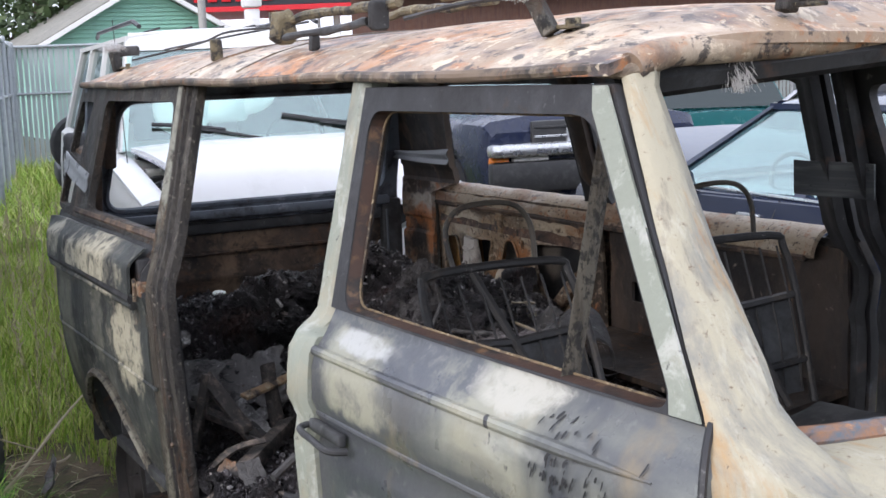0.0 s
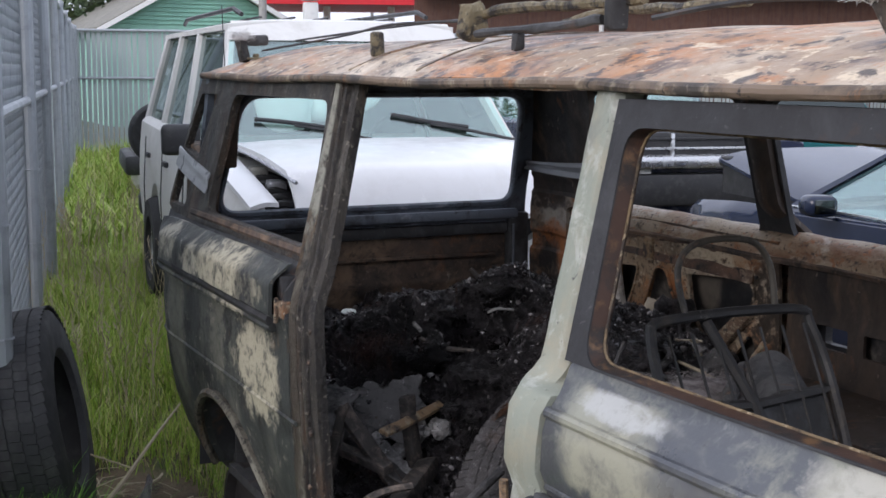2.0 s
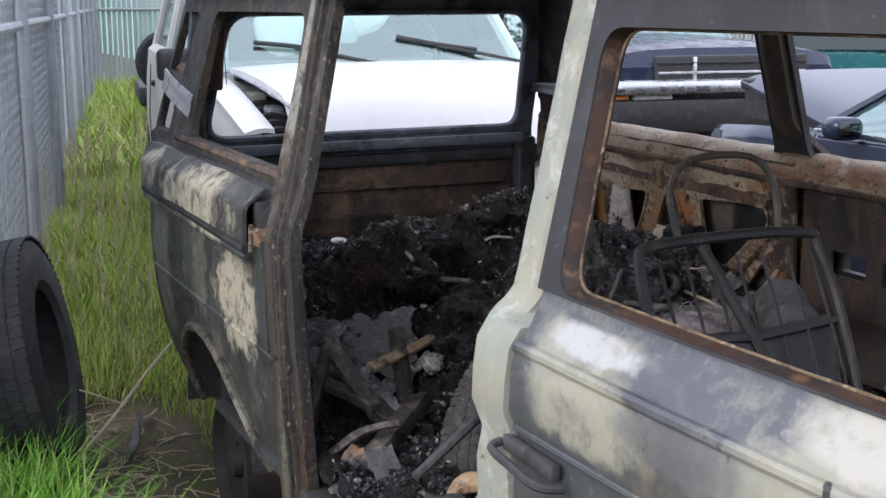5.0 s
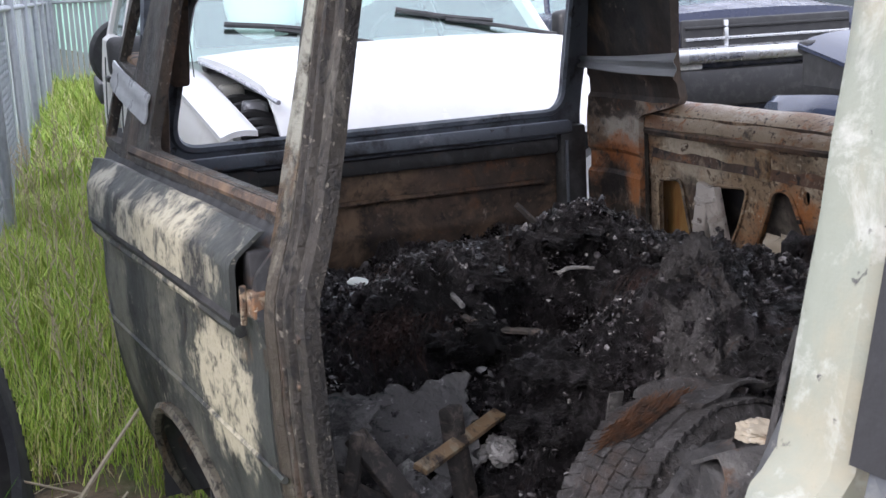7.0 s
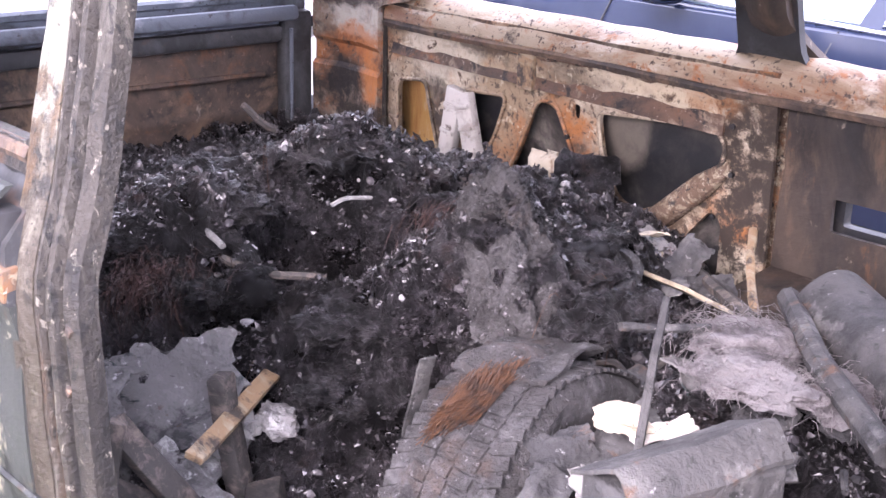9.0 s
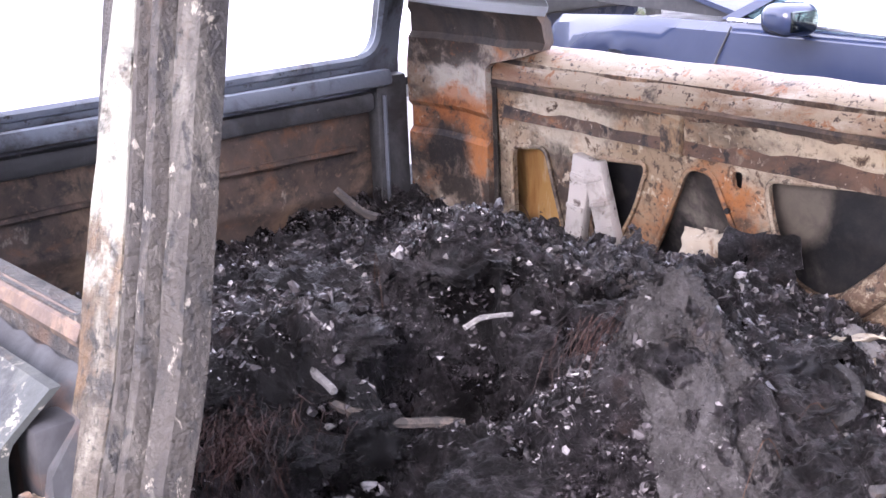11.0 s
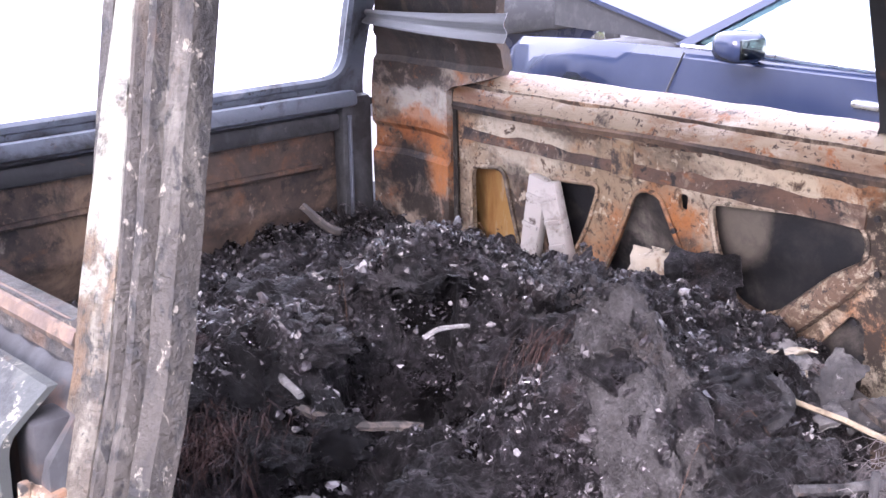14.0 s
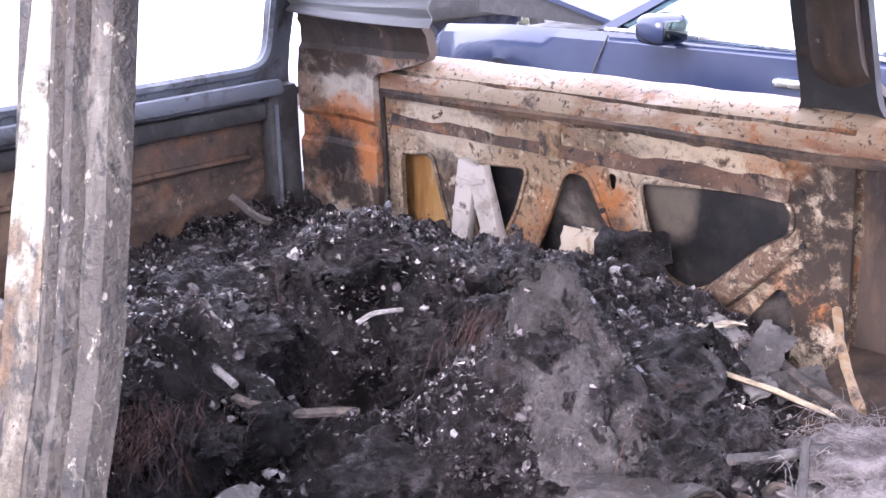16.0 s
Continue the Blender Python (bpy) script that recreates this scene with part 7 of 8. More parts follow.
TYRE = pose(1.955, 0.755, 0.500, 0, 0, -78) @ pose(0, 0, 0, 8, 0, 0)
burnt = tyre_arc("burnt_car_tyre", "ash-dusted charred tyre standing in the debris with bare belt wires", 0.36, 0.215, 0.215, TYRE, -0.15, 2.5, "ashchar")
patch = bmesh.new()
for k in range(210):
    off = r7.uniform(-0.055, 0.02)
    a0 = 0.98 + 2.0 * (off + 0.02) + r7.uniform(0, 0.20)
    a1 = a0 + r7.uniform(0.20, 0.42)
    lean = r7.uniform(-0.005, 0.02)
    pts = []
    for j in range(6):
        a = lerp(a0, a1, j / 5)
        rr = 0.370 + 0.004 * r7.random() + (0.012 * r7.random() if j in (0, 5) else 0)
        pts.append(TYRE @ Vector((rr * math.cos(a), off + lean * j / 5 + r7.uniform(-0.003, 0.003), rr * math.sin(a))))
    tube(pts, 0.0009, 3, patch)
tagged(part("belt_wire_patch", patch, "wire", burnt, "rusty bare belt wires"), kind="stuff")
part("torn_flap", rough_up(sheet(lambda u, v: TYRE @ Vector(((0.372 + 0.02 * u) * math.cos(lerp(1.45, 2.0, u)), lerp(-0.10, 0.09, v), (0.372 + 0.02 * u) * math.sin(lerp(1.45, 2.0, u)))), 26, 22, (0, 0, -0.012)), 0.022, 18), "ashchar", burnt, "torn ash-dusted tread flap")
rb = bmesh.new()
cells = {}
for i in range(110):
    for j in range(90):
        x, y = 1.34 + 0.0052 * i, 0.70 + 0.0052 * j
        k = noise.noise(Vector((x * 12, y * 12, 2)))
        if ridge_gap(x, y) < 0.088 + 0.02 * k:
            p = Vector((x, y, heap_z(x, y) + 0.013))
            cells[i, j] = rb.verts.new(p + noise.noise_vector(p * 26) * 0.006 + noise.noise_vector(p * 70) * 0.004)
for (i, j), v in cells.items():
    if (i + 1, j) in cells and (i, j + 1) in cells and (i + 1, j + 1) in cells:
        rb.faces.new([v, cells[i + 1, j], cells[i + 1, j + 1], cells[i, j + 1]])
stuff("ash_coated_ridge", rb, "ashchar", "ridge of ash-coated charred padding across the heap", "debris", True)
spots = []
while len(spots) < 2600:
    x, y = (r7.uniform(1.38, 1.98), r7.uniform(0.66, 1.18)) if len(spots) < 1900 else (r7.gauss(1.36, 0.09), r7.gauss(1.16, 0.07))
    if ridge_gap(x, y) < 0.10 or len(spots) >= 1900:
        q = 0.0022 + 0.006 * r7.random() ** 2
        spots.append((x, y, heap_z(x, y) + 0.014, q))
lumps("ash_coated_bits", spots, "ashchar", "grey ash-coated crumbs along the ridge of padding", "debris")
fringe = bmesh.new()
for k in range(60):
    p = Vector((1.45 + r7.gauss(0, 0.03), 0.99 + r7.gauss(0, 0.04), 0.985))
    e = p + Vector((r7.uniform(-0.02, 0.06), r7.uniform(-0.09, -0.02), r7.uniform(-0.16, -0.05)))
    tube([p, p.lerp(e, 0.5) + Vector((0, -0.015, 0.02)), e], 0.0006, 3, fringe)
stuff("wire_fringe", fringe, "fibre", "fringe of thin rusty wires hanging over the padding", "wire")

# things in the doorway
def facing(at, n, spin=0.0):
    """A pose whose z axis points along n."""
    return Matrix.Translation(at) @ Vector(n).to_track_quat("Z", "Y").to_matrix().to_4x4() @ pose(0, 0, 0, 0, 0, spin)


slab("ash_sheet", "crumpled pale ash-coated sheet against the heap", "sheet metal", (0.34, 0.23, 0.004), facing((1.30, 0.40, 0.665), (0.5, -0.55, 0.62), 20), "ashsheet", 0.012, 2, (22, 16))
slab("ash_sheet", "torn mottled grey sheet leaning against the heap", "sheet metal", (0.20, 0.20, 0.004), facing((1.25, 0.25, 0.705), (0.45, -0.45, 0.75), -10), "ashsheet", 0.022, 5, (18, 16))
slab("ash_sheet", "pale grey slab lying in the rubble", "sheet metal", (0.24, 0.07, 0.010), facing((1.47, 0.37, 0.58), (0.3, -0.5, 0.8), -30), "ash", 0.004, 7)
slab("ash_sheet", "white ash-covered strip in the rubble", "sheet metal", (0.17, 0.06, 0.008), facing((1.42, 0.47, 0.60), (0.4, -0.5, 0.7), 60), "ash", 0.004, 11)
slab("ash_sheet", "small bent grey sheet at the foot of the heap", "sheet metal", (0.18, 0.10, 0.006), pose(1.62, 0.36, 0.56, -12, 18, 30), "greysheet", 0.01, 9)
board("burnt_batten", "half-burnt wooden batten with raw ends", (1.55, 0.33, 0.68), (1.38, 0.61, 0.70), 0.034, 0.014, "rawwood", 20)
board("charred_post", "upright charred wooden post stub", (1.43, 0.46, 0.76), (1.47, 0.48, 0.52), 0.045, 0.04, "charwood", 0)
board("charred_post", "short charred stick leaning in the rubble", (1.49, 0.21, 0.765), (1.66, 0.36, 0.50), 0.05, 0.025, "charwood", 30)
board("charred_post", "dark charred board leaning by the pillar", (1.50, 0.22, 0.77), (1.52, 0.14, 0.48), 0.05, 0.03, "charwood", 50)
board("charred_post", "charred stick lying over the rubble", (1.30, 0.16, 0.64), (1.66, 0.30, 0.60), 0.04, 0.03, "charwood", 10)
board("charred_post", "blackened timber across the doorway floor", (1.52, 0.50, 0.55), (1.86, 0.22, 0.53), 0.07, 0.05, "charwood", 15)
stick("charred_branch", "charred stick in the doorway", "stick", [(1.75, 0.12, 0.50), (1.80, 0.2, 0.58), (1.83, 0.30, 0.60)], 0.014, 0.010, "charwood")
slab("rust_sheet", "rusty torn sheet at the door sill", "sheet metal", (0.14, 0.08, 0.004), facing((1.88, 0.14, 0.50), (0.6, -0.6, 0.5), 70), "rustorange", 0.012, 13)
lump("ash_lump", "crumbly white ash lump", "ash", (1.46, 0.565, 0.645), (0.05, 0.035, 0.03), "ash", 2)
lump("ash_lump", "small white ash lump on the rubble", "ash", (1.16, 0.24, 0.83), (0.035, 0.03, 0.03), "ash", 5)
lump("white_shard", "small white smooth shard lying on the heap", "shard", (0.975, 0.447, 0.955), (0.035, 0.025, 0.010), "airbag", 1, 0.1)
def clump(label, at, spread, seed):
    """A clump of several charred lumps fused together."""
    t = thing("charred_clump", label, "debris")
    rr = random.Random(seed)
    for k in range(7):
        bm = bmesh.new()
        size = rr.uniform(0.35, 0.7) * spread
        bmesh.ops.create_icosphere(bm, subdivisions=4, radius=1)
        c = Vector(at) + Vector((rr.gauss(0, 0.5), rr.gauss(0, 0.5), rr.gauss(0, 0.15))) * spread
        for v in bm.verts:
            d = 1 + 0.5 * noise.noise(v.co * 2 + Vector((seed + k, 0, 0))) - 0.5 * abs(noise.noise(v.co * 5 + Vector((0, seed, k)))) + 0.12 * noise.noise(v.co * 14)
            v.co = c + Vector((v.co.x * d, v.co.y * d, v.co.z * d * 0.6)) * size
        part("charred_lump", bm, "char", t)
    return t


clump("rounded charred clump in the heap", (1.26, 0.60, 0.85), 0.08, 4)
clump("ragged charred clump above the pit", (1.14, 0.70, 0.95), 0.09, 8)
clump("ragged charred clump at the crest of the heap", (1.47, 0.92, 0.84), 0.08, 12)
clump("dark charred clump at the back of the heap", (0.60, 0.95, 0.90), 0.06, 16)
clump("charred clump on the shoulder of the heap", (1.02, 0.48, 0.90), 0.07, 23)
clump("charred clump below the pit", (1.52, 0.64, 0.72), 0.07, 29)


def crust(label, at, size, turn, seed):
    """A brittle crust of char with a ragged edge."""
    t = thing("charred_crust", label, "debris")
    m = pose(*at, *turn)
    bm = bmesh.new()
    N = 44
    V = {}
    for i in range(N):
        for j in range(N):
            u, v = 2 * i / (N - 1) - 1, 2 * j / (N - 1) - 1
            edge = math.hypot(u, v) + 0.45 * noise.noise(Vector((u * 2.2 + seed, v * 2.2, seed))) + 0.2 * noise.noise(Vector((u * 7, v * 7, seed)))
            if edge < 0.82:
                p = Vector((u * size[0], v * size[1], 0.02 * (1 - edge)))
                p.z += 0.022 * noise.noise(Vector((u * 4, v * 4, seed))) - 0.016 * abs(noise.noise(Vector((u * 11, v * 11, seed)))) + 0.006 * noise.noise(Vector((u * 26, v * 26, seed)))
                V[i, j] = (bm.verts.new(m @ p), bm.verts.new(m @ (p + Vector((0, 0, -0.014 - 0.03 * max(0, 0.6 - edge))))))
    for (i, j), v in V.items():
        c = [(i, j), (i + 1, j), (i + 1, j + 1), (i, j + 1)]
        if all(k in V for k in c):
            bm.faces.new([V[k][0] for k in c])
            bm.faces.new([V[k][1] for k in reversed(c)])
    part("crust", bm, "char", t)
    return t


crust("ragged charred crust forming a dark ledge on the heap", (0.88, 0.85, 0.965), (0.10, 0.20), (2, 2, -45), 3)
crust("cracked charred crust hanging over the pit", (1.10, 0.96, 1.03), (0.11, 0.20), (4, 6, -40), 21)
crust("cracked charred crust beside the pit", (1.40, 1.02, 0.94), (0.11, 0.17), (10, 18, -30), 27)
crust("charred crust at the front of the pit", (1.50, 0.76, 0.82), (0.10, 0.20), (-6, 24, -10), 33)
crust("charred crust on the slope of the heap", (1.18, 0.55, 0.87), (0.10, 0.12), (-14, 22, 20), 41)
crust("ragged ash-dusted crust shelf beside the tyre", (1.90, 0.96, 0.905), (0.10, 0.13), (8, 10, -30), 52)
crust("ragged charred crust on the far slope of the heap", (1.66, 1.16, 0.90), (0.12, 0.15), (12, 14, -20), 61)
stick("pale_stick", "pale half-burnt stick lying on the heap", "stick", [(1.10, 0.61, 0.945), (1.165, 0.61, 0.935), (1.23, 0.605, 0.92)], 0.009, 0.007, "ashsheet", 7, 0.003)
stick("charred_branch", "thin charred branch across the heap", "stick", [(1.16, 0.60, 0.90), (1.27, 0.66, 0.87), (1.36, 0.76, 0.86)], 0.010, 0.008, "charwood")
stick("charred_branch", "grey twig lying over the heap", "stick", [(1.27, 0.84, 0.972), (1.28, 0.88, 0.985), (1.285, 0.935, 0.975)], 0.005, 0.004, "ash")
stick("charred_branch", "short grey stick at the back of the heap", "stick", [(0.36, 1.24, 0.97), (0.40, 1.28, 0.92), (0.42, 1.31, 0.90)], 0.010, 0.012, "charwood")
fib = bmesh.new()
for _ in range(520):
    p = Vector((1.16 + r7.gauss(0, 0.06), 0.47 + r7.gauss(0, 0.06), 0.89 + r7.uniform(-0.04, 0.03)))
    e = p + Vector((r7.uniform(-0.03, 0.06), r7.uniform(-0.06, 0.03), r7.uniform(-0.09, 0.0)))
    tube([p, p.lerp(e, 0.5) + Vector((0.02, -0.02, 0.015)), e], [0.0009, 0.0007, 0.0004], 3, fib)
stuff("scorched_fibre", fib, "fibre", "red-brown scorched fibre stuffing hanging from the heap", "fibre")
board("metal_strip", "pale bent metal strip poking from the debris", (1.73, 0.70, 0.83), (1.68, 0.70, 0.66), 0.03, 0.006, "greysheet", 10, "metal strip")
stick("steel_pipe", "slanted grey steel pipe by the door sill", "pipe", [(2.14, 0.42, 0.72), (2.18, 0.30, 0.66), (2.22, 0.18, 0.60)], 0.013, 0.013, "greysheet", 8, 0.001)
stick("copper_pipe", "rusty bent pipe in the doorway", "pipe", [(2.32, 0.33, 0.76), (2.315, 0.33, 0.60), (2.29, 0.30, 0.52)], 0.012, 0.012, "rawwood", 8, 0.001)
stick("copper_pipe", "thick tan pipe stub on the floor", "pipe", [(2.30, 0.40, 0.56), (2.24, 0.32, 0.57), (2.20, 0.30, 0.52)], 0.028, 0.028, "rawwood", 10, 0.002)

# middle of the van
lid = thing("metal_box", "burnt grey sheet-metal box with a folded lid", "box")
BOX_A, BOX_B, BOX_N = Vector((2.333, 0.485, 0.930)), Vector((2.396, 0.755, 0.946)), Vector((0.975, -0.22, 0))


def lid_fn(u, v):
    """The folded lid: a sloping front strip, the fold and a back slope."""
    p = BOX_A.lerp(BOX_B, u) + BOX_N * along([(0, 0.036), (0.42, 0.003), (0.5, -0.006), (1, -0.10)], v)
    return p + Vector((0, 0, along([(0, -0.044), (0.42, -0.003), (0.5, 0.0), (1, -0.045)], v) + 0.004 * math.sin(9 * u) * (1 - v)))


part("lid", rough_up(sheet(lid_fn, 24, 18, (0, 0, -0.007)), 0.004, 13), "greysheet", lid, "warped lid")
part("body", rough_up(block((0.268, 0.125, 0.45), pose(2.338, 0.626, 0.668, 0, 0, 77), 0.010, seg=3), 0.006, 12), "greysheet", lid)
slab("white_paper", "white ash-like sheet of paper in the rubble", "paper", (0.10, 0.04, 0.003), pose(2.215, 0.735, 0.865, 10, -12, 60), "plaster", 0.01, 3)
lump("tan_foam", "scorched tan foam scrap", "foam", (2.15, 0.72, 0.865), (0.05, 0.035, 0.02), "paper", 6)
for k, (x, y, z, sx, sy, sz) in enumerate(((2.10, 1.12, 0.86, 0.12, 0.10, 0.035), (2.20, 0.98, 0.87, 0.12, 0.09, 0.03), (2.30, 1.10, 0.84, 0.08, 0.08, 0.04), (2.02, 1.22, 0.83, 0.10, 0.1, 0.03))):
    t = lump("glass_wool", "tuft of grey glass wool insulation", "insulation", (x, y, z), (sx * 0.8, sy * 0.8, sz * 0.8), "fluff", 3 + k, 0.6)
    hair = bmesh.new()
    for _ in range(260):
        p = Vector((x + r7.gauss(0, sx * 0.6), y + r7.gauss(0, sy * 0.6), z + sz * 0.6))
        e = p + Vector((r7.gauss(0, 0.028), r7.gauss(0, 0.028), r7.uniform(-0.04, 0.012)))
        tube([p, p.lerp(e, 0.5) + Vector((0, 0, 0.012)), e], 0.0006, 3, hair)
    tagged(part("fibre_tuft", hair, "fluff", t, "", False), kind="stuff")
for k, (x, y, z, sx, sy, sp) in enumerate(((2.10, 0.64, 0.81, 0.11, 0.08, 20), (2.14, 0.56, 0.78, 0.10, 0.07, 70), (2.06, 0.60, 0.79, 0.08, 0.06, -30), (2.20, 0.60, 0.80, 0.09, 0.05, 110), (2.14, 0.74, 0.83, 0.12, 0.06, 40), (2.02, 0.50, 0.70, 0.10, 0.07, 10), (2.10, 0.46, 0.68, 0.12, 0.06, 80), (2.19, 0.50, 0.72, 0.08, 0.05, 30))):
    slab("ash_sheet", "crumpled whitish ash flake beside the tyre", "ash", (sx, sy, 0.005), facing((x, y, z), (0.45, -0.5, 0.75), sp), ("greysheet", "greysheet", "ashchar", "ashsheet")[k % 4], 0.016, 60 + k, (12, 10))
stick("thin_rod", "thin grey rod standing in the rubble", "rod", [(2.153, 0.80, 1.045), (2.185, 0.735, 0.95), (2.22, 0.67, 0.83)], 0.006, 0.008, "greysheet", 6, 0.001)
stick("bolt_tube", "grey metal tube with an open end", "tube", [(1.965, 0.93, 0.905), (2.0, 1.02, 0.89), (2.03, 1.10, 0.88)], 0.009, 0.009, "greysheet", 8, 0.001)
board("pale_plank", "pale half-burnt plank leaning across the rubble", (1.615, 1.335, 0.845), (1.935, 1.37, 0.803), 0.042, 0.010, "paleplank", -28)
for k in range(9):
    x, y = 1.62 + 0.05 * k + r7.gauss(0, 0.02), 1.42 + r7.gauss(0, 0.07)
    slab("scorched_paper", "pale scorched scrap on the rubble by the far wall", "paper", (r7.uniform(0.05, 0.11), r7.uniform(0.03, 0.06), 0.003), pose(x, y, heap_z(x, y) + 0.035, r7.uniform(-30, 30), r7.uniform(-30, 30), r7.uniform(0, 180)), r7.choice(["paper", "ashsheet", "ashsheet"]), 0.006, 30 + k, (8, 6))
for k, (x, y, z, sx, sy, sp) in enumerate(((1.60, 1.43, 0.835, 0.11, 0.06, 20), (1.70, 1.47, 0.835, 0.13, 0.07, 60), (1.64, 1.50, 0.83, 0.09, 0.05, -30), (1.55, 1.38, 0.83, 0.08, 0.05, 80), (1.78, 1.46, 0.80, 0.10, 0.06, 10))):
    slab("scorched_paper", "pale curled paper in the rubble under the plank", "paper", (sx, sy, 0.003), facing((x, y, z), (0.45, -0.55, 0.7), sp), ("paper", "greysheet", "fluff")[k % 3], 0.026, 80 + k, (12, 9))
stick("charred_rod", "charred rod leaning in the corner", "rod", [(1.66, 1.56, 0.79), (1.82, 1.42, 0.82), (2.015, 1.275, 0.842)], 0.013, 0.015, "charwood")
stick("tan_rod", "tan upright rod against the far panel", "rod", [(1.750, 1.64, 0.888), (1.83, 1.52, 0.85), (1.940, 1.38, 0.815)], 0.009, 0.011, "rawwood")
slab("scorched_paper", "scorched curled paper against the far wall", "paper", (0.10, 0.09, 0.003), pose(1.13, 1.63, 0.90, 50, 0, 20), "paper", 0.02, 4)
slab("scorched_paper", "burnt paper scrap with brown edges", "paper", (0.12, 0.07, 0.003), pose(1.24, 1.60, 0.86, 60, 20, -20), "paper", 0.02, 8)
slab("charred_cloth", "black charred cloth hanging at the far wall", "cloth", (0.16, 0.14, 0.004), pose(1.29, 1.60, 0.90, 70, 0, 20), "char", 0.03, 6)
ring = thing("iron_ring", "charred iron ring half buried in the debris", "ring")
part("band", tube([(1.665 + 0.075 * math.cos(a), 1.235 + 0.062 * math.sin(a), 0.850 + 0.03 * math.sin(a)) for a in [2 * math.pi * k / 24 for k in range(24)]], 0.014, 6, closed=True), "charrubber", ring)
pan = thing("loose_seat_shell", "burnt grey seat shell lying on its side", "seat shell")
part("shell", rough_up(sheet(lambda u, v: pose(2.27, 1.26, 0.86, 0, 6, -30) @ Vector(((u - 0.5) * 0.34, -0.085 * math.cos(3.6 * v - 0.2), 0.085 * math.sin(3.6 * v - 0.2))), 14, 16, (0.0, 0.0, -0.008)), 0.008, 9), "greysheet", pan)
part("rim_rail", tube([(2.06, 1.30, 0.90), (2.25, 1.10, 0.89), (2.48, 0.92, 0.87)], 0.022, 8), "greysheet", pan)
for k in range(150):
    x, y = (r7.uniform(1.85, 2.8), r7.uniform(0.15, 1.60)) if k < 90 else (min(max(r7.gauss(2.2, 0.2), 1.9), 2.7), min(max(r7.gauss(1.05, 0.2), 0.5), 1.5))
    s = r7.uniform(0.016, 0.05)
    m = pose(x, y, heap_z(x, y) + s * 0.4, r7.uniform(0, 360), r7.uniform(0, 360), r7.uniform(0, 360))
    if k % 3 == 0 or (k > 99 and k % 3 == 1 and k % 2):
        slab("rubble_scrap", "bent burnt metal scrap in the rubble", "scrap", (s * 3, s * 1.6, 0.004), pose(x, y, heap_z(x, y) + s * 0.5, r7.uniform(-35, 35), r7.uniform(-35, 35), r7.uniform(0, 360)), r7.choice(["greysheet", "sooty", "ashsheet", "charrubber"]), 0.02, k, (8, 6))
    elif k % 3 == 1:
        a = r7.uniform(0, 6.28)
        stick("rubble_stick", "short charred stick in the rubble", "stick", [(x, y, heap_z(x, y) + 0.02), (x + s * math.cos(a), y + s * math.sin(a), heap_z(x, y) + 0.04), (x + 2.4 * s * math.cos(a), y + 2.4 * s * math.sin(a), heap_z(x, y) + 0.03)], 0.008, 0.006, r7.choice(["charwood", "charwood", "greysheet"]))
    else:
        lump("rubble_lump", "ash-coated lump of debris", "debris", (x, y, heap_z(x, y) + s * 0.3), (s, s * 0.8, s * 0.6), r7.choice(["greysheet", "char", "charrubber"]), k, 0.45)

# ---------------------------------------------------------------- melted rack on the roof
rack = thing("roof_rack", "half-melted aluminium roof rack lying on the van roof", "roof rack")
for k, y in enumerate((0.34, 0.62)):
    part("rail", rough_up(tube(bent([(2.10, y, 1.93 - 0.01 * k), (2.35, y + 0.01, 1.945), (2.62, y, 1.94), (2.86, y + 0.005, 1.945)], 6), 0.013, 8), 0.007, 14), "molten", rack, "yellowed melted rail")
part("rail", rough_up(tube(bent([(2.20, 0.30, 1.885), (2.5, 0.30, 1.89), (2.78, 0.30, 1.90)], 6), 0.010, 8), 0.008, 18), "sooty", rack)
part("long_tube", tube(bent([(2.80, 0.50, 1.955), (3.2, 0.62, 1.965), (3.6, 0.75, 1.965)], 5), 0.011, 8), "molten", rack)
part("end_block", rough_up(block((0.06, 0.07, 0.085), pose(2.15, 0.32, 1.915), 0.02, seg=4), 0.024, 22), "molten", rack, "melted yellow end block")
part("mid_block", rough_up(block((0.035, 0.05, 0.08), pose(2.80, 0.32, 1.915), 0.012, seg=3), 0.012, 22), "sooty", rack)
part("foot", rough_up(block((0.03, 0.03, 0.05), pose(2.40, 0.31, 1.865), 0.008), 0.008, 22), "sooty", rack)
part("foot", rough_up(block((0.03, 0.04, 0.07), pose(1.57, 0.305, 1.868), 0.008), 0.006, 16), "molten", rack)
part("wire", tube(bent([(0.5, 0.30, 1.86), (1.0, 0.42, 1.905), (1.6, 0.34, 1.925), (2.1, 0.36, 1.92)], 6), 0.004, 5), "sooty", rack)
part("wire", tube(bent([(0.45, 0.45, 1.90), (1.1, 0.56, 1.935), (1.9, 0.5, 1.94)], 6), 0.004, 5), "sooty", rack)
part("crossbar", tube(bent([(2.9, 0.34, 1.90), (3.05, 0.5, 1.935), (3.1, 0.9, 1.945)], 5), 0.006, 5), "sooty", rack)


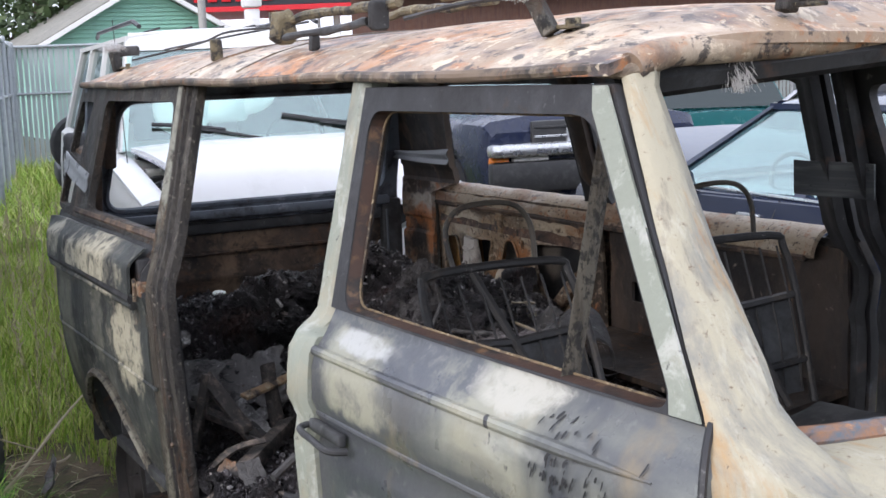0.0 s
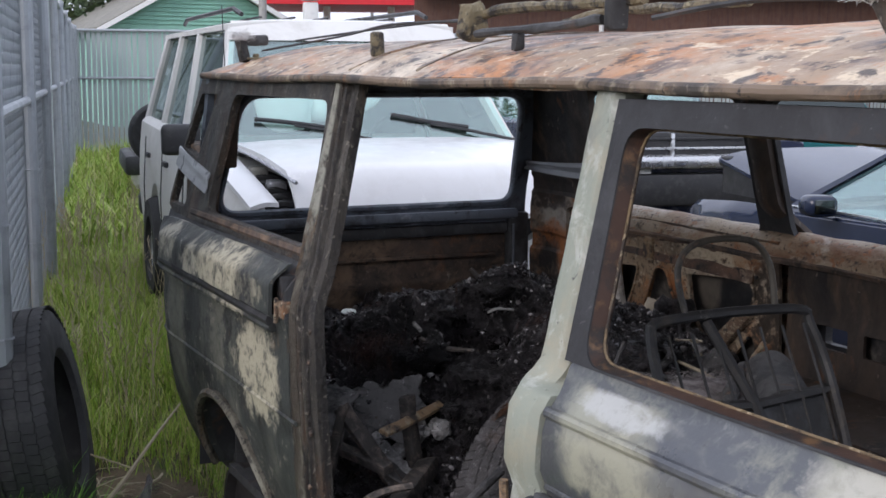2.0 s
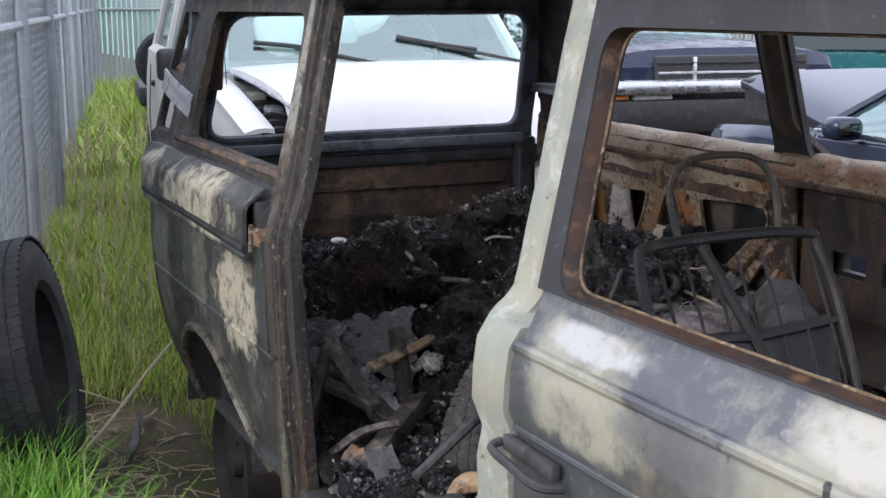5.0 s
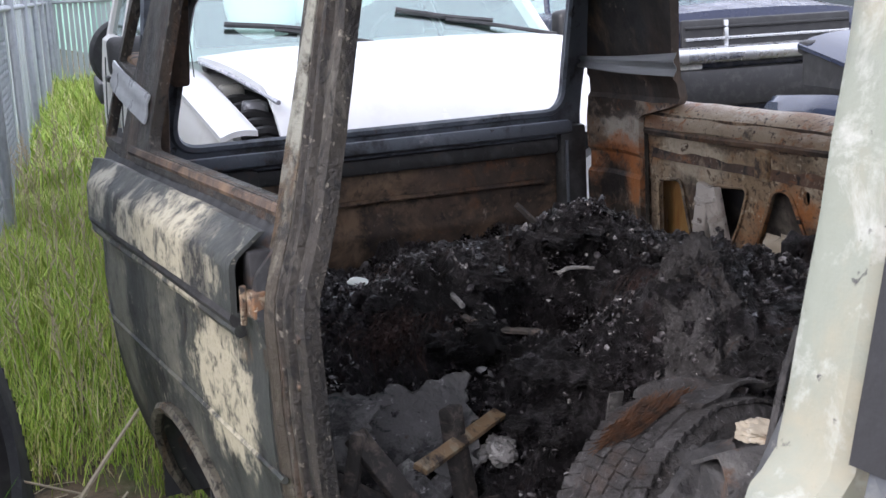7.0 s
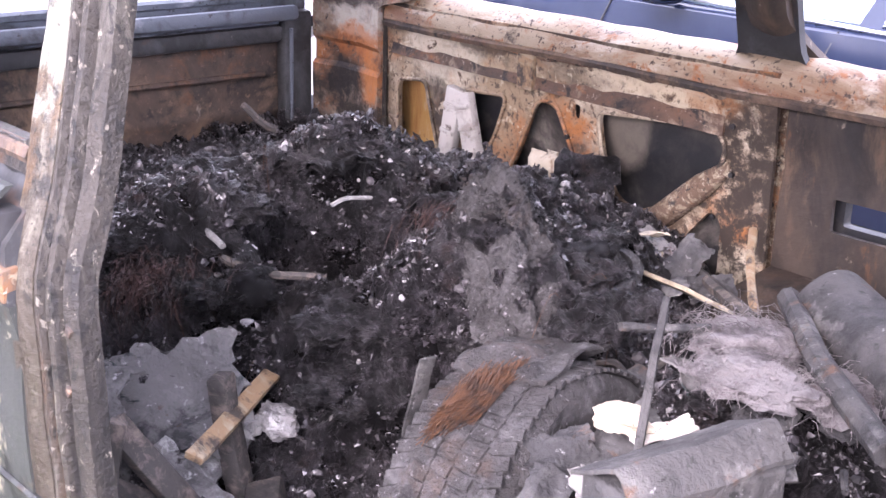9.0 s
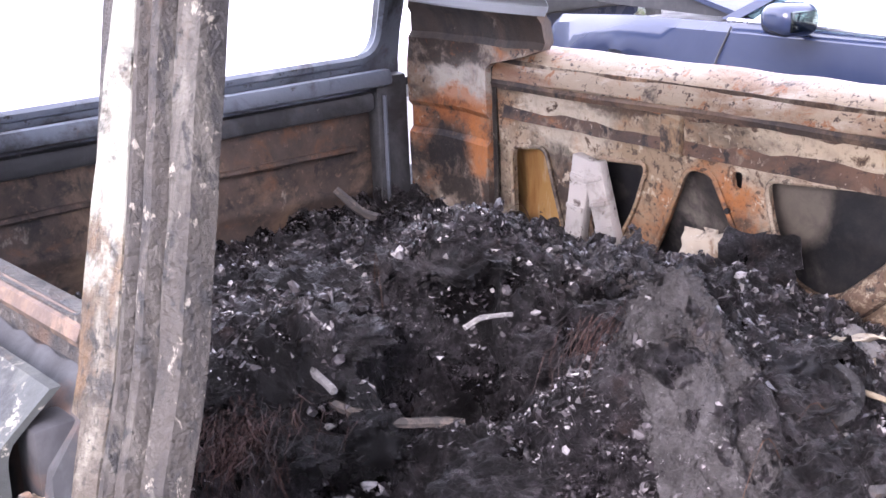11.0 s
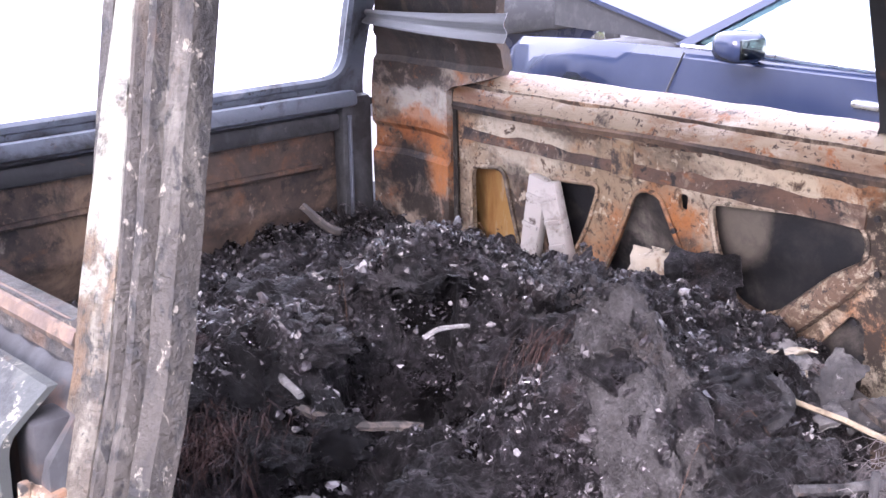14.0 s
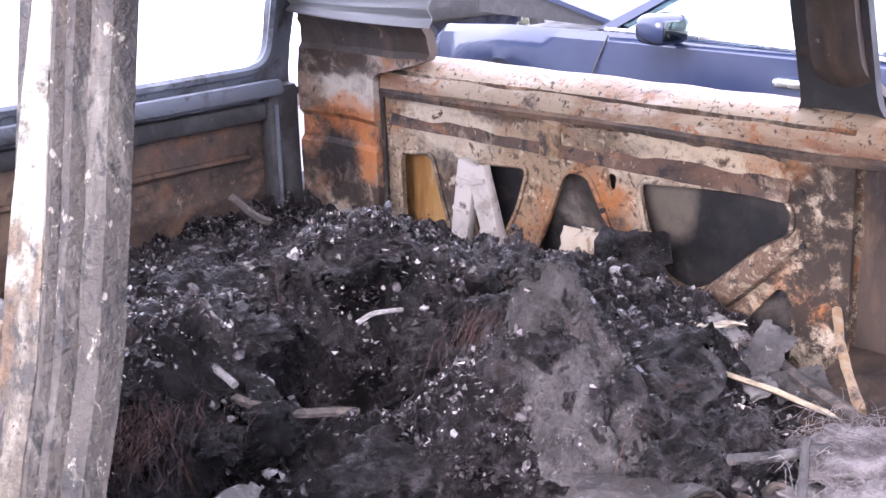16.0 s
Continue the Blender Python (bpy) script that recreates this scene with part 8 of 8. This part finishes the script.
def wool(parent, at, n, spread, r):
    bm = bmesh.new()
    for _ in range(n):
        p = Vector(at) + Vector((r.gauss(0, spread * 0.25), r.gauss(0, spread * 0.25), r.gauss(0, spread * 0.2)))
        e = p + Vector((r.gauss(0, spread), r.gauss(0, spread), abs(r.gauss(0, spread * 0.6))))
        tube([p, p.lerp(e, 0.5) + Vector((r.gauss(0, 0.008), r.gauss(0, 0.008), 0.012)), e], [0.0008, 0.0006, 0.0003], 3, bm)
    part("frayed_wool", bm, "wool", parent, "frayed white glass fibre", False)


def rack_foot(label, base, top, arm=None):
    f = thing("rack_foot", label, "bracket")
    part("bar", block((0.035, 0.03, (Vector(top) - Vector(base)).length), Matrix.Translation((Vector(base) + Vector(top)) / 2) @ (Vector(top) - Vector(base)).to_track_quat("Z", "Y").to_matrix().to_4x4(), 0.004), "cpillar", f)
    part("bracket_plate", block((0.06, 0.05, 0.008), pose(base[0] + 0.02, base[1] + 0.03, base[2] + 0.012), 0.002), "molten", f)
    for k in range(2):
        part("bolt", block((0.014, 0.014, 0.014), pose(base[0] + 0.01 + 0.025 * k, base[1] + 0.035, base[2] + 0.022), 0.003), "molten", f)
    if arm:
        part("arm", rough_up(block((0.04, 0.12, 0.04), Matrix.Translation(arm) @ pose(0, 0, 0, 0, 0, -8), 0.01), 0.006, 15), "greysheet", f)
    wool(f, top, 700, 0.024, r7)
    return f


rack_foot("bent rack foot with frayed glass fibre on the roof", (3.63, 0.29, 1.835), (3.60, 0.27, 1.905), (3.62, 0.40, 1.935))
rack_foot("short rack foot with frayed glass fibre on the roof", (3.93, 0.60, 1.855), (3.93, 0.615, 1.915))
rack_foot("burnt rack foot at the rear corner of the roof", (0.42, 0.26, 1.82), (0.40, 0.25, 1.90), (0.38, 0.30, 1.90))
tuft = thing("glass_wool", "frayed white glass wool hanging from the windscreen header", "insulation")
hang = bmesh.new()
for _ in range(320):
    q = Vector((3.94 + r7.gauss(0, 0.006), 0.475 + r7.gauss(0, 0.012), 1.772))
    e = q + Vector((r7.gauss(0, 0.01), r7.gauss(0.008, 0.010), -r7.uniform(0.02, 0.06)))
    tube([q, q.lerp(e, 0.5) + Vector((r7.gauss(0, 0.004), r7.gauss(0, 0.004), 0)), e], [0.0009, 0.0007, 0.0003], 3, hang)
tagged(part("hanging_fibre", hang, "wool", tuft, "", False), kind="stuff")
